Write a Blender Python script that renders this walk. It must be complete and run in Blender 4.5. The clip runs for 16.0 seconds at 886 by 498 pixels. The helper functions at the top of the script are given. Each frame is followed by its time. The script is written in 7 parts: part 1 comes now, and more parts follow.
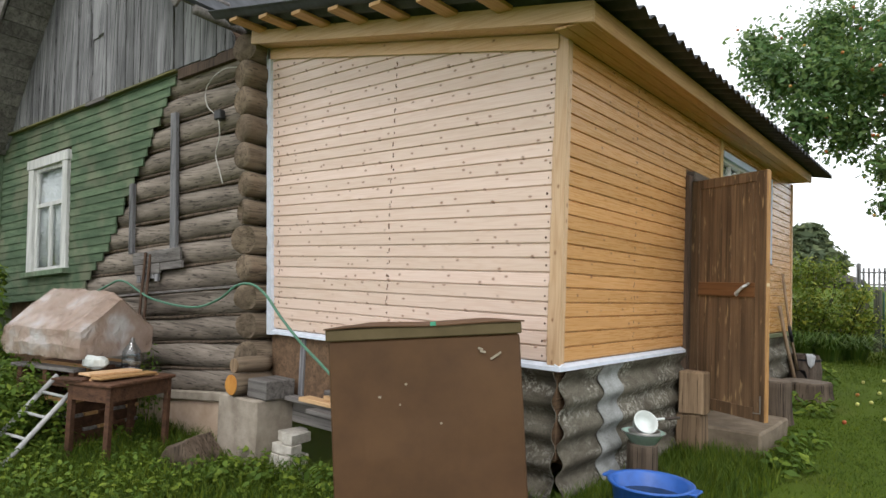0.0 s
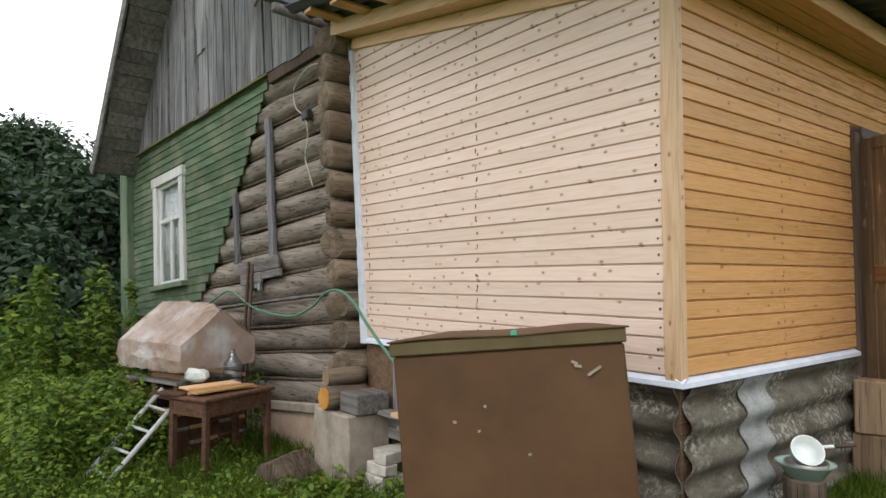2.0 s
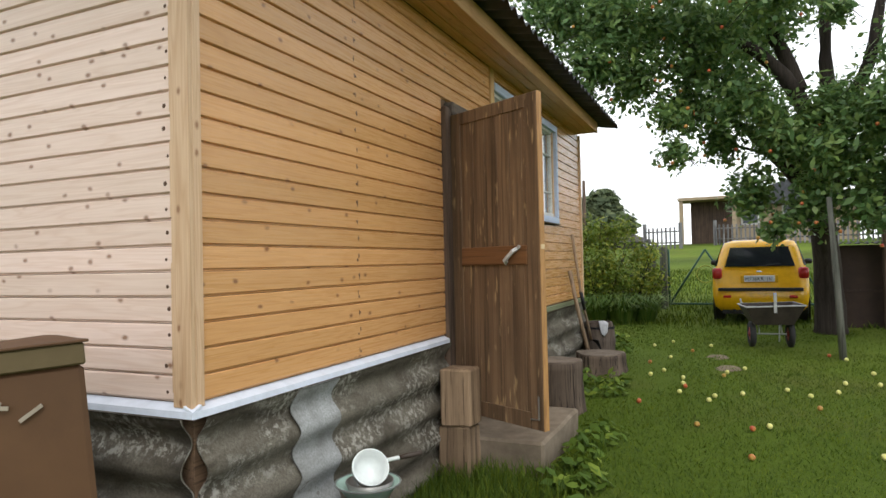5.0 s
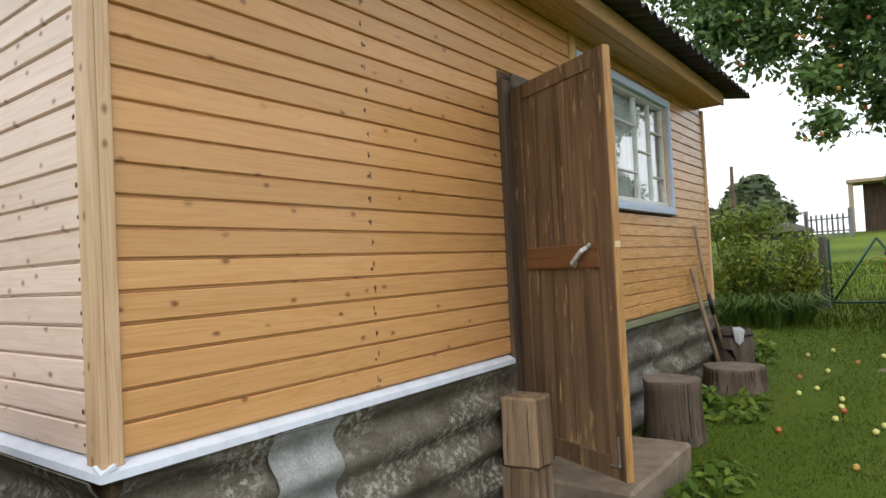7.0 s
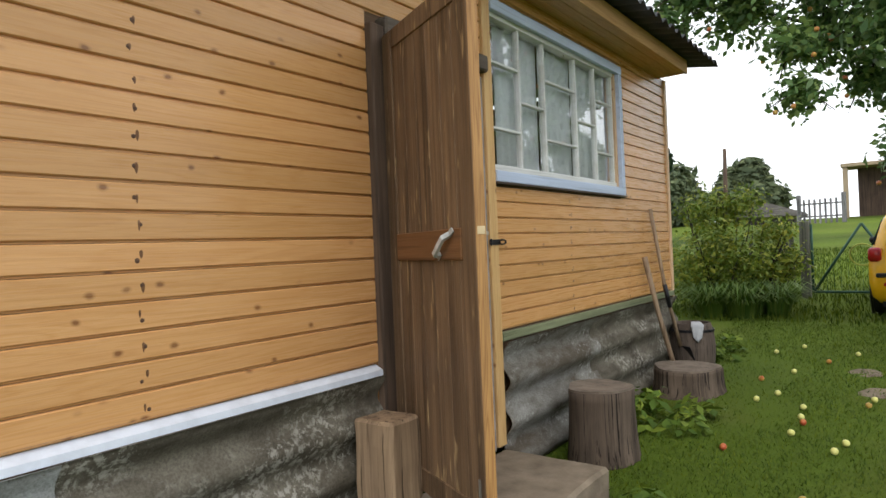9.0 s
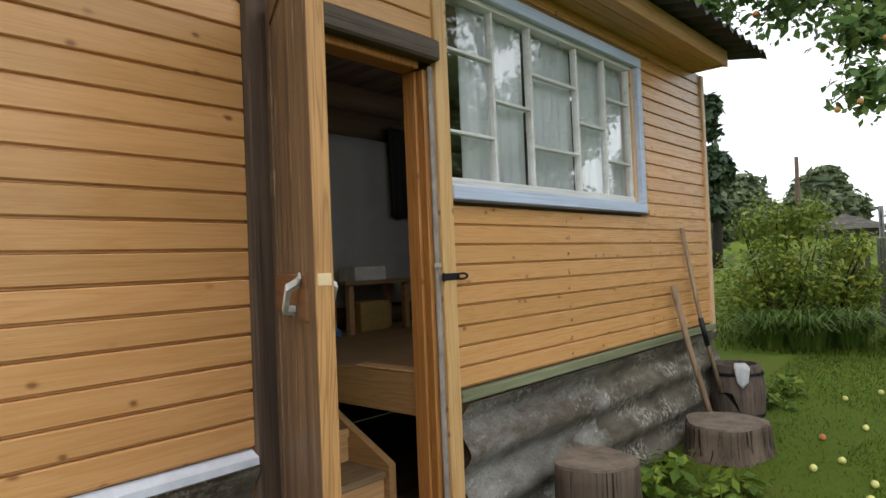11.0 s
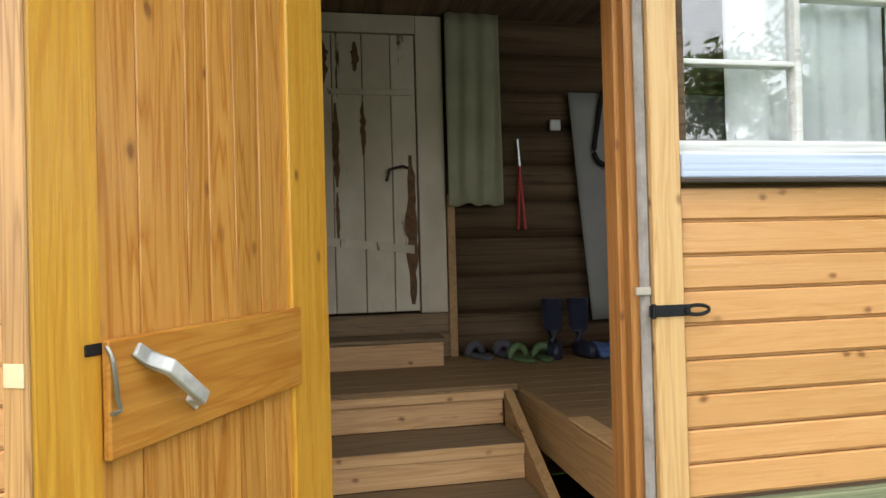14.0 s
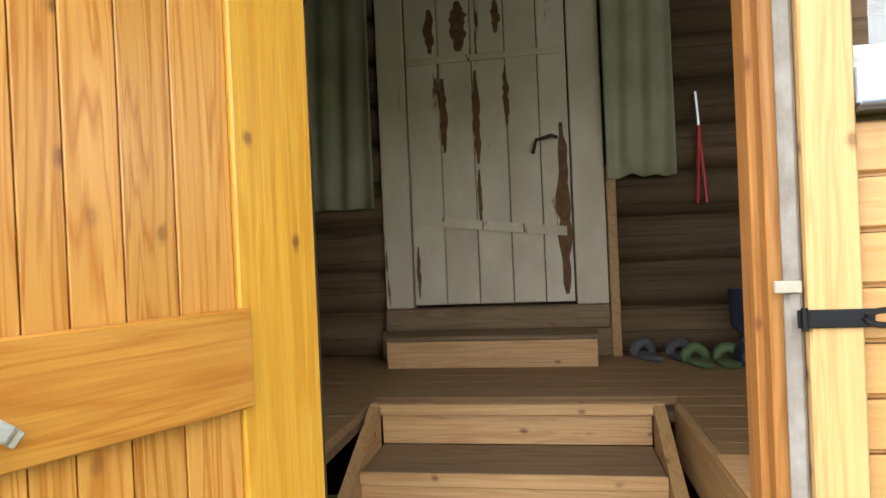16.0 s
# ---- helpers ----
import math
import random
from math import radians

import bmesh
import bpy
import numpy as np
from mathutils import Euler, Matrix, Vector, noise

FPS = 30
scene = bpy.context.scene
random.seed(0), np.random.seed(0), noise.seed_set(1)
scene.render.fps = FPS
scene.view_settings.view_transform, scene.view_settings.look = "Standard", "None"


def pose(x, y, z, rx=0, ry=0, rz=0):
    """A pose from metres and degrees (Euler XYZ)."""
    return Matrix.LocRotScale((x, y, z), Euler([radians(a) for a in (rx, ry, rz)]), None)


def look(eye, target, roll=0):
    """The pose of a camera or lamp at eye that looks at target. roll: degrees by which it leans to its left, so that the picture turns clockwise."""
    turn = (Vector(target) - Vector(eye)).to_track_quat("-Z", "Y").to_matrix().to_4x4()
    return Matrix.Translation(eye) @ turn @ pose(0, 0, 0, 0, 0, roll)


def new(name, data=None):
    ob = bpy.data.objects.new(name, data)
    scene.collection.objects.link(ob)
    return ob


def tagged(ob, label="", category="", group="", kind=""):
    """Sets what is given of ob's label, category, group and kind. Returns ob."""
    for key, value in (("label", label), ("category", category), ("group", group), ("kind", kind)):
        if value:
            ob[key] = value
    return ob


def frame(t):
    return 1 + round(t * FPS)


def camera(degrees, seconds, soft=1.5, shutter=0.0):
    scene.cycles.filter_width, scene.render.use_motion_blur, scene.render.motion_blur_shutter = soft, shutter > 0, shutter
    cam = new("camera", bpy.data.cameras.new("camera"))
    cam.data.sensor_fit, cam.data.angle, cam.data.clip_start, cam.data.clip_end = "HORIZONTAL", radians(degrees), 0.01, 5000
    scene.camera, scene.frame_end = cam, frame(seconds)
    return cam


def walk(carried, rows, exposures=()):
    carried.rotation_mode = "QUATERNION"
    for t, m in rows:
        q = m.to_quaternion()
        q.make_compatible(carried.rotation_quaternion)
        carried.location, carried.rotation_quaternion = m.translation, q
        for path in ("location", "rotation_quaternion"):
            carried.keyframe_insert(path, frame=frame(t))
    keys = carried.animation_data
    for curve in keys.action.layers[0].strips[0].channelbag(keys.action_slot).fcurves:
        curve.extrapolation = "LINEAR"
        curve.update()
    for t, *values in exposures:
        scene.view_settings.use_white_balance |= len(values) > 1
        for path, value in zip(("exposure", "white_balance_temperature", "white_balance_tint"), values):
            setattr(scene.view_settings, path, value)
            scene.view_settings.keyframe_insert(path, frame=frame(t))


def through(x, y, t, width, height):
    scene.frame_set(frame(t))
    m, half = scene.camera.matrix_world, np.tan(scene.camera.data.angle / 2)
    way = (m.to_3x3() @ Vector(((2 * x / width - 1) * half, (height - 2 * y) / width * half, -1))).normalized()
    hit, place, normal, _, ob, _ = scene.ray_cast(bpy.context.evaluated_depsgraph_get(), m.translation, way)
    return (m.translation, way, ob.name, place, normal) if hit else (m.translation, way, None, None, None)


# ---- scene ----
cam = camera(69.2, 16.0)
PATH = [
    (0, (2.086, -3.709, 1.402), (0.808, -2.174, 1.511), 2.3),
    (0.5, (2.068, -3.575, 1.424), (0.84, -1.998, 1.494), -0.0),
    (1, (1.966, -3.428, 1.45), (0.824, -1.789, 1.53), 1.1),
    (1.5, (1.9, -3.152, 1.376), (0.719, -1.542, 1.489), -0.5),
    (2, (1.867, -2.989, 1.428), (0.291, -1.76, 1.521), -0.1),
    (2.5, (1.893, -2.92, 1.456), (0.387, -1.605, 1.51), 0.7),
    (3, (1.78, -2.634, 1.387), (0.587, -1.03, 1.442), -0.1),
    (3.5, (1.904, -2.38, 1.41), (0.735, -0.758, 1.47), -0.8),
    (4, (1.905, -2.131, 1.466), (0.854, -0.43, 1.482), 0.2),
    (4.5, (1.798, -1.907, 1.439), (0.868, -0.136, 1.477), -0.9),
    (5, (1.826, -1.782, 1.415), (1.005, 0.041, 1.459), -1.3),
    (5.2, (1.829, -1.671, 1.42), (0.942, 0.121, 1.445), -1.4),
    (7.3, (1.949, -0.814, 1.433), (0.754, 0.788, 1.494), -2.9),
    (7.5, (1.961, -0.742, 1.42), (0.799, 0.884, 1.488), -2.9),
    (8, (1.92, -0.452, 1.442), (0.835, 1.226, 1.514), -1.7),
    (8.5, (1.966, -0.171, 1.447), (0.824, 1.469, 1.519), -2.0),
    (9, (2.042, 0.054, 1.439), (0.852, 1.662, 1.439), -2.4),
    (9.2, (2.018, 0.17, 1.437), (0.84, 1.786, 1.423), -2.5),
    (11.3, (1.993, 1.161, 1.545), (0.573, 2.568, 1.619), -2.3),
    (11.5, (1.958, 1.235, 1.557), (0.451, 2.548, 1.631), -2.2),
    (12, (1.961, 1.496, 1.579), (0.274, 2.571, 1.63), -0.7),
    (12.5, (1.929, 1.711, 1.577), (0.188, 2.694, 1.606), -2.0),
    (13, (1.766, 1.925, 1.583), (-0.083, 2.685, 1.654), 2.6),
    (13.5, (1.688, 2.176, 1.604), (-0.242, 2.697, 1.663), -1.8),
    (14, (1.654, 2.359, 1.636), (-0.313, 2.721, 1.653), -1.5),
    (14.5, (1.526, 2.413, 1.63), (-0.448, 2.73, 1.647), 0.9),
    (15, (1.408, 2.496, 1.65), (-0.583, 2.684, 1.678), -2.6),
    (15.5, (1.338, 2.699, 1.633), (-0.644, 2.443, 1.686), 0.0),
    (16, (1.234, 2.809, 1.62), (-0.738, 2.474, 1.61), -2.5),
]
walk(cam, [(t, look(eye, target, roll)) for t, eye, target, roll in PATH],
     exposures=((0, 0.3), (4, 0.25), (7.5, 0.25), (9, 0.27), (11.5, 0.27), (12.5, 0.72), (13.5, 1.02), (14.5, 1.55), (15.5, 1.9), (16, 1.88)))

# ---- world and sun: a bright overcast day ----
world = bpy.data.worlds.new("world")
scene.world = world
world.use_nodes = True
wn, wl = world.node_tree.nodes, world.node_tree.links
sky = wn.new("ShaderNodeTexSky")
sky.sky_type = "NISHITA"
sky.sun_disc = False
sky.sun_elevation = radians(48)
sky.sun_rotation = radians(150)
sky.air_density, sky.dust_density, sky.ozone_density = 1.0, 1.0, 1.0
cloud = wn.new("ShaderNodeHueSaturation")
cloud.inputs["Saturation"].default_value = 0.16
wl.new(sky.outputs["Color"], cloud.inputs["Color"])
veil = wn.new("ShaderNodeMix")          # the even cloud cover in front of the blue
veil.data_type = "RGBA"
veil.inputs[0].default_value = 0.8
veil.inputs[7].default_value = (9.3, 9.6, 10.0, 1.0)
wl.new(cloud.outputs["Color"], veil.inputs[6])
wl.new(veil.outputs[2], wn["Background"].inputs["Color"])
wn["Background"].inputs["Strength"].default_value = 0.15

# the sky's light behind the curtained window
glow = new("window_daylight", bpy.data.lights.new("window_daylight", "AREA"))
glow.data.shape, glow.data.size, glow.data.size_y, glow.data.energy = "RECTANGLE", 1.95, 0.85, 3.2
glow.data.color = (0.95, 0.98, 1.0)
glow.matrix_world = look((-0.135, 4.36, 2.38), (-2.0, 4.36, 2.3))

sun = new("sun", bpy.data.lights.new("sun", "SUN"))
sun.data.energy, sun.data.angle, sun.data.color = 0.9, radians(25), (1.0, 0.97, 0.93)
sun.matrix_world = look((14, -24, 30), (0, 0, 0))

# ---- materials ----
def rgba(c):
    return (c[0], c[1], c[2], 1.0)


class Nodes:
    """Short hand for building one node material."""

    def __init__(self, name, rough=0.7, metal=0.0, spec=0.4):
        self.m = bpy.data.materials.new(name)
        self.m.use_nodes = True
        self.t = self.m.node_tree
        self.b = self.t.nodes["Principled BSDF"]
        self.b.inputs["Roughness"].default_value = rough
        self.b.inputs["Metallic"].default_value = metal
        self.b.inputs["Specular IOR Level"].default_value = spec

    def n(self, kind, **props):
        node = self.t.nodes.new(kind)
        for key, value in props.items():
            node.inputs[key.replace("_", " ")].default_value = value
        return node

    def l(self, a, b):
        self.t.links.new(a, b)

    def coords(self, scale=(1, 1, 1), vary=0.0, turn=(0, 0, 0)):
        tc = self.n("ShaderNodeTexCoord")
        mp = self.n("ShaderNodeMapping")
        mp.inputs["Scale"].default_value = scale
        mp.inputs["Rotation"].default_value = turn
        src = tc.outputs["Object"]
        if vary:
            info = self.n("ShaderNodeObjectInfo")
            mul = self.t.nodes.new("ShaderNodeMath")
            mul.operation = "MULTIPLY"
            mul.inputs[1].default_value = vary
            self.l(info.outputs["Random"], mul.inputs[0])
            add = self.t.nodes.new("ShaderNodeVectorMath")
            add.operation = "ADD"
            self.l(src, add.inputs[0])
            self.l(mul.outputs[0], add.inputs[1])
            src = add.outputs[0]
        self.l(src, mp.inputs["Vector"])
        return mp.outputs["Vector"]

    def noise(self, vec, scale, detail=4.0, rough=0.55, distort=0.0):
        k = self.n("ShaderNodeTexNoise", Scale=scale, Detail=detail, Roughness=rough, Distortion=distort)
        self.l(vec, k.inputs["Vector"])
        return k.outputs["Fac"]

    def ramp(self, fac, stops):
        r = self.t.nodes.new("ShaderNodeValToRGB")
        el = r.color_ramp.elements
        while len(el) < len(stops):
            el.new(0.5)
        for e, (p, c) in zip(el, stops):
            e.position, e.color = p, rgba(c) if len(c) == 3 else c
        self.l(fac, r.inputs["Fac"])
        return r.outputs["Color"]

    def mix(self, fac, a, b, mode="MIX"):
        x = self.t.nodes.new("ShaderNodeMix")
        x.data_type, x.blend_type = "RGBA", mode
        for sock, v in ((x.inputs[0], fac), (x.inputs[6], a), (x.inputs[7], b)):
            if isinstance(v, (int, float)):
                sock.default_value = v
            elif isinstance(v, tuple):
                sock.default_value = rgba(v)
            else:
                self.l(v, sock)
        return x.outputs[2]

    def math(self, op, a, b=0.0):
        x = self.t.nodes.new("ShaderNodeMath")
        x.operation = op
        for sock, v in ((x.inputs[0], a), (x.inputs[1], b)):
            if isinstance(v, (int, float)):
                sock.default_value = v
            else:
                self.l(v, sock)
        return x.outputs[0]

    def rand(self):
        return self.n("ShaderNodeObjectInfo").outputs["Random"]

    def island(self):
        return self.n("ShaderNodeNewGeometry").outputs["Random Per Island"]

    def color(self, c):
        if isinstance(c, tuple):
            self.b.inputs["Base Color"].default_value = rgba(c)
        else:
            self.l(c, self.b.inputs["Base Color"])

    def bump(self, h, strength=0.3, dist=0.01):
        k = self.n("ShaderNodeBump", Strength=strength, Distance=dist)
        self.l(h, k.inputs["Height"])
        self.l(k.outputs["Normal"], self.b.inputs["Normal"])

    def rough(self, fac, lo, hi):
        k = self.t.nodes.new("ShaderNodeMapRange")
        k.inputs["To Min"].default_value, k.inputs["To Max"].default_value = lo, hi
        self.l(fac, k.inputs["Value"])
        self.l(k.outputs[0], self.b.inputs["Roughness"])


def along(axis, fine, coarse):
    """Scales for a grain that runs along an axis."""
    s = [fine, fine, fine]
    s["xyz".index(axis)] = coarse
    return tuple(s)


def wood(name, axis, light, mid, dark, rough=0.5, knots=0.6, knot=(0.16, 0.06, 0.02), grain=1.0, vary=17.0, spec=0.4, tone=0.14):
    """Planed timber with growth rings, streaks and knots along one axis."""
    k = Nodes(name, rough, 0.0, spec)
    v = k.coords(along(axis, 9.0, 0.55), vary)
    bow = k.noise(v, 1.3, 3.0, 0.5, 0.6)
    rings = k.t.nodes.new("ShaderNodeMath")
    rings.operation = "PINGPONG"
    rings.inputs[1].default_value = 0.5
    k.l(k.math("MULTIPLY", bow, 9.0 * grain), rings.inputs[0])
    col = k.ramp(k.math("MULTIPLY", rings.outputs[0], 2.0), [(0.0, mid), (0.55, light), (1.0, light)])
    fine = k.noise(k.coords(along(axis, 120.0, 3.0), vary), 1.0, 3.0)
    col = k.mix(k.ramp(fine, [(0.35, (0.0, 0.0, 0.0)), (0.75, (0.5, 0.5, 0.5))]), col, dark)
    if knots:
        # knots go right through the board, so they are laid out in the two directions of its face
        knots = knots * 0.62
        sep = k.n("ShaderNodeSeparateXYZ")
        k.l(k.coords((1, 1, 1), vary), sep.inputs[0])
        others = [a for a in "XYZ" if a != axis.upper()]
        both = k.math("ADD", sep.outputs[others[0]], sep.outputs[others[1]])
        flat = k.n("ShaderNodeCombineXYZ")
        k.l(k.math("MULTIPLY", sep.outputs[axis.upper()], 6.5), flat.inputs[0])
        k.l(k.math("MULTIPLY", both, 10.0), flat.inputs[1])
        wob = k.n("ShaderNodeTexNoise", Scale=2.2, Detail=2.0)
        k.l(flat.outputs[0], wob.inputs["Vector"])
        bent = k.t.nodes.new("ShaderNodeVectorMath")
        bent.operation = "MULTIPLY_ADD"
        bent.inputs[1].default_value = (0.16, 0.16, 0.0)
        k.l(wob.outputs["Color"], bent.inputs[0])
        k.l(flat.outputs[0], bent.inputs[2])
        vo = k.n("ShaderNodeTexVoronoi", Scale=1.0, Randomness=1.0)
        vo.voronoi_dimensions = "2D"
        k.l(bent.outputs[0], vo.inputs["Vector"])
        rim = k.ramp(vo.outputs["Distance"], [(0.0, (1, 1, 1)), (0.05, (1, 1, 1)), (0.08, (0.5, 0.5, 0.5)), (0.14, (0, 0, 0))])
        pick = k.ramp(vo.outputs["Color"], [(0.0, (0, 0, 0)), (1.0 - knots, (0, 0, 0)), (1.0 - knots + 0.05, (0.85, 0.85, 0.85)), (1.0, (0.85, 0.85, 0.85))])
        col = k.mix(k.mix(1.0, rim, pick, "MULTIPLY"), col, knot)
    shade = k.ramp(k.rand(), [(0.0, (1 - tone, 1 - tone, 1 - tone * 1.25)), (1.0, (1.0, 1.0, 1.0))])
    col = k.mix(1.0, col, shade, "MULTIPLY")
    blot = k.noise(k.coords((1.2, 1.2, 1.2)), 1.0, 3.0)
    col = k.mix(k.ramp(blot, [(0.4, (0, 0, 0)), (0.8, (0.22, 0.22, 0.22))]), col, mid)
    k.color(col)
    k.rough(fine, rough - 0.08, rough + 0.12)
    k.bump(fine, 0.18, 0.004)
    return k.m


def weathered(name, axis, light, dark, rough=0.88, moss=None, vary=11.0, cracks=0.5, tone=0.3, worn=None):
    """Grey, sun-bleached or rotten timber with cracks along one axis."""
    k = Nodes(name, rough, 0.0, 0.2)
    v = k.coords(along(axis, 16.0, 0.7), vary)
    a = k.noise(v, 1.0, 6.0, 0.65, 0.4)
    col = k.ramp(a, [(0.28, dark), (0.62, light)])
    crack = k.noise(k.coords(along(axis, 55.0, 0.8), vary), 1.0, 4.0, 0.6)
    lines = k.ramp(crack, [(0.36, (1, 1, 1)), (0.44, (0, 0, 0))])
    col = k.mix(k.mix(1.0, lines, (cracks, cracks, cracks), "MULTIPLY"), col, tuple(0.25 * c for c in dark))
    patch = k.noise(k.coords((1.4, 1.4, 1.4), vary), 1.0, 4.0)
    col = k.mix(k.ramp(patch, [(0.45, (0, 0, 0)), (0.7, (0.5, 0.5, 0.5))]), col, dark)
    if worn:
        flakes = k.noise(k.coords(along(axis, 26.0, 4.5), vary), 1.0, 3.0, 0.5)
        col = k.mix(k.ramp(flakes, [(0.62, (0, 0, 0)), (0.70, (0.8, 0.8, 0.8))]), col, worn)
    if moss:
        col = k.mix(k.ramp(k.noise(k.coords((2.3, 2.3, 2.3)), 1.0, 5.0), [(0.48, (0, 0, 0)), (0.66, (0.9, 0.9, 0.9))]), col, moss)
    shade = k.ramp(k.rand(), [(0.0, (1 - tone, 1 - tone, 1 - tone)), (1.0, (1, 1, 1))])
    k.color(k.mix(1.0, col, shade, "MULTIPLY"))
    k.bump(crack, 0.5, 0.01)
    return k.m


def mottled(name, stops, scale=6.0, rough=0.8, metal=0.0, bump=0.25, second=None, spec=0.35, dist=0.006, vary=5.0):
    """Stone, plaster, rust, rubber: noise between some colours, with an optional second layer of spots."""
    k = Nodes(name, rough, metal, spec)
    a = k.noise(k.coords((1, 1, 1), vary), scale, 6.0, 0.62)
    col = k.ramp(a, stops)
    if second:
        c2, s2, lo, hi = second
        col = k.mix(k.ramp(k.noise(k.coords((1, 1, 1), vary), s2, 5.0, 0.7), [(lo, (0, 0, 0)), (hi, (1, 1, 1))]), col, c2)
    k.color(col)
    k.bump(k.noise(k.coords((1, 1, 1)), scale * 9, 3.0), bump, dist)
    k.rough(a, max(0.02, rough - 0.1), min(1.0, rough + 0.1))
    return k.m


def lichened(name, dark, light, spot, edge):
    """Old cement sheet: long stains, fine grain and crusts of lichen in patches."""
    k = Nodes(name, 0.9, 0.0, 0.25)
    stain = k.noise(k.coords((1.2, 1.2, 3.0), 5.0), 2.2, 6.0, 0.65, 0.4)
    col = k.ramp(stain, [(0.36, dark), (0.62, light)])
    grain = k.noise(k.coords((1, 1, 1), 5.0), 95.0, 3.0, 0.7)
    col = k.mix(k.ramp(grain, [(0.35, (0.45, 0.45, 0.45)), (0.6, (0, 0, 0))]), col, tuple(0.55 * c for c in dark))
    zone = k.noise(k.coords((0.7, 0.7, 2.0), 3.0), 2.6, 4.0, 0.6)
    crust = k.noise(k.coords((1, 1, 1), 9.0), 30.0, 6.0, 0.75)
    both = k.math("MULTIPLY", k.ramp(zone, [(0.46, (0, 0, 0)), (0.60, (1, 1, 1))]), k.ramp(crust, [(edge - 0.05, (0, 0, 0)), (edge + 0.03, (0.85, 0.85, 0.85))]))
    k.color(k.mix(both, col, spot))
    k.bump(k.math("ADD", grain, crust), 0.5, 0.004)
    return k.m


def plain(name, c, rough=0.5, metal=0.0, spec=0.4, wear=0.12):
    """Paint, enamel, plastic: nearly one colour, with faint dirt."""
    k = Nodes(name, rough, metal, spec)
    a = k.noise(k.coords((1, 1, 1), 3.0), 14.0, 5.0, 0.6)
    k.color(k.ramp(a, [(0.3, tuple(x * (1 - wear * 2) for x in c)), (0.6, c)]))
    k.rough(a, max(0.02, rough - 0.06), min(1.0, rough + 0.1))
    return k.m


def leafy(name, a, b, c, rough=0.55, through=0.25):
    """Foliage: each leaf or blade takes its own tone."""
    k = Nodes(name, rough, 0.0, 0.3)
    col = k.ramp(k.island(), [(0.0, a), (0.5, b), (1.0, c)])
    big = k.noise(k.coords((1, 1, 1)), 0.9, 3.0)
    col = k.mix(k.ramp(big, [(0.35, (0, 0, 0)), (0.75, (0.6, 0.6, 0.6))]), col, a)
    k.color(col)
    tr = k.n("ShaderNodeBsdfTranslucent")
    k.l(col, tr.inputs["Color"])
    mx = k.n("ShaderNodeMixShader", Fac=through)
    k.l(k.b.outputs[0], mx.inputs[1])
    k.l(tr.outputs[0], mx.inputs[2])
    k.l(mx.outputs[0], k.t.nodes["Material Output"].inputs["Surface"])
    return k.m


def glassy(name, tint=(0.97, 0.98, 0.985), rough=0.02):
    """A thin pane: clear with a mirror gloss that grows at flat angles."""
    k = Nodes(name)
    fr = k.n("ShaderNodeLayerWeight", Blend=0.5)
    clear = k.n("ShaderNodeBsdfTransparent")
    clear.inputs["Color"].default_value = rgba(tint)
    gloss = k.n("ShaderNodeBsdfGlossy", Roughness=rough)
    mx = k.n("ShaderNodeMixShader")
    wob = k.noise(k.coords((1, 1, 1)), 3.0, 2.0)
    bp = k.n("ShaderNodeBump", Strength=0.05, Distance=0.01)
    k.l(wob, bp.inputs["Height"])
    k.l(bp.outputs["Normal"], gloss.inputs["Normal"])
    k.l(k.math("ADD", k.math("MULTIPLY", k.math("POWER", fr.outputs["Facing"], 3.5), 0.85), 0.13), mx.inputs[0])
    k.l(clear.outputs[0], mx.inputs[1])
    k.l(gloss.outputs[0], mx.inputs[2])
    k.l(mx.outputs[0], k.t.nodes["Material Output"].inputs["Surface"])
    return k.m


PINE = dict(knot=(0.21, 0.085, 0.03))
M_front = wood("pale_pine_cladding", "x", (0.78, 0.61, 0.525), (0.72, 0.535, 0.44), (0.60, 0.43, 0.345), 0.34, 0.9, **PINE)
M_side = wood("varnished_pine_cladding", "y", (0.665, 0.365, 0.155), (0.60, 0.312, 0.12), (0.50, 0.238, 0.082), 0.26, 0.5, tone=0.2, knot=(0.17, 0.06, 0.02))
M_trim_z = wood("pine_trim_upright", "z", (0.645, 0.445, 0.285), (0.55, 0.355, 0.205), (0.42, 0.255, 0.14), 0.42, 0.45, **PINE)
M_post_pine = wood("yellowed_pine_post", "z", (0.67, 0.44, 0.205), (0.57, 0.34, 0.14), (0.43, 0.235, 0.085), 0.36, 0.5, **PINE)
M_trim_y = wood("pine_trim_along", "y", (0.60, 0.36, 0.16), (0.50, 0.28, 0.11), (0.40, 0.20, 0.07), 0.5, 0.3, **PINE)
M_trim_x = wood("pine_trim_across", "x", (0.72, 0.48, 0.28), (0.62, 0.38, 0.19), (0.48, 0.28, 0.13), 0.5, 0.3, **PINE)
M_leaf_in = wood("orange_varnished_door_panel", "z", (0.67, 0.335, 0.078), (0.47, 0.175, 0.026), (0.46, 0.175, 0.026), 0.24, 0.6, grain=1.5, tone=0.16)
M_leaf_frame = wood("yellow_varnished_stile", "z", (0.71, 0.38, 0.048), (0.62, 0.29, 0.03), (0.50, 0.215, 0.02), 0.26, 0.5)
M_leaf_rail = wood("orange_varnished_rail", "x", (0.58, 0.27, 0.05), (0.46, 0.18, 0.025), (0.36, 0.13, 0.015), 0.28, 0.3)
M_leaf_out = weathered("dark_weathered_door_boards", "z", (0.25, 0.155, 0.088), (0.08, 0.050, 0.030), 0.5, cracks=0.45, tone=0.25, worn=(0.46, 0.31, 0.16))
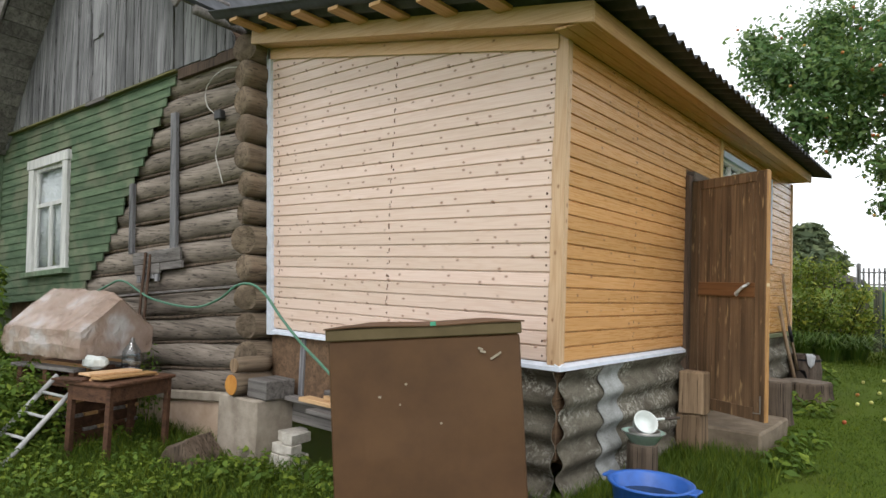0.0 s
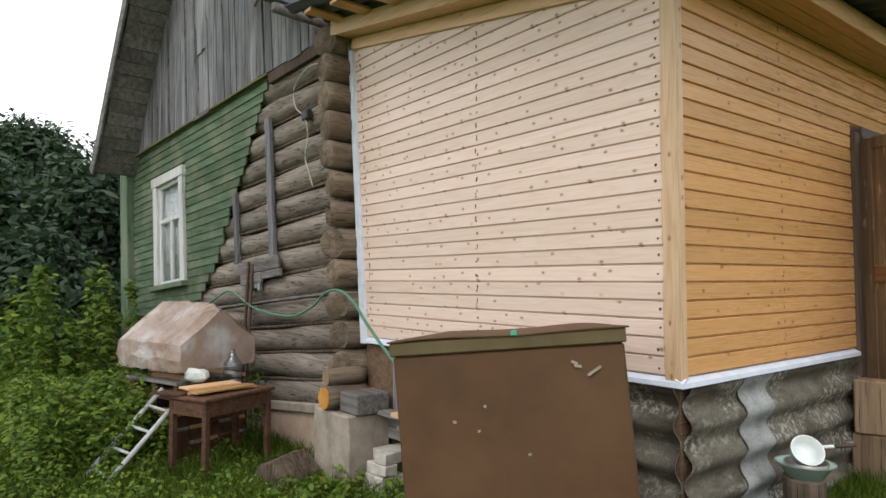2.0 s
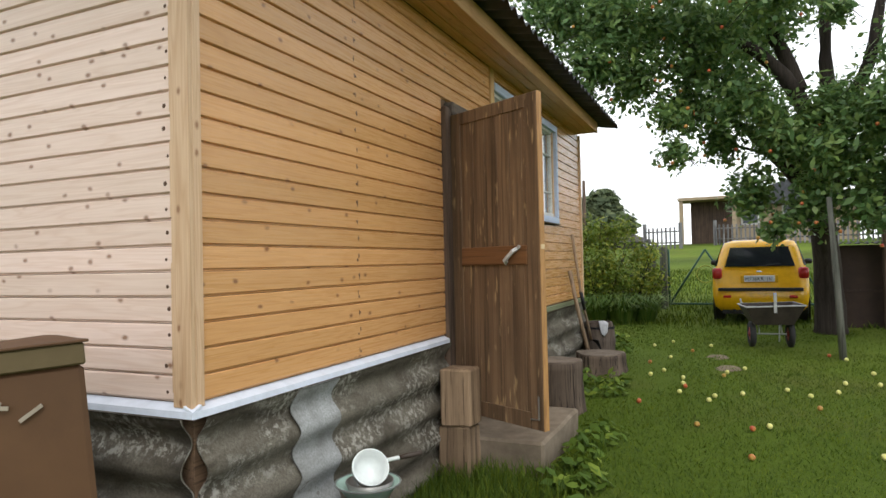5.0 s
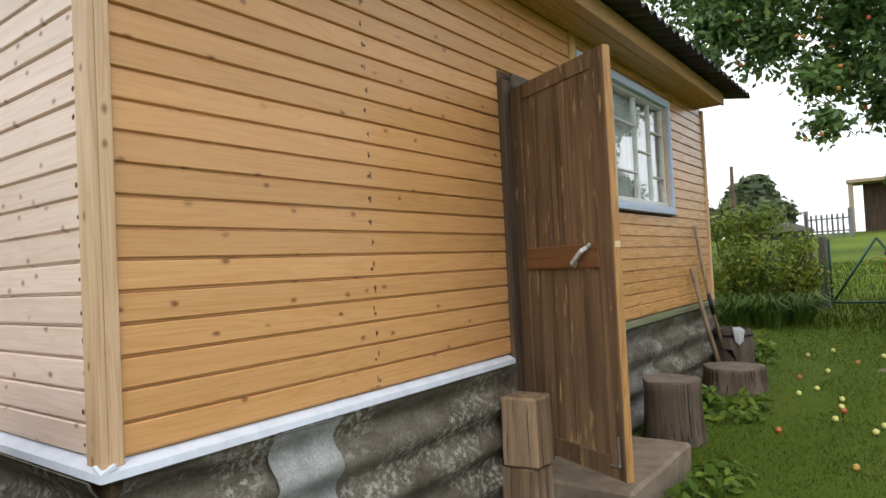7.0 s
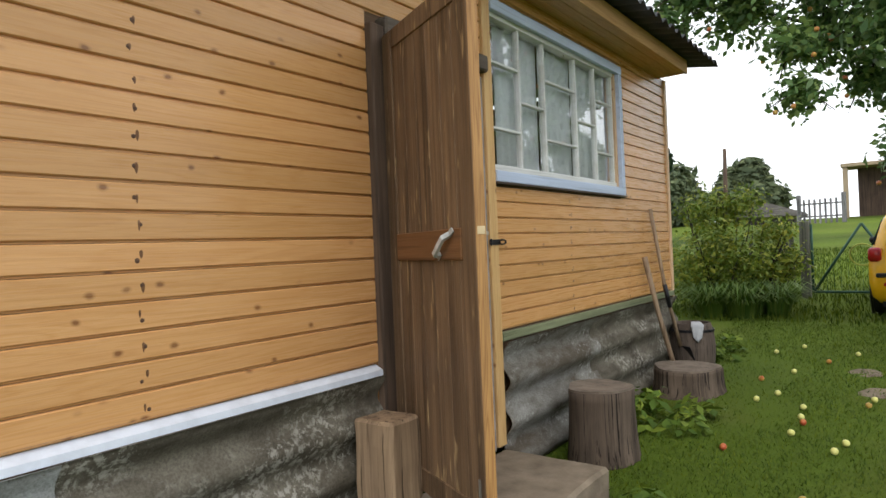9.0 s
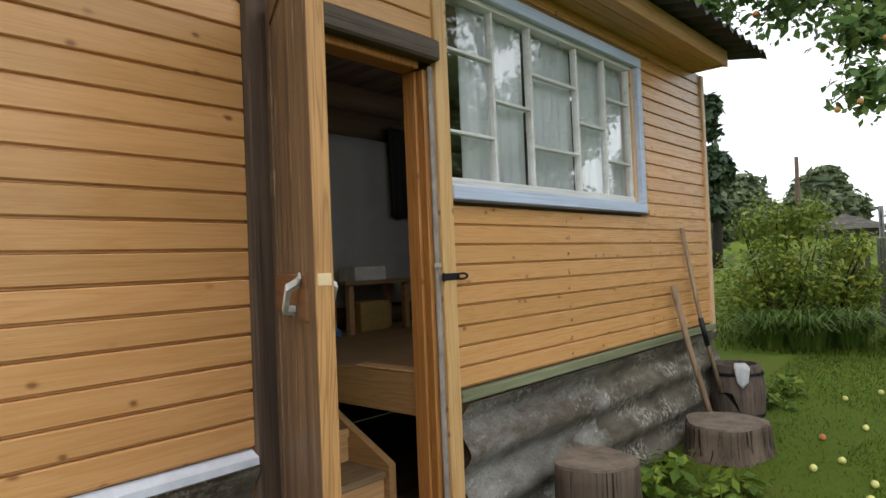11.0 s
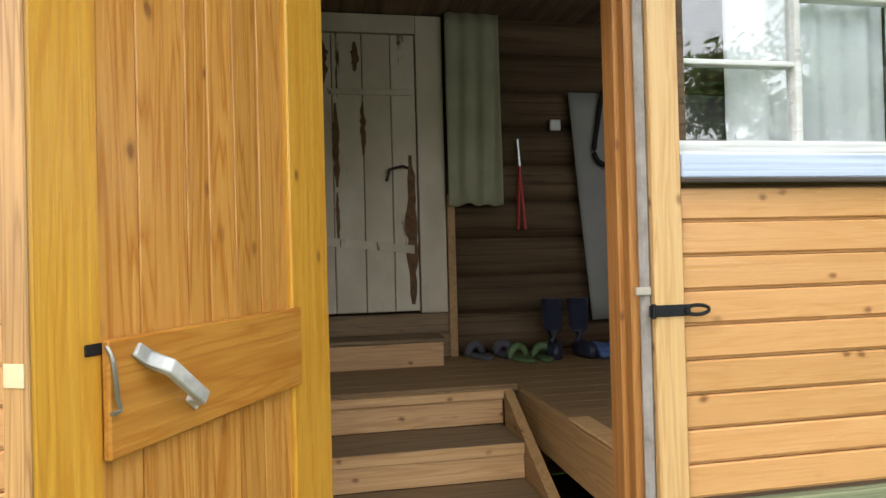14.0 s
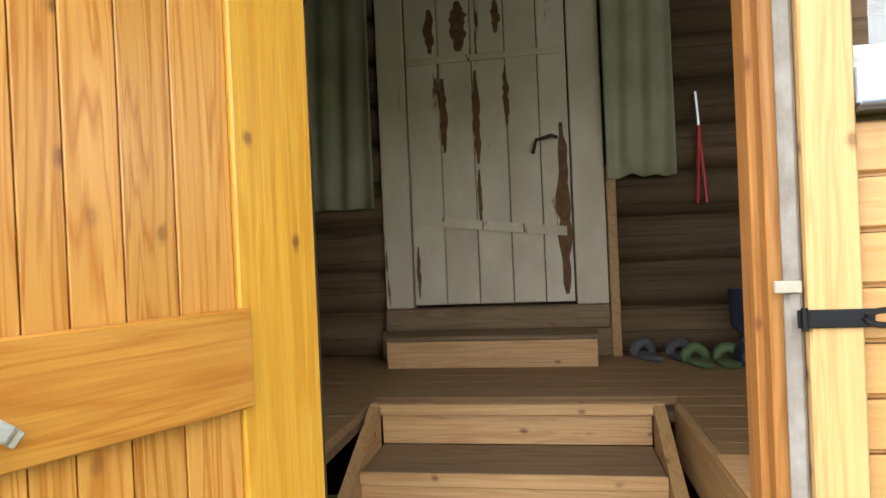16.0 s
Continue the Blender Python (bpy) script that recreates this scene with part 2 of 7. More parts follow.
M_edge = wood("worn_door_edge", "z", (0.52, 0.28, 0.10), (0.33, 0.16, 0.05), (0.15, 0.075, 0.035), 0.5, 0.5, grain=2.0)
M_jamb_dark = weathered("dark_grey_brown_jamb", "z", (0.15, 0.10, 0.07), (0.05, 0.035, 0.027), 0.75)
M_cap = weathered("grey_timber_lintel", "y", (0.19, 0.155, 0.13), (0.07, 0.055, 0.045), 0.85)
M_jamb_in = wood("orange_brown_jamb", "z", (0.46, 0.21, 0.06), (0.36, 0.15, 0.04), (0.25, 0.09, 0.02), 0.42, 0.35)
M_grey_strip = mottled("grey_worn_strip", [(0.3, (0.16, 0.13, 0.11)), (0.7, (0.36, 0.33, 0.31))], 9.0, 0.7)
M_slate = lichened("weathered_corrugated_sheet", (0.060, 0.050, 0.036), (0.165, 0.148, 0.115), (0.36, 0.345, 0.30), 0.54)
M_slate_new = lichened("pale_corrugated_sheet", (0.20, 0.20, 0.19), (0.36, 0.37, 0.365), (0.10, 0.085, 0.06), 0.62)
M_slate_mid = lichened("grey_corrugated_sheet", (0.085, 0.070, 0.052), (0.25, 0.245, 0.225), (0.40, 0.40, 0.385), 0.58)
M_roof = mottled("dark_corrugated_roof", [(0.3, (0.035, 0.037, 0.042)), (0.7, (0.085, 0.09, 0.10))], 5.0, 0.85, 0.0, 0.3)
M_flash = plain("white_painted_flashing", (0.68, 0.73, 0.82), 0.4, 0.0, 0.4, 0.08)
M_flash_green = weathered("green_stained_batten", "y", (0.30, 0.33, 0.19), (0.13, 0.14, 0.08), 0.85)
M_blue = weathered("pale_blue_painted_trim", "y", (0.52, 0.60, 0.76), (0.43, 0.50, 0.65), 0.6, cracks=0.25, tone=0.05)
M_white_wood = weathered("white_painted_sash", "y", (0.72, 0.73, 0.72), (0.55, 0.54, 0.5), 0.6, cracks=0.3, tone=0.08)
M_pane = glassy("window_glass")
M_curtain = mottled("white_curtain_cloth", [(0.3, (0.76, 0.79, 0.81)), (0.7, (0.86, 0.88, 0.88))], 3.0, 0.9, 0.0, 0.1)
M_inner = weathered("dark_interior_boards", "y", (0.20, 0.125, 0.075), (0.09, 0.055, 0.035), 0.8)
M_ceiling = weathered("dark_ceiling_boards", "x", (0.24, 0.16, 0.10), (0.10, 0.065, 0.045), 0.85)
M_floor = wood("worn_floorboards", "y", (0.33, 0.20, 0.092), (0.25, 0.145, 0.062), (0.15, 0.085, 0.038), 0.55, 0.3)
M_stair = wood("raw_pine_stairs", "y", (0.62, 0.38, 0.18), (0.50, 0.28, 0.12), (0.34, 0.18, 0.07), 0.55, 0.5)
M_tread = wood("worn_stair_tread", "y", (0.27, 0.18, 0.095), (0.20, 0.125, 0.065), (0.12, 0.075, 0.04), 0.65, 0.25)
M_stringer = wood("pine_stringer", "x", (0.50, 0.30, 0.13), (0.40, 0.22, 0.09), (0.28, 0.15, 0.06), 0.55, 0.4)
M_log = weathered("old_grey_brown_log", "x", (0.31, 0.262, 0.218), (0.10, 0.082, 0.068), 0.9, cracks=0.8, tone=0.25)
M_log_end = weathered("log_end_grain", "y", (0.25, 0.19, 0.135), (0.09, 0.065, 0.045), 0.92, cracks=0.6)
M_grey_z = weathered("grey_gable_planks", "z", (0.34, 0.335, 0.345), (0.11, 0.108, 0.115), 0.9, cracks=0.9, tone=0.5)
M_grey_x = weathered("grey_boards", "x", (0.27, 0.25, 0.235), (0.09, 0.08, 0.075), 0.9, cracks=0.6)
M_green = weathered("flaking_green_clapboard", "x", (0.125, 0.175, 0.105), (0.045, 0.080, 0.045), 0.85, moss=(0.17, 0.18, 0.12), cracks=0.4, tone=0.3)
M_green_z = weathered("green_painted_corner_boards", "z", (0.17, 0.23, 0.15), (0.08, 0.12, 0.07), 0.85, moss=(0.2, 0.2, 0.15))
M_white_z = weathered("flaking_white_casing", "z", (0.66, 0.66, 0.64), (0.40, 0.40, 0.38), 0.75, cracks=0.4, tone=0.1)
M_concrete = mottled("rough_concrete", [(0.3, (0.20, 0.165, 0.13)), (0.7, (0.40, 0.345, 0.28))], 5.0, 0.95, 0.0, 0.6)
M_concrete_pink = mottled("pinkish_plastered_plinth", [(0.3, (0.38, 0.27, 0.19)), (0.7, (0.56, 0.43, 0.33))], 4.0, 0.95, 0.0, 0.5)
M_tank = mottled("brown_painted_steel", [(0.3, (0.074, 0.036, 0.016)), (0.7, (0.118, 0.060, 0.026))], 2.2, 0.62, 0.1, 0.08, ((0.30, 0.24, 0.16), 46.0, 0.74, 0.80))
M_tank_rim = mottled("olive_brown_steel_rim", [(0.3, (0.085, 0.06, 0.025)), (0.7, (0.13, 0.095, 0.045))], 5.0, 0.6, 0.1, 0.1)
M_step = mottled("dirty_concrete_step", [(0.3, (0.13, 0.10, 0.068)), (0.7, (0.25, 0.20, 0.145))], 7.0, 0.9, 0.0, 0.4)
M_bark = weathered("stump_bark", "z", (0.18, 0.135, 0.10), (0.05, 0.037, 0.028), 0.95, cracks=1.0)
M_cut = mottled("sawn_stump_top", [(0.3, (0.095, 0.073, 0.055)), (0.7, (0.22, 0.175, 0.135))], 12.0, 0.9, 0.0, 0.5)
M_block = weathered("weathered_timber_block", "z", (0.36, 0.25, 0.155), (0.13, 0.085, 0.055), 0.88, cracks=0.8)

# ---- mesh tools ----
def finish(bm, name, mat, smooth=False, m=None):
    bmesh.ops.recalc_face_normals(bm, faces=bm.faces)
    me = bpy.data.meshes.new(name)
    if m is not None:
        bmesh.ops.transform(bm, matrix=m, verts=bm.verts)
    bm.to_mesh(me)
    bm.free()
    for mt in (mat if isinstance(mat, (list, tuple)) else [mat]):
        me.materials.append(mt)
    if smooth:
        for p in me.polygons:
            p.use_smooth = True
    return me


def thing(name, label="", category="", group="", kind="", at=None):
    """An empty that carries the parts of one thing."""
    ob = new(name)
    ob.empty_display_size = 0.1
    if at is not None:
        ob.matrix_world = at
    return tagged(ob, label, category, group, kind)


def part(name, bm, mat, parent=None, label="", smooth=False, m=None):
    ob = new(name, finish(bm, name, mat, smooth, m))
    if parent is not None:
        ob.parent = parent
    if label:
        tagged(ob, label)
    return ob


def single(name, bm, mat, label="", category="", group="", kind="", smooth=False, m=None):
    return tagged(part(name, bm, mat, None, "", smooth, m), label, category, group, kind)


def box(bm, x0, x1, y0, y1, z0, z1, bevel=0.0, m=None):
    vs = [bm.verts.new((x, y, z)) for x in (x0, x1) for y in (y0, y1) for z in (z0, z1)]
    fs = [bm.faces.new([vs[i] for i in f]) for f in ((0, 1, 3, 2), (4, 6, 7, 5), (0, 4, 5, 1), (2, 3, 7, 6), (0, 2, 6, 4), (1, 5, 7, 3))]
    if m is not None:
        bmesh.ops.transform(bm, matrix=m, verts=vs)
    if bevel:
        es = list({e for f in fs for e in f.edges})
        bmesh.ops.bevel(bm, geom=es, offset=bevel, segments=1, affect="EDGES")
    return bm


def boxed(x0, x1, y0, y1, z0, z1, bevel=0.0, m=None):
    return box(bmesh.new(), x0, x1, y0, y1, z0, z1, bevel, m)


def tube(bm, pts, radii, n=8, cap=True, squash=1.0):
    """A round bar through some points."""
    pts = [Vector(p) for p in pts]
    radii = radii if isinstance(radii, (list, tuple)) else [radii] * len(pts)
    rings = []
    for i, p in enumerate(pts):
        d = (pts[min(i + 1, len(pts) - 1)] - pts[max(i - 1, 0)]).normalized()
        q = d.to_track_quat("Z", "X")
        rings.append([bm.verts.new(p + q @ Vector((radii[i] * math.cos(a), squash * radii[i] * math.sin(a), 0))) for a in (2 * math.pi * j / n for j in range(n))])
    for a, b in zip(rings, rings[1:]):
        for j in range(n):
            bm.faces.new((a[j], a[(j + 1) % n], b[(j + 1) % n], b[j]))
    if cap:
        bm.faces.new(rings[0])
        bm.faces.new(rings[-1])
    return bm


def tubed(pts, radii, n=8, cap=True):
    return tube(bmesh.new(), pts, radii, n, cap)


def smooth_path(pts, k=6):
    """A Catmull-Rom curve through some points."""
    pts = [Vector(p) for p in pts]
    out = []
    for i in range(len(pts) - 1):
        a, b, c, d = pts[max(i - 1, 0)], pts[i], pts[i + 1], pts[min(i + 2, len(pts) - 1)]
        for j in range(k):
            u = j / k
            out.append(0.5 * ((2 * b) + (c - a) * u + (2 * a - 5 * b + 4 * c - d) * u * u + (3 * b - a - 3 * c + d) * u ** 3))
    return out + [pts[-1]]


def lathe(bm, profile, n=24, centre=(0, 0, 0)):
    """Turns a profile of (radius, z) round the upright axis."""
    c = Vector(centre)
    rings = []
    for r, z in profile:
        if r < 1e-5:
            rings.append([bm.verts.new(c + Vector((0, 0, z)))])
        else:
            rings.append([bm.verts.new(c + Vector((r * math.cos(2 * math.pi * j / n), r * math.sin(2 * math.pi * j / n), z))) for j in range(n)])
    for a, b in zip(rings, rings[1:]):
        for j in range(n):
            q = [a[j % len(a)], a[(j + 1) % len(a)], b[(j + 1) % len(b)], b[j % len(b)]]
            q = list(dict.fromkeys(q))
            if len(q) > 2:
                bm.faces.new(q)
    return bm


def extrude(bm, poly, a, b):
    """A prism: the polygon's points are mapped to its two ends by the functions a and b."""
    va = [bm.verts.new(a(*p)) for p in poly]
    vb = [bm.verts.new(b(*p)) for p in poly]
    n = len(poly)
    for i in range(n):
        bm.faces.new((va[i], va[(i + 1) % n], vb[(i + 1) % n], vb[i]))
    bm.faces.new(va)
    bm.faces.new(vb)
    return bm


def placed(bm, m):
    bmesh.ops.transform(bm, matrix=m, verts=bm.verts)
    return bm


def rough_up(bm, amount, scale):
    for v in bm.verts:
        v.co += noise.noise_vector(v.co * scale) * amount
    return bm


def mesh_from(name, verts, faces, mat):
    """A mesh of triangles or quads from two arrays."""
    verts, faces = np.asarray(verts, np.float32), np.asarray(faces, np.int32)
    me = bpy.data.meshes.new(name)
    k = faces.shape[1]
    me.vertices.add(len(verts))
    me.vertices.foreach_set("co", verts.ravel())
    me.loops.add(faces.size)
    me.loops.foreach_set("vertex_index", faces.ravel())
    me.polygons.add(len(faces))
    me.polygons.foreach_set("loop_start", np.arange(0, faces.size, k, dtype=np.int32))
    me.update(calc_edges=True)
    me.validate()
    me.materials.append(mat)
    return me


# the lie of the land
def step01(a, b, v):
    u = min(1.0, max(0.0, (v - a) / (b - a)))
    return u * u * (3 - 2 * u)


def gz(x, y):
    h = 0.036 * max(0.0, min(y, 12.5) - 2.0) + 0.062 * max(0.0, min(y, 46.0) - 12.5) + 0.01 * max(0.0, min(y, 400.0) - 46.0)
    h *= 1.0 - 0.75 * step01(-8.0, -40.0, x) * step01(5, 20, y)
    h -= 0.27 * step01(0.2, -2.6, x) * step01(3.0, 0.5, y)
    h += 0.03 * noise.noise(Vector((x * 0.6, y * 0.6, 0.0))) + 0.012 * noise.noise(Vector((x * 2.2, y * 2.2, 3.0)))
    return h - 0.01

# ---- ground ----
def ground_mesh():
    def axis(lo, hi, near_lo, near_hi, step):
        a = [near_lo]
        while a[-1] < near_hi:
            a.append(a[-1] + step)
        s = step
        while a[-1] < hi:
            s *= 1.35
            a.append(a[-1] + s)
        s = step
        while a[0] > lo:
            s *= 1.35
            a.insert(0, a[0] - s)
        return a
    xs, ys = axis(-900, 900, -7.0, 7.0, 0.16), axis(-900, 1200, -6.0, 14.0, 0.16)
    v = [(x, y, gz(x, y)) for y in ys for x in xs]
    w = len(xs)
    f = [(j * w + i, j * w + i + 1, (j + 1) * w + i + 1, (j + 1) * w + i) for j in range(len(ys) - 1) for i in range(w - 1)]
    k = Nodes("lawn_soil_and_short_grass", 0.95, 0.0, 0.15)
    c = k.coords((1, 1, 1))
    big = k.noise(c, 0.55, 5.0, 0.6)
    fine = k.noise(c, 34.0, 6.0, 0.75)
    col = k.ramp(fine, [(0.3, (0.020, 0.036, 0.003)), (0.7, (0.058, 0.098, 0.006))])
    col = k.mix(k.ramp(big, [(0.50, (0, 0, 0)), (0.68, (0.8, 0.8, 0.8))]), col, (0.072, 0.060, 0.018))
    far = k.noise(c, 0.08, 3.0)
    col = k.mix(k.ramp(far, [(0.35, (0, 0, 0)), (0.6, (0.6, 0.6, 0.6))]), col, (0.17, 0.24, 0.025))
    k.color(col)
    k.bump(fine, 0.6, 0.03)
    ob = new("ground", mesh_from("ground", v, f, k.m))
    for p in ob.data.polygons:
        p.use_smooth = True
    tagged(ob, "damp green lawn with worn earthy patches rising to a hill", "ground", kind="structure")


ground_mesh()

# ---- the timber extension ----
PITCH = 0.0967
Z0 = 0.922          # foot of the cladding
YEND = 6.68         # far end of the side wall
XL = -3.05          # foot of the front wall's far edge
DOOR = (2.304, 3.19)
WIN = (3.37, 5.39, 1.865, 2.895)


def lean_x(z):
    """The old house leans, and the new wall's edge follows it."""
    return XL - 0.098 * (z - 0.9)


def top_z(x):
    return 3.09 - 0.176 * x


def board_profile():
    t, w = 0.017, PITCH - 0.002
    return [(0.0, 0.0), (0.0, 0.004), (0.0055, 0.004), (0.0075, 0.013), (0.011, t), (w - 0.004, t), (w, t - 0.005), (w, 0.0)]


def side_board(y0, y1, z, parent, mat):
    """One board of the side wall, lying along y and facing +x."""
    bm = extrude(bmesh.new(), board_profile(), lambda u, o: (o, y0, z + u), lambda u, o: (o, y1, z + u))
    return part("board", bm, mat, parent)


def front_board(x0, x1, z, parent, top):
    """One board of the front wall, facing -y, cut along the sloping roof line."""
    bm = bmesh.new()
    extrude(bm, board_profile(), lambda u, o: (x0, -o, z + u), lambda u, o: (x1, -o, z + u))
    if top:
        bmesh.ops.bisect_plane(bm, geom=bm.verts[:] + bm.edges[:] + bm.faces[:], plane_co=(0, 0, top_z(0.0)), plane_no=(0.176, 0, 1), clear_outer=True)
        edges = [e for e in bm.edges if e.is_boundary]
        if edges:
            bmesh.ops.holes_fill(bm, edges=edges, sides=12)
    return part("board", bm, M_front, parent) if bm.faces else bm.free()


def wall_box(name, pieces, mat, label):
    bm = bmesh.new()
    for p in pieces:
        box(bm, *p)
    return single(name, bm, mat, label, "wall", kind="structure")


TH = 0.12
wall_side = wall_box("wall_side", [
    (-TH, -0.003, 0.12, DOOR[0] - 0.05, 0.25, 3.06), (-TH, -0.003, DOOR[0] - 0.05, DOOR[1] + 0.05, 2.48, 3.06),
    (-TH, -0.003, DOOR[1] + 0.05, WIN[0], 0.25, 3.06), (-TH, -0.003, WIN[1], YEND - 0.12, 0.25, 3.06),
    (-TH, -0.003, WIN[0], WIN[1], 0.25, WIN[2]), (-TH, -0.003, WIN[0], WIN[1], WIN[3], 3.06)],
    M_inner, "side wall clad in orange varnished pine boards")
rng = random.Random(4)
for i in range(25):
    z = Z0 + i * PITCH
    if z + PITCH > 3.1:
        break
    yl = 2.252 if z < 2.50 else 3.24
    side_board(0.032, yl, z, wall_side, M_side)
    z += 0.013
    if z > WIN[2] - 0.12 and z < WIN[3] + 0.02:
        side_board(WIN[1] + 0.02, YEND - 0.045, z, wall_side, M_side)
    elif z + PITCH < 3.1:
        side_board(3.332, YEND - 0.045, z, wall_side, M_side)

# dark resin marks round the nails that hold the boards
M_nail = mottled("resin_nail_mark", [(0.3, (0.10, 0.045, 0.02)), (0.7, (0.20, 0.09, 0.035))], 60.0, 0.45)
for y_nail, first, last in ((1.14, 0, 22), (4.37, 0, 9)):
    for i in range(first, last):
        h = rng.uniform(0.012, 0.019)
        w2 = rng.uniform(0.004, 0.0075)
        bm = bmesh.new()
        lathe(bm, [(0.0, 0.0008), (0.6, 0.0006), (1.0, 0.0)], 12)
        yo, zo = y_nail + rng.uniform(-0.012, 0.012), Z0 + i * PITCH + rng.uniform(0.042, 0.060)
        for q in bm.verts:
            q.co = (0.0171 + q.co.z, yo + w2 * q.co.x * (1.0 + 0.35 * q.co.y), zo + h * q.co.y)
        bmesh.ops.recalc_face_normals(bm, faces=bm.faces)
        part("nail_mark", bm, M_nail, wall_side, "dark resin mark round a nail")

bm = bmesh.new()
extrude(bm, [(XL + 0.02, 0.3), (0.0, 0.3), (0.0, 3.08), (-3.3, 3.66)], lambda x, z: (x, 0.003, z), lambda x, z: (x, 0.12, z))
wall_front = single("wall_front", bm, M_inner, "front wall clad in pale new pine boards", "wall", kind="structure")
for i in range(33):
    z = Z0 + i * PITCH
    x1 = -0.062
    if z > top_z(lean_x(z)) - 0.01:
        break
    front_board(lean_x(z) + 0.02, x1, z, wall_front, z + PITCH > 3.05)
for x_nail in (-1.555, None):
    for i in range(29):
        z = Z0 + i * PITCH + rng.uniform(0.030, 0.064)
        xo = (x_nail if x_nail else lean_x(z) + 0.11) + rng.uniform(-0.014, 0.014)
        if z > top_z(xo) - 0.08:
            continue
        h, w2 = rng.uniform(0.010, 0.020), rng.uniform(0.005, 0.010)
        bm = bmesh.new()
        lathe(bm, [(0.0, 0.0008), (0.6, 0.0006), (1.0, 0.0)], 10)
        for q in bm.verts:
            q.co = (xo + w2 * q.co.x * (1.0 + 0.35 * q.co.y), -0.0171 - q.co.z, z + h * q.co.y)
        part("nail_mark", bm, M_nail, wall_front, "dark resin mark round a nail")
wall_back = wall_box("wall_back", [(-3.1, 0, YEND - 0.12, YEND, 0.1, 3.06)], M_inner, "back wall of the extension in dark boards")

# nail heads and rust marks in three upright rows
k_nail = plain("rusty_nail_heads", (0.09, 0.045, 0.025), 0.7)
bm = bmesh.new()
for i in range(25):
    z = Z0 + i * PITCH + 0.045
    for y in (1.14, 4.36, 5.50):
        if 4 < y < 5.45 and 1.7 < z < 2.8:
            continue
        lathe(bm, [(0.0, 0.0), (0.0065 + 0.003 * rng.random(), 0.0), (0.0, 0.002)], 6)
        vs = list(bm.verts)[-8:]
        bmesh.ops.transform(bm, matrix=pose(0.0172, y + rng.uniform(-0.012, 0.012), z + rng.uniform(-0.012, 0.012), 0, 90, 0), verts=vs)
part("nail_heads", bm, k_nail, wall_side)["kind"] = "stuff"
bm = bmesh.new()
for i in range(30):
    z = Z0 + i * PITCH + 0.045
    for x in (lean_x(z) + 0.11, -1.555, -0.10):
        if z > top_z(x) - 0.06:
            continue
        lathe(bm, [(0.0, 0.0), (0.0065 + 0.004 * rng.random(), 0.0), (0.0, 0.002)], 6)
        bmesh.ops.transform(bm, matrix=pose(x + rng.uniform(-0.012, 0.012), -0.0172, z + rng.uniform(-0.012, 0.012), 90, 0, 0), verts=list(bm.verts)[-8:])
part("nail_heads", bm, k_nail, wall_front)["kind"] = "stuff"

# corner and edge trims
corner = thing("corner_trim", "pale pine corner boards with small chips", "trim", kind="structure")
part("corner_board", boxed(-0.062, 0.030, -0.034, -0.012, Z0 - 0.015, 3.1, 0.003), M_trim_z, corner)
part("corner_board", boxed(0.008, 0.030, -0.0115, 0.032, Z0 - 0.015, 3.07, 0.003), M_trim_z, corner)
for z, w in ((2.2, 0.20), (1.75, 0.14), (1.2, 0.24)):
    part("corner_sliver", boxed(-0.070, -0.0622, -0.030, -0.018, z - w, z + w, 0.002), M_trim_z, corner)
bm = bmesh.new()
extrude(bm, [(lean_x(0.86) - 0.055, 0.86), (lean_x(0.86) + 0.025, 0.86), (lean_x(3.68) + 0.025, 3.68), (lean_x(3.68) - 0.035, 3.68)], lambda x, z: (x, -0.045, z), lambda x, z: (x, 0.02, z))
single("trim_left_edge", bm, M_flash, "white painted edge strip between new cladding and old logs", "trim", kind="structure")
single("trim_far_edge", boxed(-0.02, 0.035, YEND - 0.045, YEND + 0.01, 0.82, 3.05, 0.004), M_trim_z, "pine trim board at the far corner", "trim", kind="structure")

# flashing strips under the cladding
bm = bmesh.new()
extrude(bm, [(0.0, 0.918), (0.045, 0.897), (0.047, 0.872), (0.041, 0.872), (0.038, 0.890), (0.0, 0.907)], lambda o, z: (o, -0.045, z), lambda o, z: (o, 2.250, z))
single("flashing_side", bm, M_flash, "white metal drip flashing below the boards", "flashing", kind="structure")
bm = bmesh.new()
extrude(bm, [(0.0, 0.918), (0.045, 0.897), (0.047, 0.872), (0.041, 0.872), (0.038, 0.890), (0.0, 0.907)], lambda o, z: (XL - 0.02, -o, z), lambda o, z: (0.045, -o - 0.001, z + 0.001))
single("flashing_front", bm, M_flash, "white metal drip flashing below the boards", "flashing", kind="structure")
single("batten_green", boxed(0.0, 0.038, 3.332, YEND, 0.872, 0.924, 0.004), M_flash_green, "green-stained wooden batten above the skirting", "batten", kind="structure")

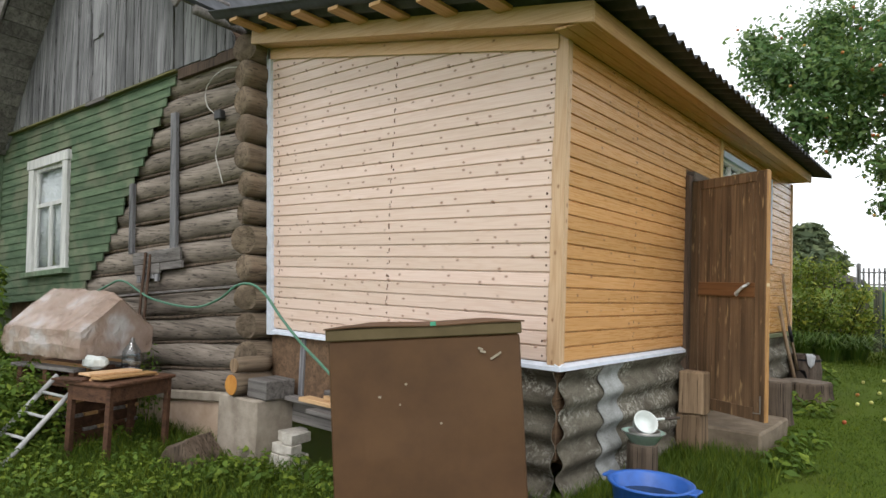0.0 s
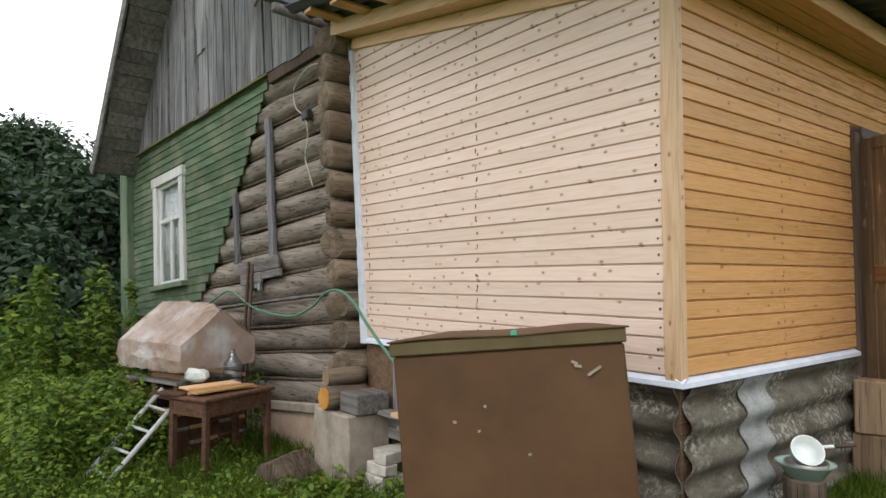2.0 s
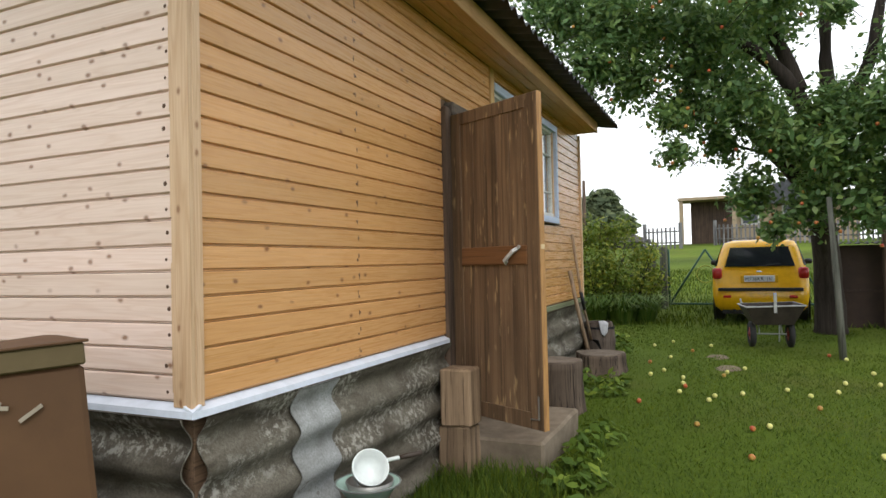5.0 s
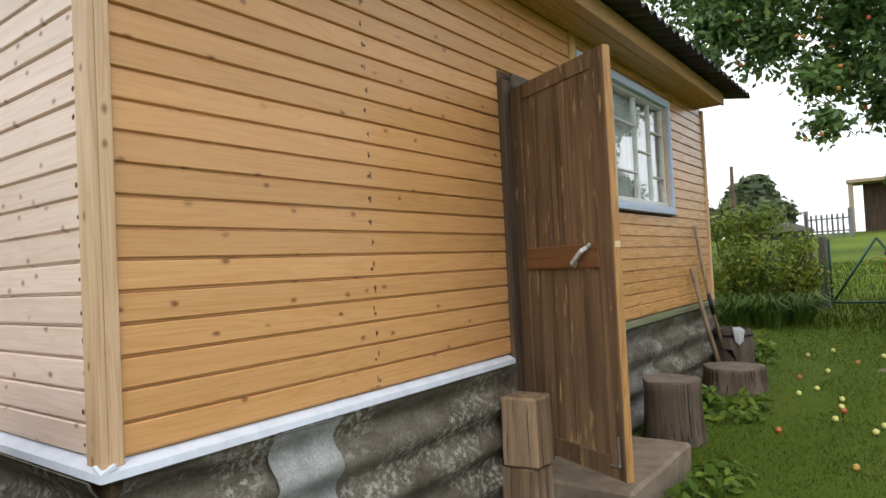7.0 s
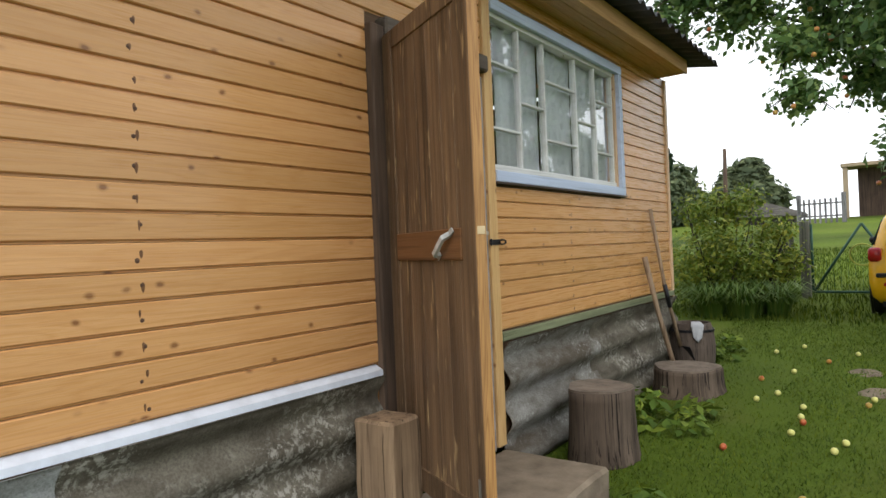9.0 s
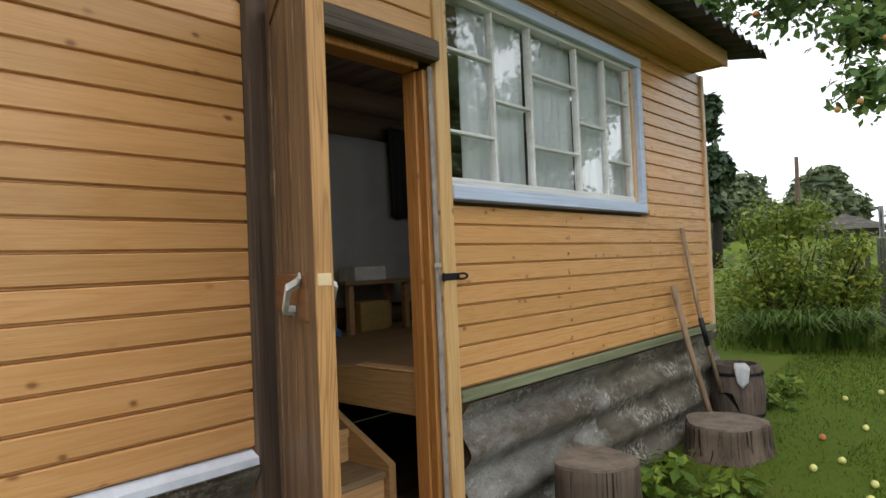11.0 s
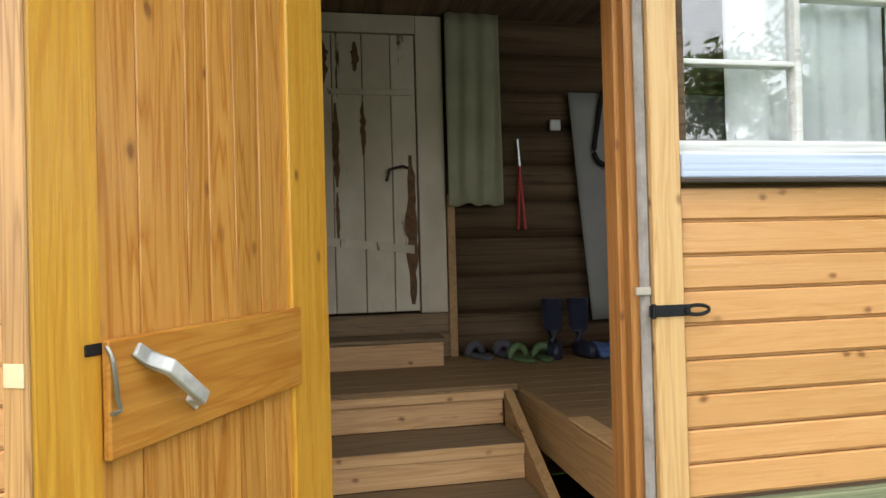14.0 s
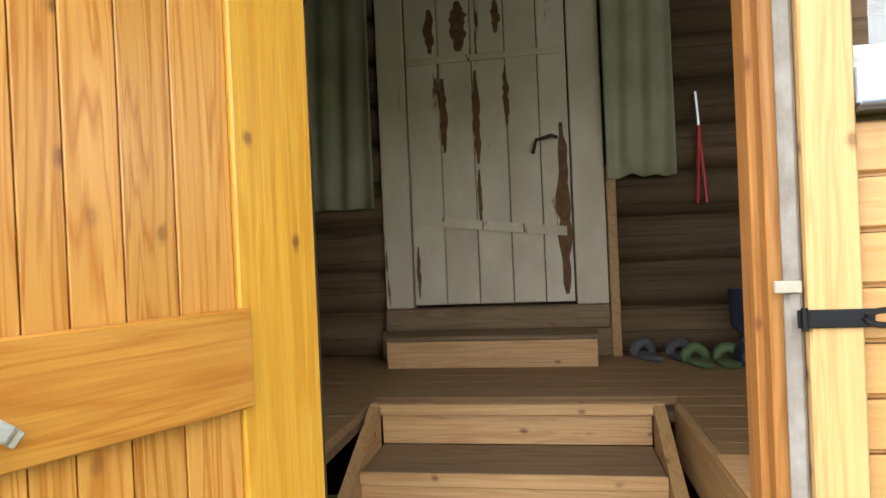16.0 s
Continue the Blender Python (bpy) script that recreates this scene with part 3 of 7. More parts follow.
# corrugated skirting
def corrugated(name, axis, a, b, top, bottom, off, mat, label, pitch=0.2, amp=0.027, phase=0.0, bow=0.0):
    """A sheet whose waves lie level along the wall."""
    n = int((top - bottom) / pitch * 12)
    m = max(2, int((b - a) / 0.12))
    rows = []
    for side in (0.0, -0.008):
        for i in range(n + 1):
            z = top + (bottom - top) * i / n
            for j in range(m + 1):
                u = a + (b - a) * j / m
                o = off + side + amp * math.cos(2 * math.pi * (top - z) / pitch + phase) + 0.006 * noise.noise(Vector((u * 1.5, z * 2, off * 9)))
                edge = 0.012 * noise.noise(Vector((z * 9, u, 1.0))) if j in (0, m) else 0.0
                rows.append((o, u + edge, z) if axis == "y" else (u + edge, -o, z))
    w, s = m + 1, (n + 1) * (m + 1)
    f = []
    for i in range(n):
        for j in range(m):
            q = i * w + j
            f.append((q, q + 1, q + w + 1, q + w))
            f.append((s + q, s + q + w, s + q + w + 1, s + q + 1))
    for i in range(n):
        for j in (0, m):
            q = i * w + j
            f.append((q, q + w, s + q + w, s + q))
    for j in range(m):
        f.append((j, j + 1, s + j + 1, s + j))
        q = n * w + j
        f.append((q, q + 1, s + q + 1, s + q))
    ob = new(name, mesh_from(name, rows, f, mat))
    for p in ob.data.polygons:
        p.use_smooth = True
    return tagged(ob, label, "corrugated sheet", "corrugated skirting sheets", "")


OLD = "weathered grey corrugated cement sheet with pale lichen, as skirting"
corrugated("corrugated_sheet", "y", 0.012, 0.70, 0.874, -0.08, 0.034, M_slate, OLD)
corrugated("corrugated_sheet", "y", 0.55, 0.86, 0.872, -0.08, 0.048, M_slate_new, "clean pale grey strip of corrugated cement sheet in the skirting", phase=0.35)
corrugated("corrugated_sheet", "y", 0.83, 2.25, 0.872, -0.08, 0.034, M_slate, OLD)
corrugated("corrugated_sheet", "x", -1.75, 0.00, 0.872, -0.08, 0.034, M_slate, OLD)
corrugated("corrugated_sheet", "y", 3.335, 4.70, 0.870, -0.02, 0.040, M_slate_mid, "patchy grey corrugated cement sheet with a dirty foot", phase=0.3, pitch=0.25, amp=0.034)
corrugated("corrugated_sheet", "y", 4.62, 6.66, 0.870, 0.0, 0.040, M_slate, OLD, phase=0.2, pitch=0.25, amp=0.028)

# eaves and roof
eave = thing("eaves_box", "boxed pine eaves under the roof edge", "eaves", kind="structure")
for i, (xa, xb) in enumerate(((0.02, 0.105), (0.107, 0.192), (0.194, 0.272))):
    part("soffit_board", boxed(xa, xb, -0.199, 6.47, 3.045 + 0.002 * i, 3.063, 0.003), M_trim_y, eave)
part("fascia_board", boxed(0.274, 0.300, -0.199, 6.51, 3.035, 3.165, 0.003), M_trim_y, eave)
part("eaves_end", boxed(0.0, 0.274, 6.472, 6.495, 3.04, 3.16), M_trim_y, eave)
bm = bmesh.new()
extrude(bm, [(0.30, 3.035), (0.30, 3.165), (-3.36, 3.80), (-3.36, 3.67)], lambda x, z: (x, -0.225, z), lambda x, z: (x, -0.20, z))
front_fascia = single("fascia_front", bm, M_trim_x, "sloping pine verge board over the front wall", "fascia", kind="structure")
bm = bmesh.new()
extrude(bm, [(-0.04, 2.99), (-0.04, 3.092), (-3.33, 3.668), (-3.33, 3.566)], lambda x, z: (x, -0.045, z), lambda x, z: (x, -0.020, z))
single("frieze_board", bm, M_trim_x, "sloping pine frieze board along the wall top", "trim", kind="structure")
soffit_f = thing("front_soffit", "underside of the roof verge with bare battens", "soffit", kind="structure")
bm = bmesh.new()
extrude(bm, [(0.27, 3.046), (0.27, 3.062), (-3.36, 3.697), (-3.36, 3.681)], lambda x, z: (x, -0.199, z), lambda x, z: (x, 0.0, z))
part("soffit_board", bm, M_trim_x, soffit_f)
for i in range(7):
    x = -0.35 - 0.47 * i
    z = top_z(x) + 0.078
    part("batten_end", boxed(x - 0.06, x + 0.06, -0.55, -0.226, z + 0.02, z + 0.05, 0.003), M_trim_y, soffit_f)

def roof_sheet():
    pitch, amp = 0.172, 0.024
    ya, yb = -0.62, 6.86
    n = int((yb - ya) / pitch * 10)
    v = []
    xs = [0.50 - 0.5 * i for i in range(9)]
    for side in (0.0, -0.007):
        for x in xs:
            for j in range(n + 1):
                y = ya + (yb - ya) * j / n
                v.append((x, y, 3.20 + 0.176 * (0.30 - x) + side + amp * math.cos(2 * math.pi * (y - ya) / pitch)))
    w, s = n + 1, len(xs) * (n + 1)
    f = []
    for i in range(len(xs) - 1):
        for j in range(n):
            q = i * w + j
            f.append((q, q + 1, q + w + 1, q + w))
            f.append((s + q, s + q + w, s + q + w + 1, s + q + 1))
    for j in range(n):
        f.append((j, j + 1, s + j + 1, s + j))
    for i in range(len(xs) - 1):
        for j in (0, n):
            q = i * w + j
            f.append((q, q + w, s + q + w, s + q))
    ob = new("roof", mesh_from("roof", v, f, M_roof))
    tagged(ob, "dark grey corrugated lean-to roof", "roof", kind="structure")


roof_sheet()

# ---- door frame, leaf and window in the side wall ----
frame_ob = thing("door_frame", "worn timber door frame of mixed dark and orange boards", "door frame", kind="structure")
part("jamb", boxed(0.005, 0.055, 2.254, 2.345, 0.20, 2.50, 0.006), M_jamb_dark, frame_ob, "dark weathered hinge jamb")
part("jamb", boxed(-0.045, -0.003, 3.190, 3.242, 0.28, 2.425, 0.004), M_jamb_in, frame_ob, "orange-brown latch jamb")
part("jamb_stop", boxed(-0.125, -0.046, 3.178, 3.242, 0.28, 2.425, 0.004), M_jamb_in, frame_ob)
part("jamb_strip", boxed(-0.002, 0.020, 3.210, 3.241, 0.24, 2.44, 0.008), M_grey_strip, frame_ob, "grey worn sealing strip")
part("jamb_board", boxed(-0.002, 0.034, 3.243, 3.330, 0.26, 3.045, 0.004), M_post_pine, frame_ob, "pale pine post board")
part("head", boxed(-0.12, -0.01, 2.285, 3.176, 2.425, 2.48, 0.004), M_jamb_in, frame_ob)
part("lintel", boxed(-0.01, 0.07, 2.347, 3.242, 2.455, 2.55, 0.010), M_cap, frame_ob, "grey weathered lintel beam")
part("threshold", boxed(-0.14, 0.004, 2.285, 3.176, 0.22, 0.315, 0.008), M_tread, frame_ob)
part("jamb", boxed(-0.12, 0.004, 2.254, 2.284, 0.20, 2.424), M_jamb_in, frame_ob)


def door_leaf():
    # leaf frame: u runs from the hinge, v across the thickness (+ is the room side), w up
    hinge, free = Vector((0.060, 2.346)), Vector((0.782, 1.985))
    d = free - hinge
    m = pose(hinge.x, hinge.y, 0.0, 0, 0, math.degrees(math.atan2(d.y, d.x)))
    W, A, B = 0.807, 0.395, 2.445
    leaf = thing("door_1", "open plank door, dark and weathered outside, orange varnish inside", "door", kind="structure")
    st, sf = 0.175, 0.110

    def lp(*a):
        part(*a).matrix_world = m
    lp("stile", boxed(0.0, st, 0.0, 0.022, A, B, 0.004), M_leaf_frame, leaf)
    lp("stile", boxed(W - sf, W, 0.0, 0.022, A, B, 0.004), M_leaf_frame, leaf)
    lp("edge_strip", boxed(W + 0.0005, W + 0.006, -0.0205, 0.0225, A, B, 0.002), M_edge, leaf, "chipped pale edge of the leaf")
    cuts = [st, 0.278, 0.362, 0.440, 0.500, 0.612, W - sf]
    for a, b in zip(cuts, cuts[1:]):
        lp("panel_board", boxed(a + 0.001, b - 0.001, 0.000, 0.012, A + 0.02, B - 0.02, 0.002), M_leaf_in, leaf)
    outer = [0.10, 0.22, 0.335, 0.45, 0.56, 0.67, W - 0.10]
    for a, b in zip(outer, outer[1:]):
        lp("panel_board", boxed(a + 0.001, b - 0.001, -0.014, -0.001, A + 0.02, B - 0.02, 0.002), M_leaf_out, leaf)
    for z0, z1 in ((A, A + 0.13), (B - 0.085, B)):
        lp("rail", boxed(st, W - sf, 0.0005, 0.0215, z0, z1, 0.004), M_leaf_rail, leaf)
    lock = boxed(0.163, W - sf + 0.005, 0.0225, 0.036, 1.363, 1.530, 0.003)
    lp("lock_rail", lock, M_leaf_rail, leaf, "orange varnished lock rail")
    lp("lock_rail", boxed(0.102, W - 0.102, -0.027, -0.0145, 1.395, 1.515, 0.003), weathered("reddish_rail", "x", (0.24, 0.115, 0.048), (0.13, 0.060, 0.027), 0.45), leaf, "reddish-brown outer lock rail")
    lp("stile_cover", boxed(0.0, 0.10, -0.021, -0.0005, A, B, 0.003), M_leaf_out, leaf)
    lp("stile_cover", boxed(W - 0.10, W, -0.021, -0.0005, A, B, 0.003), M_leaf_out, leaf)
    lp("rail_cover", boxed(0.10, W - 0.10, -0.0205, -0.0010, A, A + 0.10, 0.003), M_leaf_out, leaf)
    lp("rail_cover", boxed(0.10, W - 0.10, -0.0205, -0.0010, B - 0.085, B, 0.003), M_leaf_out, leaf)
    worn = plain("worn_bare_patch", (0.64, 0.50, 0.30), 0.7)
    lp("bare_patch", boxed(W + 0.0055, W + 0.0075, -0.015, 0.017, 1.487, 1.516, 0.0), worn, leaf, "bare pale patch on the edge")
    zinc = plain("chipped_white_handle", (0.62, 0.62, 0.60), 0.45, 0.1, 0.5, 0.3)
    for side in (1, -1):
        o = 0.0365 if side > 0 else -0.0275
        # cast bar: a flat foot, a rising neck, a straight grip and a second foot
        line = [(0.0, 0.0), (0.0, 0.007), (0.026, 0.009), (0.048, 0.036), (0.150, 0.036), (0.158, 0.028), (0.158, 0.007), (0.176, 0.006), (0.176, 0.0), (0.143, 0.0), (0.143, 0.024), (0.057, 0.024), (0.034, 0.0)]
        bm = extrude(bmesh.new(), line, lambda q, h: (q, h * side, -0.011), lambda q, h: (q, h * side, 0.011))
        bmesh.ops.bevel(bm, geom=bm.edges[:], offset=0.002, segments=1, affect="EDGES")
        lp("handle", placed(bm, Matrix.Translation((0.655, o, 1.512)) @ Matrix.Rotation(math.radians(141), 4, "Y")), zinc, leaf, "chipped white cast metal pull handle")
    iron = plain("dark_iron", (0.03, 0.03, 0.035), 0.5, 0.7)
    steel = plain("dull_steel", (0.35, 0.33, 0.3), 0.4, 0.8)
    lp("hook_plate", boxed(0.698, 0.730, 0.0225, 0.025, 1.511, 1.527, 0.002), iron, leaf)
    hook = smooth_path([(0.700, 0.030, 1.522), (0.700, 0.042, 1.50), (0.694, 0.042, 1.45), (0.688, 0.042, 1.432), (0.705, 0.042, 1.430)], 3)
    lp("hook", tubed([p for p in hook], 0.0035, 6), steel, leaf, "bent steel hook")
    brk = tubed([Vector(p) for p in ((W - 0.035, -0.025, 0.60), (W - 0.035, -0.025, 0.46), (W - 0.10, -0.025, 0.455))], 0.006, 6)
    lp("corner_bracket", brk, steel, leaf, "bent steel corner bracket")
    for z in (0.62, 2.1):
        lp("hinge", tubed([Vector((-0.008, 0.0, z)), Vector((-0.008, 0.0, z + 0.11))], 0.010, 8), iron, leaf)


door_leaf()

hasp = thing("hasp", "black iron hasp hanging open on the jamb board", "hasp")
iron2 = plain("black_painted_iron", (0.02, 0.02, 0.024), 0.45, 0.6)
bm = boxed(0.0345, 0.040, 3.222, 3.345, 1.450, 1.482, 0.002)
part("plate", bm, iron2, hasp)
bm = bmesh.new()
ring = [(0.041, 3.363 + 0.036 * math.cos(a), 1.466 + 0.013 * math.sin(a)) for a in (2 * math.pi * i / 16 for i in range(17))]
part("strap_eye", tube(bm, ring, 0.0055, 6, False), iron2, hasp)
part("hinge_pin", tubed([(0.043, 3.232, 1.446), (0.043, 3.232, 1.486)], 0.006, 8), iron2, hasp)
part("latch_tab", boxed(0.0205, 0.027, 3.19, 3.236, 1.510, 1.532, 0.002), plain("worn_tin", (0.5, 0.45, 0.38), 0.5, 0.5), hasp, "worn tin latch tab")


def window_side():
    y0, y1, z0, z1 = WIN
    win = thing("window_1", "wide veranda window with many small panes in pale blue trim", "window", kind="structure")
    b = 0.075
    part("casing", boxed(0.002, 0.042, 3.332, y1 + b - 0.03, z0 - 0.035, z0 + 0.032, 0.004), M_blue, win)
    part("casing", boxed(0.002, 0.042, 3.332, y1 + b - 0.03, z1 - 0.03, z1 + 0.04, 0.004), M_blue, win)
    part("casing", boxed(0.002, 0.041, y1 - 0.02, y1 + b - 0.032, z0 + 0.033, z1 - 0.031, 0.004), M_blue, win)
    part("window_sill", boxed(0.0, 0.050, 3.332, y1 + b - 0.02, z0 - 0.050, z0 - 0.036, 0.003), M_cap, win)
    part("window_frame", boxed(-0.10, 0.004, y1 - 0.055, y1 - 0.0, z0, z1, 0.003), M_trim_z, win, "pine inner frame post")
    part("window_frame", boxed(-0.10, 0.0, y0 - 0.03, y1 - 0.056, z0, z0 + 0.075, 0.003), M_white_wood, win)
    part("window_frame", boxed(-0.10, 0.0, y0 - 0.03, y1 - 0.056, z1 - 0.055, z1, 0.003), M_white_wood, win)
    cols = [3.352, 3.747, 4.098, 4.613, 4.971, 5.325]
    rails = [(2.17, 2.575), (2.375,), (2.17, 2.585), (2.375,), (2.17, 2.59)]
    zb, zt = z0 + 0.076, z1 - 0.056
    for c in cols:
        part("mullion", boxed(-0.055, -0.012, c - 0.010, c + 0.010, zb, zt, 0.003), M_white_wood, win)
    for (a, c), rr in zip(zip(cols, cols[1:]), rails):
        edges = [zb, *rr, zt]
        for z in rr:
            part("glazing_bar", boxed(-0.054, -0.014, a + 0.0105, c - 0.0105, z - 0.008, z + 0.008, 0.003), M_white_wood, win)
        for e0, e1 in zip(edges, edges[1:]):
            p = part("pane", boxed(-0.036, -0.033, a + 0.012, c - 0.012, e0 + 0.008, e1 - 0.008), M_pane, win)
            p.visible_shadow = False
    # curtains just behind the panes
    for ya, yb in ((3.56, 4.11), (4.14, 4.64), (4.67, 5.36)):
        n = 60
        v, f = [], []
        for j in range(n + 1):
            y = ya + (yb - ya) * j / n
            x = -0.085 - 0.006 * math.sin(y * 34) - 0.008 * math.sin(y * 71 + 1)
            v += [(x, y, z0 - 0.1), (x, y, z1 + 0.02)]
        for j in range(n):
            f.append((2 * j, 2 * j + 2, 2 * j + 3, 2 * j + 1))
        c = new("curtain", mesh_from("curtain", v, f, M_curtain))
        sol = c.modifiers.new("thick", "SOLIDIFY")
        sol.thickness = 0.003
        for p in c.data.polygons:
            p.use_smooth = True
        tagged(c, "thin white net curtain hanging behind the veranda window", "curtain", "veranda curtains")


window_side()

# ---- inside the extension ----
FZ = 1.01
BX = -2.24          # face of the inner log wall
floor_bm = bmesh.new()
box(floor_bm, -2.3, -1.21, 0.13, 6.55, FZ - 0.07, FZ - 0.036)
box(floor_bm, -1.21, -0.13, 3.25, 6.55, FZ - 0.07, FZ - 0.036)
box(floor_bm, -1.21, -0.13, 0.13, 2.07, FZ - 0.07, FZ - 0.036)
floor_ob = single("floor", floor_bm, M_inner, "worn brown plank floor of the entry room", "floor", kind="structure")
for i in range(16):
    x0 = -2.30 + 0.1415 * i
    x1 = x0 + 0.138
    if x1 < -1.20:
        part("floorboard", boxed(x0, x1, 0.14, 6.54, FZ - 0.035, FZ, 0.003), M_floor, floor_ob)
    elif x0 < -0.14:
        part("floorboard", boxed(x0, min(x1, -0.135), 3.25, 6.54, FZ - 0.035, FZ, 0.003), M_floor, floor_ob)
        part("floorboard", boxed(x0, min(x1, -0.135), 0.14, 2.075, FZ - 0.035, FZ, 0.003), M_floor, floor_ob)
single("platform_edge", boxed(-1.21, -0.128, 3.222, 3.249, FZ - 0.20, FZ - 0.002, 0.004), M_stringer, "pine board facing the raised floor", "board", kind="structure")
single("platform_trim", boxed(-0.60, -0.128, 3.225, 3.31, FZ + 0.001, FZ + 0.014, 0.004), M_stair, "bright pine edge board on the raised floor", "board", kind="structure")
single("floor_lower", boxed(-2.3, -0.125, 0.13, 6.5, 0.16, 0.20), M_inner, "dark earth floor under the stairs", "floor", kind="structure")
single("ceiling", boxed(-2.36, -0.1, 0.125, 6.55, 3.10, 3.14), M_ceiling, "dark low board ceiling", "ceiling", kind="structure")

stairs = thing("staircase", "raw pine steps leading up from the door", "stairs", kind="structure")
LV = [(-0.60, 0.715), (-0.90, 0.860), (-1.21, FZ)]
ys0, ys1 = 2.13, 3.14
part("tread", boxed(-0.60, -0.30, ys0, ys1, 0.515, 0.55, 0.004), M_tread, stairs)
part("riser", boxed(-0.34, -0.315, ys0, ys1, 0.205, 0.514, 0.003), M_stair, stairs)
for i, (x, z) in enumerate(LV):
    zb = (0.55, 0.715, 0.860)[i]
    part("riser", boxed(x, x + 0.024, ys0, ys1, zb + 0.001, z - 0.036, 0.002), M_stair, stairs)
    if i < 2:
        part("tread", boxed(LV[i + 1][0] + 0.025, x + 0.022, ys0, ys1, z - 0.035, z, 0.004), M_tread, stairs)
        part("nosing", boxed(x + 0.0225, x + 0.036, ys0, ys1, z - 0.045, z + 0.001, 0.003), M_stair, stairs)
part("nosing", boxed(-1.21, -1.165, ys0 - 0.045, ys1 + 0.045, FZ - 0.035, FZ + 0.006, 0.003), M_stair, stairs)
for ya, yb in ((ys0 - 0.045, ys0 - 0.002), (ys1 + 0.002, ys1 + 0.045)):
    bm = extrude(bmesh.new(), [(-0.28, 0.21), (-0.28, 0.58), (-1.164, 1.012), (-1.164, 0.72), (-0.72, 0.21)], lambda x, z: (x, ya, z), lambda x, z: (x, yb, z))
    part("stringer", bm, M_stringer, stairs)

# inner wall of logs with the old white door
C0, C1 = 1.90, 3.09
lw = wall_box("wall_logs_inside", [(BX - 0.14, BX - 0.08, 0.12, 6.55, 0.2, 3.10)], M_inner, "dark old log wall inside")
M_log_in = weathered("dark_inner_log", "y", (0.19, 0.125, 0.072), (0.105, 0.066, 0.038), 0.85)
for i in range(9):
    z = FZ + 0.13 + 0.235 * i
    for ya, yb in ((0.13, C0 + 0.02), (C1 + 0.03, 6.54)):
        bm = rough_up(tubed([(BX - 0.10, ya + (yb - ya) * j / 6, z) for j in range(7)], 0.136, 12), 0.016, 3.0)
        part("log", bm, M_log_in, lw, "", True)
peel = Nodes("peeling_white_paint", 0.7)
pv = peel.coords((9.0, 9.0, 0.9), 6.0)
pn = peel.noise(pv, 1.0, 6.0, 0.62, 0.35)
fray = peel.noise(peel.coords((40.0, 40.0, 9.0)), 1.0, 4.0, 0.6)
pm = peel.math("ADD", peel.math("MULTIPLY", pn, 0.86), peel.math("MULTIPLY", fray, 0.14))
bare = peel.ramp(fray, [(0.3, (0.10, 0.048, 0.022)), (0.7, (0.21, 0.115, 0.055))])
grime = peel.ramp(peel.noise(peel.coords((3.0, 3.0, 2.0), 3.0), 1.0, 5.0, 0.6), [(0.3, (0.51, 0.43, 0.315)), (0.7, (0.70, 0.615, 0.49))])
peel.color(peel.mix(peel.ramp(pm, [(0.355, (1, 1, 1)), (0.375, (0, 0, 0))]), grime, bare))
peel.bump(pm, 0.4, 0.006)
M_peel = peel.m
door2 = thing("door_2", "old white plank door with paint peeling off", "door", kind="structure")
D0, D1, DZ0, DZ1 = 2.06, 2.92, 1.30, 2.97
cuts = [D0, 2.24, 2.42, 2.60, 2.77, D1]
for a, b in zip(cuts, cuts[1:]):
    part("plank", boxed(BX + 0.02, BX + 0.045, a + 0.002, b - 0.002, DZ0, DZ1, 0.004), M_peel, door2)
bare_wood = mottled("bare_rubbed_wood", [(0.3, (0.10, 0.048, 0.022)), (0.7, (0.21, 0.115, 0.055))], 22.0, 0.85, 0.0, 0.4)
for y, z0, z1, w in ((2.26, 2.12, 2.52, 0.030), (2.44, 2.05, 2.55, 0.026), (2.60, 2.24, 2.56, 0.022), (2.44, 1.72, 2.02, 0.016), (2.88, 1.34, 2.24, 0.045), (2.09, 1.34, 1.62, 0.014), (2.36, 2.66, 2.93, 0.060), (2.20, 2.66, 2.90, 0.035), (2.56, 2.74, 2.92, 0.030)):
    # places where the paint has come off down to the wood, in ragged upright streaks
    bm = bmesh.new()
    n = 14
    rag = random.Random(int(y * 1000 + z0 * 77))
    left, right = [], []
    for i in range(n + 1):
        u = i / n
        taper = math.sin(math.pi * min(0.97, max(0.03, u))) ** 0.5
        left.append((y - w * taper * rag.uniform(0.45, 1.0), z0 + (z1 - z0) * u))
        right.append((y + w * taper * rag.uniform(0.45, 1.0), z0 + (z1 - z0) * u))
    extrude(bm, left + right[::-1], lambda p, q: (BX + 0.0452, p, q), lambda p, q: (BX + 0.0466, p, q))
    part("bare_streak", bm, bare_wood, door2, "bare brown wood where paint flaked off")
part("crossbar", boxed(BX + 0.046, BX + 0.060, D0 + 0.02, D1 - 0.02, 2.60, 2.635, 0.003), M_peel, door2)
bm = extrude(bmesh.new(), [(D0 + 0.03, 1.735), (D0 + 0.03, 1.785), (D1 - 0.03, 1.695), (D1 - 0.03, 1.645)], lambda y, z: (BX + 0.048, y, z), lambda y, z: (BX + 0.066, y, z))
part("brace", bm, M_peel, door2)
part("latch", tubed([(BX + 0.07, 2.86, 2.16), (BX + 0.085, 2.83, 2.17), (BX + 0.085, 2.75, 2.15), (BX + 0.08, 2.73, 2.08)], 0.009, 6), plain("rusty_latch", (0.06, 0.04, 0.03), 0.7, 0.4), door2)
case2 = thing("door_casing", "wide white painted casing with peeling paint", "door frame", kind="structure")
part("casing", boxed(BX - 0.02, BX + 0.05, C0, D0 - 0.006, 1.285, 3.09, 0.004), M_peel, case2)
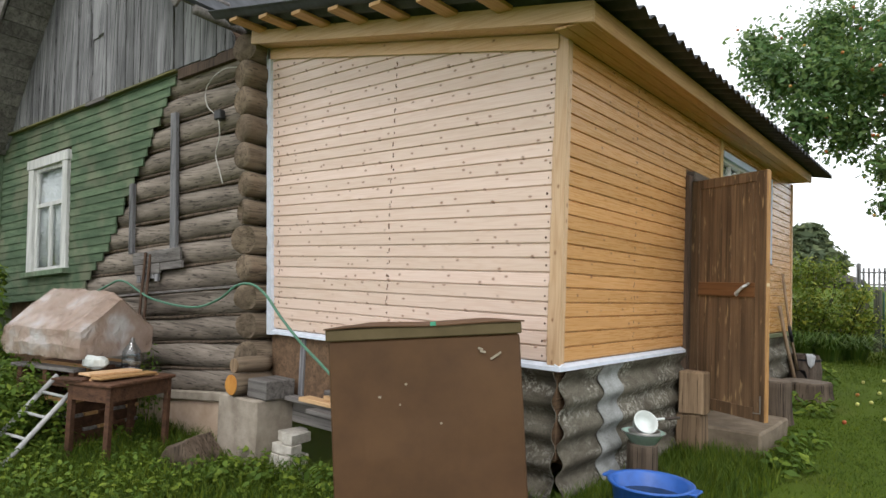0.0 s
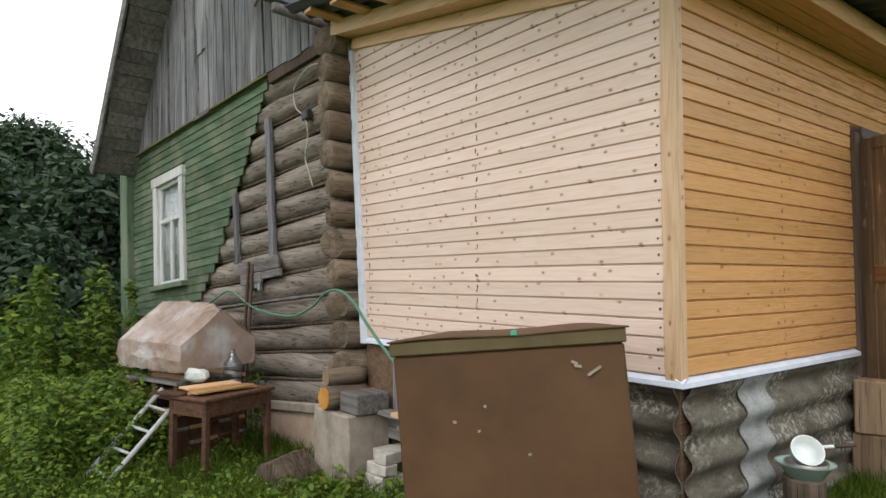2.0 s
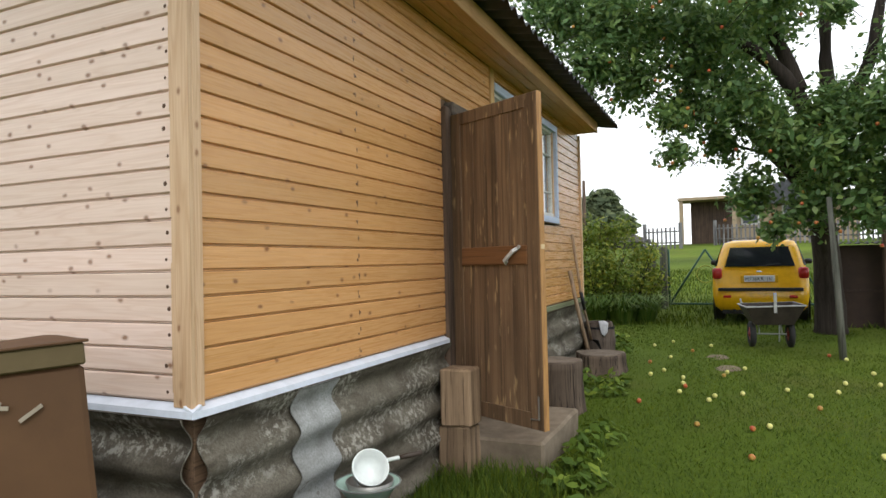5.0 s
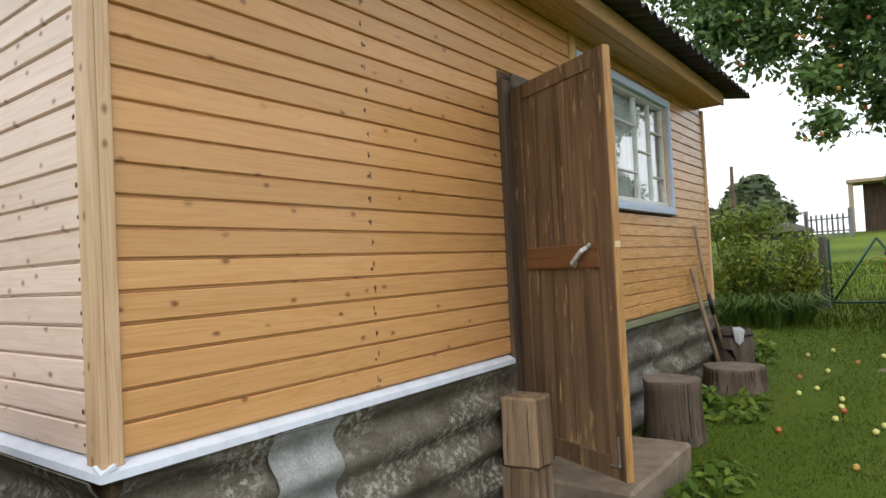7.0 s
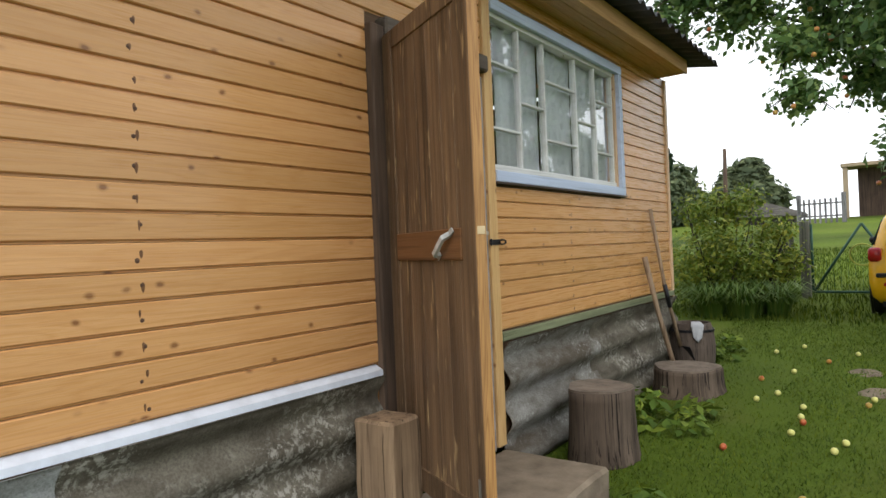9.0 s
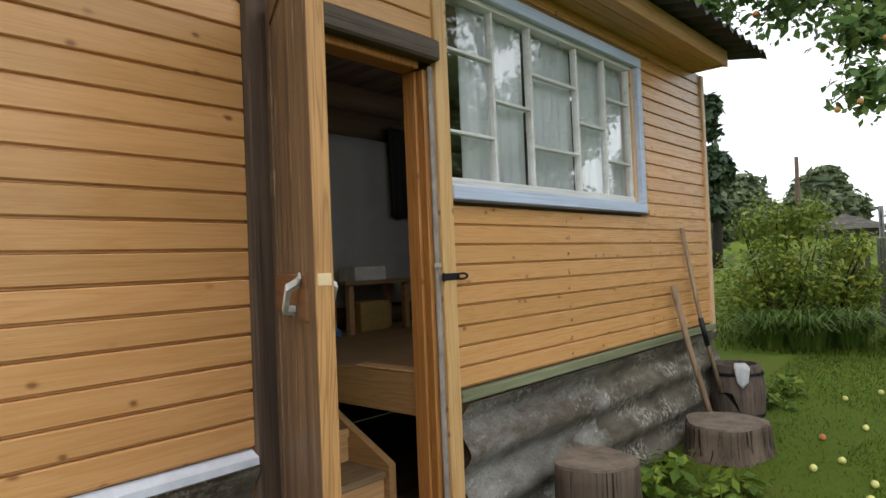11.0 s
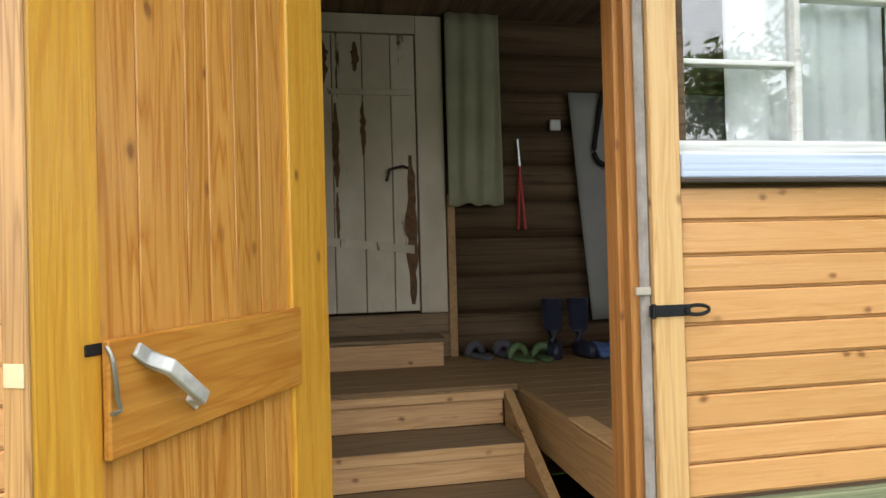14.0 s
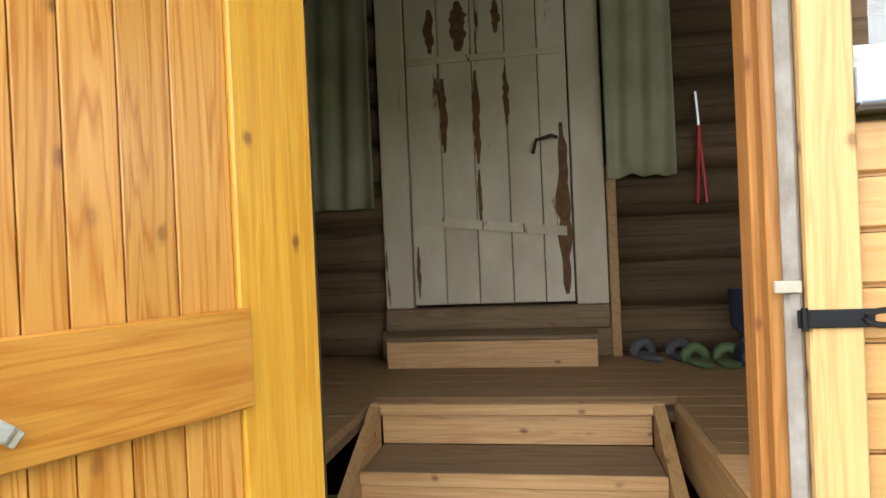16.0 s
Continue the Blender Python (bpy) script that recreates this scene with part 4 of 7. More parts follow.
part("casing", boxed(BX - 0.02, BX + 0.05, D1 + 0.006, C1, 1.285, 3.09, 0.004), M_peel, case2)
part("casing", boxed(BX - 0.02, BX + 0.05, D0 - 0.005, D1 + 0.005, DZ1 + 0.008, 3.09, 0.004), M_peel, case2)
part("sill", boxed(BX - 0.02, BX + 0.09, C0, C1, FZ + 0.155, 1.284, 0.008), M_tread, case2)
part("sill_board", boxed(BX - 0.02, BX + 0.05, C0 - 0.04, C1 + 0.02, FZ + 0.001, FZ + 0.154, 0.008), M_tread, case2)
part("pine_post", boxed(BX + 0.0, BX + 0.06, C1 + 0.006, C1 + 0.055, FZ, 2.0, 0.004), M_stringer, case2)
step = thing("door_step", "low pine box step before the white door", "step")
part("step_front", boxed(-1.935, -1.910, 1.965, 3.005, FZ, FZ + 0.135, 0.003), M_stair, step)
part("step_top", boxed(-2.165, -1.900, 1.960, 3.010, FZ + 0.136, FZ + 0.160, 0.004), M_tread, step)
for y in (1.970, 2.980):
    part("step_side", boxed(-2.150, -1.936, y, y + 0.022, FZ, FZ + 0.135, 0.003), M_stair, step)

# ---- the old log house: its own frame, a little turned, leaning and sunk ----
HOUSE = Matrix.Translation((-3.168, 0.109, 0)) @ pose(0, 0, 0, 0, 0, 6.5) @ Matrix(((1, 0, -0.09, 0.09), (0, 1, 0, 0), (0.09, 0, 1, 0), (0, 0, 0, 1)))
rng = random.Random(11)
GB = 3.78            # foot of the gable
HL = -5.5            # far edge of the wall
wall_house = single("wall_house", boxed(HL, -0.05, 0.02, 0.2, -0.3, 3.9, 0.0, HOUSE), M_inner, "old log wall of the house, partly clad in green boards", "wall", kind="structure")
single("wall_house_side", boxed(HL, HL + 0.15, 0.2, 8.0, -0.3, 3.9, 0.0, HOUSE), M_grey_x, "far side wall of the old house", "wall", kind="structure")
LP = 0.272
for i in range(13):
    z = 0.38 + LP * i
    x1 = -0.16
    pts = [(-3.5 + (x1 + 3.5) * j / 9, 0.0, z + 0.012 * math.sin(i * 3.1 + j)) for j in range(10)]
    bm = tubed(pts, [0.142 + rng.uniform(-0.012, 0.008) for _ in pts], 14)
    rough_up(bm, 0.016, 2.2)
    part("log", bm, M_log, wall_house, "", True, HOUSE)
for i in range(13):
    z = 0.26 + LP * i + LP / 2
    r = 0.135 + rng.uniform(-0.012, 0.015)
    out = -0.27 - rng.uniform(0.0, 0.07)
    bm = bmesh.new()
    tube(bm, [(-0.09 + rng.uniform(-0.02, 0.02), 0.18, z), (-0.09, 0.0, z), (-0.09 + rng.uniform(-0.015, 0.015), out + 0.02, z), (-0.09, out, z)], [r, r, r, r * 0.93], 14)
    rough_up(bm, 0.014, 4.0)
    part("log_end", bm, M_log_end, wall_house, "sawn end of a crossing log", True, HOUSE)
# moss and oakum in the joints
for i in range(12):
    z = 0.38 + LP * (i + 0.5)
    part("oakum", rough_up(tubed([(-3.3 + 0.3 * j, -0.075, z) for j in range(11)], 0.018, 6), 0.012, 9.0), M_bark, wall_house, "", True, HOUSE)

# green clapboards with a ragged slanting edge
siding = thing("siding", "flaking green clapboards with a ragged slanting end", "siding", kind="structure")
WX0, WX1, WZ0, WZ1 = -4.62, -3.60, 1.74, 3.27


def clap(x0, x1, z, h):
    bm = extrude(bmesh.new(), [(-0.150, 0.0), (-0.172, 0.0), (-0.158, h + 0.012), (-0.148, h + 0.012)], lambda y, u: (x0, y, z + u), lambda y, u: (x1, y, z + u + rng.uniform(-0.006, 0.006)))
    part("clapboard", bm, M_green, siding, "", False, HOUSE)


bh = 0.103
for i in range(24):
    z = 1.36 + bh * i
    if z > GB - 0.02:
        break
    zz = z + bh / 2
    edge = -1.33 - 0.745 * (3.8 - zz) if zz > 1.75 else -2.9 - 1.3 * (1.75 - zz)
    edge += rng.uniform(-0.045, 0.045)
    cuts = []
    if WZ0 - 0.1 < zz < WZ1 + 0.03:
        cuts = [(HL, WX0 - 0.01), (WX1 + 0.01, edge)]
    else:
        cut = rng.uniform(-4.6, -2.9)
        cuts = [(HL, cut), (cut + 0.004, edge)] if cut < edge - 0.3 else [(HL, edge)]
    for a, b in cuts:
        if b - a > 0.05:
            clap(a, b, z, bh)
cb = thing("corner_boards", "green painted corner boards of the old house", "trim", kind="structure")
part("corner_board", boxed(HL - 0.30, HL - 0.02, -0.26, -0.225, 0.85, 3.62, 0.004), M_green_z, cb, "", False, HOUSE)
part("corner_board", boxed(HL - 0.02, HL + 0.012, -0.26, -0.13, 0.85, 3.62, 0.004), M_green_z, cb, "", False, HOUSE)
part("corner_cap", boxed(HL - 0.34, HL + 0.03, -0.29, 0.1, 3.621, 3.66, 0.004), M_green_z, cb, "", False, HOUSE)
part("corner_post", boxed(HL - 0.29, HL - 0.021, -0.224, 0.2, 0.8, 3.62), M_green_z, cb, "", False, HOUSE)


def house_window():
    win = thing("window_2", "white framed casement window with flaking paint", "window", kind="structure")
    c = 0.13
    y0, y1 = -0.205, -0.14
    part("casing", boxed(WX0, WX0 + c, y0, y1, WZ0, WZ1 - 0.131, 0.004), M_white_z, win, "", False, HOUSE)
    part("casing", boxed(WX1 - c, WX1, y0, y1, WZ0, WZ1 - 0.131, 0.004), M_white_z, win, "", False, HOUSE)
    part("casing", boxed(WX0 - 0.03, WX1 + 0.03, y0 - 0.01, y1, WZ1 - 0.13, WZ1, 0.004), M_white_z, win, "", False, HOUSE)
    part("window_sill", boxed(WX0 - 0.04, WX1 + 0.04, y0 - 0.05, y1, WZ0 - 0.07, WZ0 - 0.001, 0.006), M_green_z, win, "", False, HOUSE)
    a, b, zb, zt = WX0 + c, WX1 - c, WZ0, WZ1 - 0.131
    mid, rail = (a + b) / 2 + 0.02, zb + 0.86
    for x0, x1, z0, z1 in ((a, a + 0.05, zb, zt), (b - 0.05, b, zb, zt), (a + 0.05, b - 0.05, zb, zb + 0.05), (a + 0.05, b - 0.05, zt - 0.05, zt), (a + 0.05, b - 0.05, rail, rail + 0.055), (mid - 0.03, mid + 0.03, zb + 0.05, rail)):
        part("sash_bar", boxed(x0, x1, -0.165, -0.125, z0, z1, 0.003), M_white_z, win, "", False, HOUSE)
    for x0, x1, z0, z1 in ((a + 0.05, b - 0.05, rail + 0.055, zt - 0.05), (a + 0.05, mid - 0.03, zb + 0.05, rail), (mid + 0.03, b - 0.05, zb + 0.05, rail)):
        p = part("pane", boxed(x0, x1, -0.148, -0.145, z0, z1, 0, HOUSE), M_pane, win)
        p.visible_shadow = False
    v, f = [], []
    for j in range(50):
        x = a + 0.01 + (b - a - 0.02) * j / 49
        y = -0.095 - 0.010 * math.sin(x * 60)
        v += [tuple(HOUSE @ Vector((x, y, zb))), tuple(HOUSE @ Vector((x, y, zt)))]
    for j in range(49):
        f.append((2 * j, 2 * j + 2, 2 * j + 3, 2 * j + 1))
    c2 = new("curtain", mesh_from("curtain", v, f, M_curtain))
    tagged(c2, "white net curtain inside the old house window", "curtain")
    c2.modifiers.new("thick", "SOLIDIFY").thickness = 0.003


house_window()

# gable of upright grey planks
gable = thing("gable", "gable of weathered grey upright planks", "gable", kind="structure")
APX, APZ, SL = -2.75, 7.15, 1.38


def roof_z(x):
    return APZ - SL * abs(x - APX)


x = -5.35
while x < -0.42:
    w = rng.uniform(0.115, 0.175)
    x1 = min(x + w, -0.40)
    o = rng.uniform(-0.020, 0.012)
    z0 = GB + rng.uniform(-0.02, 0.015)
    if -3.12 < (x + x1) / 2 < -2.72:
        z0 = 4.62 + rng.uniform(-0.03, 0.03)
    poly = [(x + 0.006, z0), (x1 - 0.006, z0), (x1 - 0.006, roof_z(x1)), (x + 0.006, roof_z(x))]
    if x < APX < x1:
        poly.insert(3, (APX, APZ))
    bm = extrude(bmesh.new(), poly, lambda a, z: (a, -0.20 + o, z), lambda a, z: (a, -0.165 + o, z))
    part("plank", bm, M_grey_z, gable, "", False, HOUSE)
    x = x1
part("gable_backing", extrude(bmesh.new(), [(-5.3, GB), (-0.4, GB), (-0.4, 3.9), (APX, APZ - 0.03), (-5.3, 3.63)], lambda a, z: (a, -0.14, z), lambda a, z: (a, -0.02, z)), M_inner, gable, "", False, HOUSE)
part("hatch_board", boxed(-3.10, -2.74, -0.172, -0.150, GB, 4.66, 0.003), M_grey_z, gable, "boarded attic hatch", False, HOUSE)
part("hatch_casing", boxed(-3.145, -3.085, -0.225, -0.16, GB, 4.95, 0.004), M_grey_z, gable, "", False, HOUSE)
part("hatch_casing", boxed(-2.775, -2.725, -0.225, -0.16, GB, 4.95, 0.004), M_grey_z, gable, "", False, HOUSE)
part("hatch_sill", boxed(-3.16, -2.72, -0.23, -0.15, GB - 0.05, GB + 0.005, 0.004), M_grey_x, gable, "", False, HOUSE)
part("water_table", boxed(HL, -1.32, -0.225, -0.12, GB - 0.030, GB - 0.004, 0.004), weathered("mossy_ledge", "x", (0.24, 0.23, 0.11), (0.10, 0.10, 0.06), 0.9, moss=(0.24, 0.21, 0.07)), gable, "mossy ledge board", False, HOUSE)
# dark strip on top of the logs, standing in for shade under the eaves
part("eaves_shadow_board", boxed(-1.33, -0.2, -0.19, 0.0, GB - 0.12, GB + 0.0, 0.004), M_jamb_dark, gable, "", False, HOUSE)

# steep roof with a deep plank verge
hroof = thing("roof_house", "steep old roof with a grey plank verge", "roof", kind="structure")
ang = math.atan(SL)
for side in (-1, 1):
    n = 24 if side < 0 else 20
    for i in range(n):
        s0 = 0.19 * i
        m = HOUSE @ pose(APX, 0, APZ + 0.035, 0, 0, 0) @ pose(0, 0, 0, 0, math.degrees(ang) * side, 0)
        a, b = (s0, s0 + 0.183) if side > 0 else (-s0 - 0.183, -s0)
        o = rng.uniform(-0.008, 0.008)
        part("verge_plank", boxed(a, b, -0.72 + rng.uniform(-0.02, 0.02), 8.0, o, o + 0.03, 0.003), M_grey_x, hroof, "", False, m)
    L = 4.58 if side < 0 else 3.85
    a, b = (0.0, L) if side > 0 else (-L, 0.0)
    part("roof_slope", boxed(a, b, -0.76, 8.0, 0.045, 0.085), M_roof, hroof, "", False, m)
    part("barge_board", boxed(a, b, -0.775, -0.745, -0.06, 0.10, 0.004), M_grey_x, hroof, "", False, m)
# sawn purlin and rafter ends under the near slope
for i in range(4):
    p0 = HOUSE @ Vector((-0.35 - 0.25 * i, -0.68, 3.98 + 0.33 * i))
    p1 = HOUSE @ Vector((-0.35 - 0.25 * i, -0.1, 3.98 + 0.33 * i))
    part("purlin_end", tubed([p0, p1], 0.05, 10), M_grey_x, hroof, "", True)
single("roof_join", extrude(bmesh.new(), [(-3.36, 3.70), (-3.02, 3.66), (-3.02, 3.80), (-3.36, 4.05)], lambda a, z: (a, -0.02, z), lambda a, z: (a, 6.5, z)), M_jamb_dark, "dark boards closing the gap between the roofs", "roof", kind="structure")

# upright strips, nailed board and cable on the logs
for x0, x1, z0, z1 in ((-1.45, -1.35, 1.72, 3.30), (-2.23, -2.16, 1.8, 2.62)):
    single("batten", boxed(x0, x1, -0.19, -0.145, z0, z1, 0.004, HOUSE), M_grey_z, "grey upright batten nailed to the logs", "batten", "battens on the log wall")
nb = thing("nailed_boards", "ragged grey boards nailed to the log wall", "board")
for x0, x1, z0, z1 in ((-2.12, -1.25, 1.66, 1.80), (-2.08, -1.62, 1.54, 1.655), (-1.60, -1.22, 1.575, 1.655)):
    part("board", boxed(x0, x1, -0.200, -0.168, z0, z1, 0.004, HOUSE), M_grey_x, nb)
for i in range(5):
    part("splinter", boxed(-2.05 + 0.085 * i, -1.985 + 0.085 * i, -0.195, -0.170, 1.46 + 0.03 * (i % 2), 1.538, 0.003, HOUSE), M_grey_z, nb)
cable = [HOUSE @ Vector(p) for p in ((-0.28, -0.17, 3.55), (-0.55, -0.20, 3.58), (-0.82, -0.19, 3.46), (-0.80, -0.2, 3.25), (-0.62, -0.21, 3.08), (-0.60, -0.2, 2.88), (-0.66, -0.2, 2.70), (-0.60, -0.2, 2.52), (-0.55, -0.2, 2.38))]
single("cable", tubed(smooth_path(cable, 5), 0.007, 6), plain("dirty_white_cable", (0.42, 0.40, 0.36), 0.6), "loose dirty white cable hanging on the logs", "cable", smooth=True)
jb = boxed(-0.66, -0.56, -0.23, -0.155, 3.06, 3.16, 0.01, HOUSE)
single("junction_box", jb, plain("black_plastic_box", (0.03, 0.03, 0.03), 0.5), "small black junction box on the logs", "junction box")
hose_pts = [(-6.5, -0.55, 0.92), (-5.79, -0.42, 1.21), (-5.47, -0.36, 1.29), (-4.82, -0.34, 1.12), (-3.96, -0.34, 1.07), (-3.48, -0.34, 1.17), (-3.16, -0.36, 1.31), (-2.91, -0.36, 1.33), (-2.72, -0.34, 1.24), (-2.50, -0.34, 1.07), (-2.17, -0.36, 0.87), (-1.7, -0.42, 0.66), (-1.25, -0.50, 0.40), (-0.95, -0.50, 0.05), (-0.70, -0.45, -0.08)]
single("garden_hose", tubed(smooth_path(hose_pts, 6), 0.012, 8), plain("green_rubber_hose", (0.075, 0.20, 0.13), 0.45), "green garden hose draped along the logs behind the tank", "hose", smooth=True)
single("rail_on_logs", boxed(-3.3, -0.2, -0.19, -0.145, 1.32, 1.345, 0.004, HOUSE), M_grey_x, "thin grey lath along the log wall", "lath")
for i, (a, b) in enumerate((((-5.05, -0.32, 1.62), (-4.98, -0.42, -0.2)), ((-4.98, -0.30, 1.60), (-4.86, -0.42, -0.2)))):
    single("iron_rod", tubed([a, b], 0.016, 8), plain("rusty_iron_rod", (0.10, 0.06, 0.04), 0.8, 0.3), "rusty iron rod leaning on the log wall", "rod", "rods on the log wall")

# foundation, blocks, bricks and boards below
found = rough_up(boxed(-2.4, -0.38, -0.12, 0.15, -0.45, 0.27, 0.02, HOUSE), 0.02, 3.0)
single("foundation", found, M_concrete_pink, "cracked pinkish plastered foundation under the logs", "foundation", kind="structure")
single("foundation_ledge", rough_up(boxed(-2.5, -0.3, -0.17, 0.0, 0.20, 0.29, 0.01, HOUSE), 0.015, 5.0), M_concrete, "rough concrete ledge under the lowest log", "foundation", kind="structure")
bm = boxed(-3.26, -2.66, -0.42, -0.02, -0.45, 0.33, 0.015)
bmesh.ops.subdivide_edges(bm, edges=bm.edges, cuts=3, use_grid_fill=True)
single("concrete_block", rough_up(bm, 0.012, 5.0), M_concrete, "rough grey concrete pier under the corner", "block")
orange_wood = mottled("fresh_orange_end_grain", [(0.3, (0.42, 0.17, 0.03)), (0.7, (0.56, 0.27, 0.06))], 9.0, 0.8)
pier = thing("cut_log", "short squared log with a fresh orange end on the pier", "log")
part("body", rough_up(tubed([(-3.02, -0.44 + 0.08 * j, 0.43) for j in range(6)], [0.093, 0.095, 0.095, 0.096, 0.095, 0.094], 16), 0.012, 7.0), M_log_end, pier, "", True)
part("sawn_end", rough_up(tubed([(-3.02, -0.452, 0.43), (-3.02, -0.441, 0.43)], 0.088, 16), 0.008, 7.0), orange_wood, pier, "orange sawn end")
stub = thing("log_stub", "smaller sawn log with a weathered end above the pier", "log")
part("body", rough_up(tubed([(-3.05, -0.40 + 0.07 * j, 0.595) for j in range(6)], 0.072, 14), 0.010, 7.0), M_log_end, stub, "", True)
part("sawn_end", tubed([(-3.05, -0.411, 0.595), (-3.05, -0.401, 0.595)], 0.064, 14), M_block, stub, "weathered brown sawn end")
single("grey_beam", boxed(-2.90, -2.62, -0.36, -0.05, 0.335, 0.50, 0.01), M_grey_x, "weathered squared beam end on the pier", "beam")
single("sill_beam", boxed(-3.02, -0.2, 0.03, 0.16, 0.62, 0.86, 0.01), M_stringer, "pine sill beam under the cladding", "beam", kind="structure")
single("under_post", boxed(-2.62, -2.56, -0.02, 0.10, 0.33, 0.86, 0.005), M_grey_z, "grey post under the sill", "post")
single("under_beam", boxed(-2.65, -0.9, -0.05, 0.10, 0.12, 0.32, 0.008), M_grey_x, "weathered beam under the extension", "beam")
for i, (x0, x1, y0, z) in enumerate(((-2.66, -1.6, -0.16, 0.325), (-2.35, -1.3, -0.22, 0.362), (-2.15, -1.2, -0.30, 0.30), (-2.1, -1.2, -0.16, 0.40), (-2.05, -1.35, -0.20, 0.455))):
    single("plank", boxed(x0, x1, y0, y0 + 0.12, z, z + 0.034, 0.003), (M_grey_x, M_trim_x)[i % 2], "loose sawn plank stacked under the extension", "plank", "planks under the extension")
M_brick = mottled("white_silicate_brick", [(0.3, (0.38, 0.34, 0.29)), (0.7, (0.60, 0.57, 0.51))], 14.0, 0.95, 0.0, 0.5)
for i, (x0, y0, z, rz, L) in enumerate(((-2.64, -0.30, -0.29, 3, 0.25), (-2.37, -0.28, -0.29, -4, 0.25), (-2.63, -0.28, -0.20, -2, 0.12), (-2.49, -0.29, -0.20, 5, 0.12), (-2.62, -0.27, -0.11, 4, 0.25), (-2.50, -0.26, -0.02, 8, 0.12), (-2.64, -0.2, -0.02, -3, 0.12))):
    bm = boxed(0, L, 0, 0.24 if L < 0.2 else 0.12, 0, 0.086, 0.006, pose(x0, y0, z, 0, 0, rz))
    single("brick", rough_up(bm, 0.004, 14.0), M_brick, "loose white silicate brick in a small pile", "brick", "brick pile")

# ---- foliage tools ----
def leaf_mesh(name, centres, normals, sizes, mat, rs, ratio=0.55, fold=0.25):
    """One bent quad for each leaf."""
    n = len(centres)
    up = rs.normal(size=(n, 3))
    side = np.cross(normals, up)
    side /= np.linalg.norm(side, axis=1)[:, None] + 1e-9
    tip = np.cross(side, normals)
    s = sizes[:, None]
    nn = normals / (np.linalg.norm(normals, axis=1)[:, None] + 1e-9)
    a = centres - tip * s * 0.5
    b = centres + side * s * ratio * 0.5 + nn * s * fold * 0.5
    c = centres + tip * s * 0.5
    d = centres - side * s * ratio * 0.5 + nn * s * fold * 0.5
    v = np.stack([a, b, c, d], 1).reshape(-1, 3)
    return mesh_from(name, v, np.arange(4 * n).reshape(-1, 4), mat)


def cloud_leaves(rs, blobs, per, size, shell=0.55, flat=0.8):
    """Leaves in uneven clumps: blobs of (x, y, z, radius)."""
    cs, ns, ss = [], [], []
    for x, y, z, r in blobs:
        n = int(per * r * r)
        d = rs.normal(size=(n, 3))
        d /= np.linalg.norm(d, axis=1)[:, None]
        twig = rs.normal(size=(max(4, n // 22), 3))
        twig /= np.linalg.norm(twig, axis=1)[:, None]
        pick = twig[rs.integers(0, len(twig), n)]
        d = 0.62 * pick + 0.38 * d
        rad = r * (shell + (1.12 - shell) * rs.random(n) ** 0.7)
        p = np.array([x, y, z]) + d * rad[:, None] * np.array([1, 1, flat])
        cs.append(p)
        ns.append(d * 0.7 + rs.normal(size=(n, 3)) * 0.6 + np.array([0, 0, 0.5]))
        ss.append(size * (0.65 + 0.7 * rs.random(n)))
    return np.concatenate(cs), np.concatenate(ns), np.concatenate(ss)


def blade_mesh(name, roots, heights, lean, width, mat, rs):
    """Grass: one tapered, bent blade of two quads for each root."""
    n = len(roots)
    a = rs.random(n) * 2 * math.pi
    side = np.stack([np.cos(a), np.sin(a), np.zeros(n)], 1)
    b = rs.random(n) * 2 * math.pi
    out = np.stack([np.cos(b), np.sin(b), np.zeros(n)], 1) * (lean * heights * rs.random(n))[:, None]
    up = np.stack([np.zeros(n), np.zeros(n), heights], 1)
    w = (width * (0.6 + 0.8 * rs.random(n)))[:, None]
    p0, p1 = roots - side * w, roots + side * w
    m = roots + up * 0.6 + out * 0.35
    p2, p3 = m + side * w * 0.7, m - side * w * 0.7
    t = roots + up + out
    v = np.stack([p0, p1, p2, p3, t], 1).reshape(-1, 3)
    i = np.arange(n)[:, None] * 5
    tri = np.concatenate([i + np.array([[0, 1, 2]]), i + np.array([[0, 2, 3]]), i + np.array([[3, 2, 4]])], 0)
    return mesh_from(name, v, tri, mat)

# ---- things inside the entry room ----
def hung_cloth(name, x, y0, y1, z0, z1, mat, label, category, fold=0.02, waves=5, taper=0.0, ragged=0.02):
    """A hanging cloth in upright folds."""
    v, f = [], []
    n, k = 40, 12
    for i in range(k + 1):
        u = i / k
        for j in range(n + 1):
            w = j / n
            y = y0 + (y1 - y0) * w + taper * u * (1 - w)
            z = z1 + (z0 - z1) * u + (ragged * noise.noise(Vector((w * 4, 3.0, y0))) if i == k else 0.0)
            o = fold * (0.4 + 0.6 * u) * math.sin(w * waves * 6.283 + 1.5 * u) + 0.012 * noise.noise(Vector((w * 3, u * 3, y0)))
            v.append((x + o, y, z))
    for i in range(k):
        for j in range(n):
            q = i * (n + 1) + j
            f.append((q, q + 1, q + n + 2, q + n + 1))
    ob = new(name, mesh_from(name, v, f, mat))
    for p in ob.data.polygons:
        p.use_smooth = True
    ob.modifiers.new("thick", "SOLIDIFY").thickness = 0.004
    return tagged(ob, label, category)


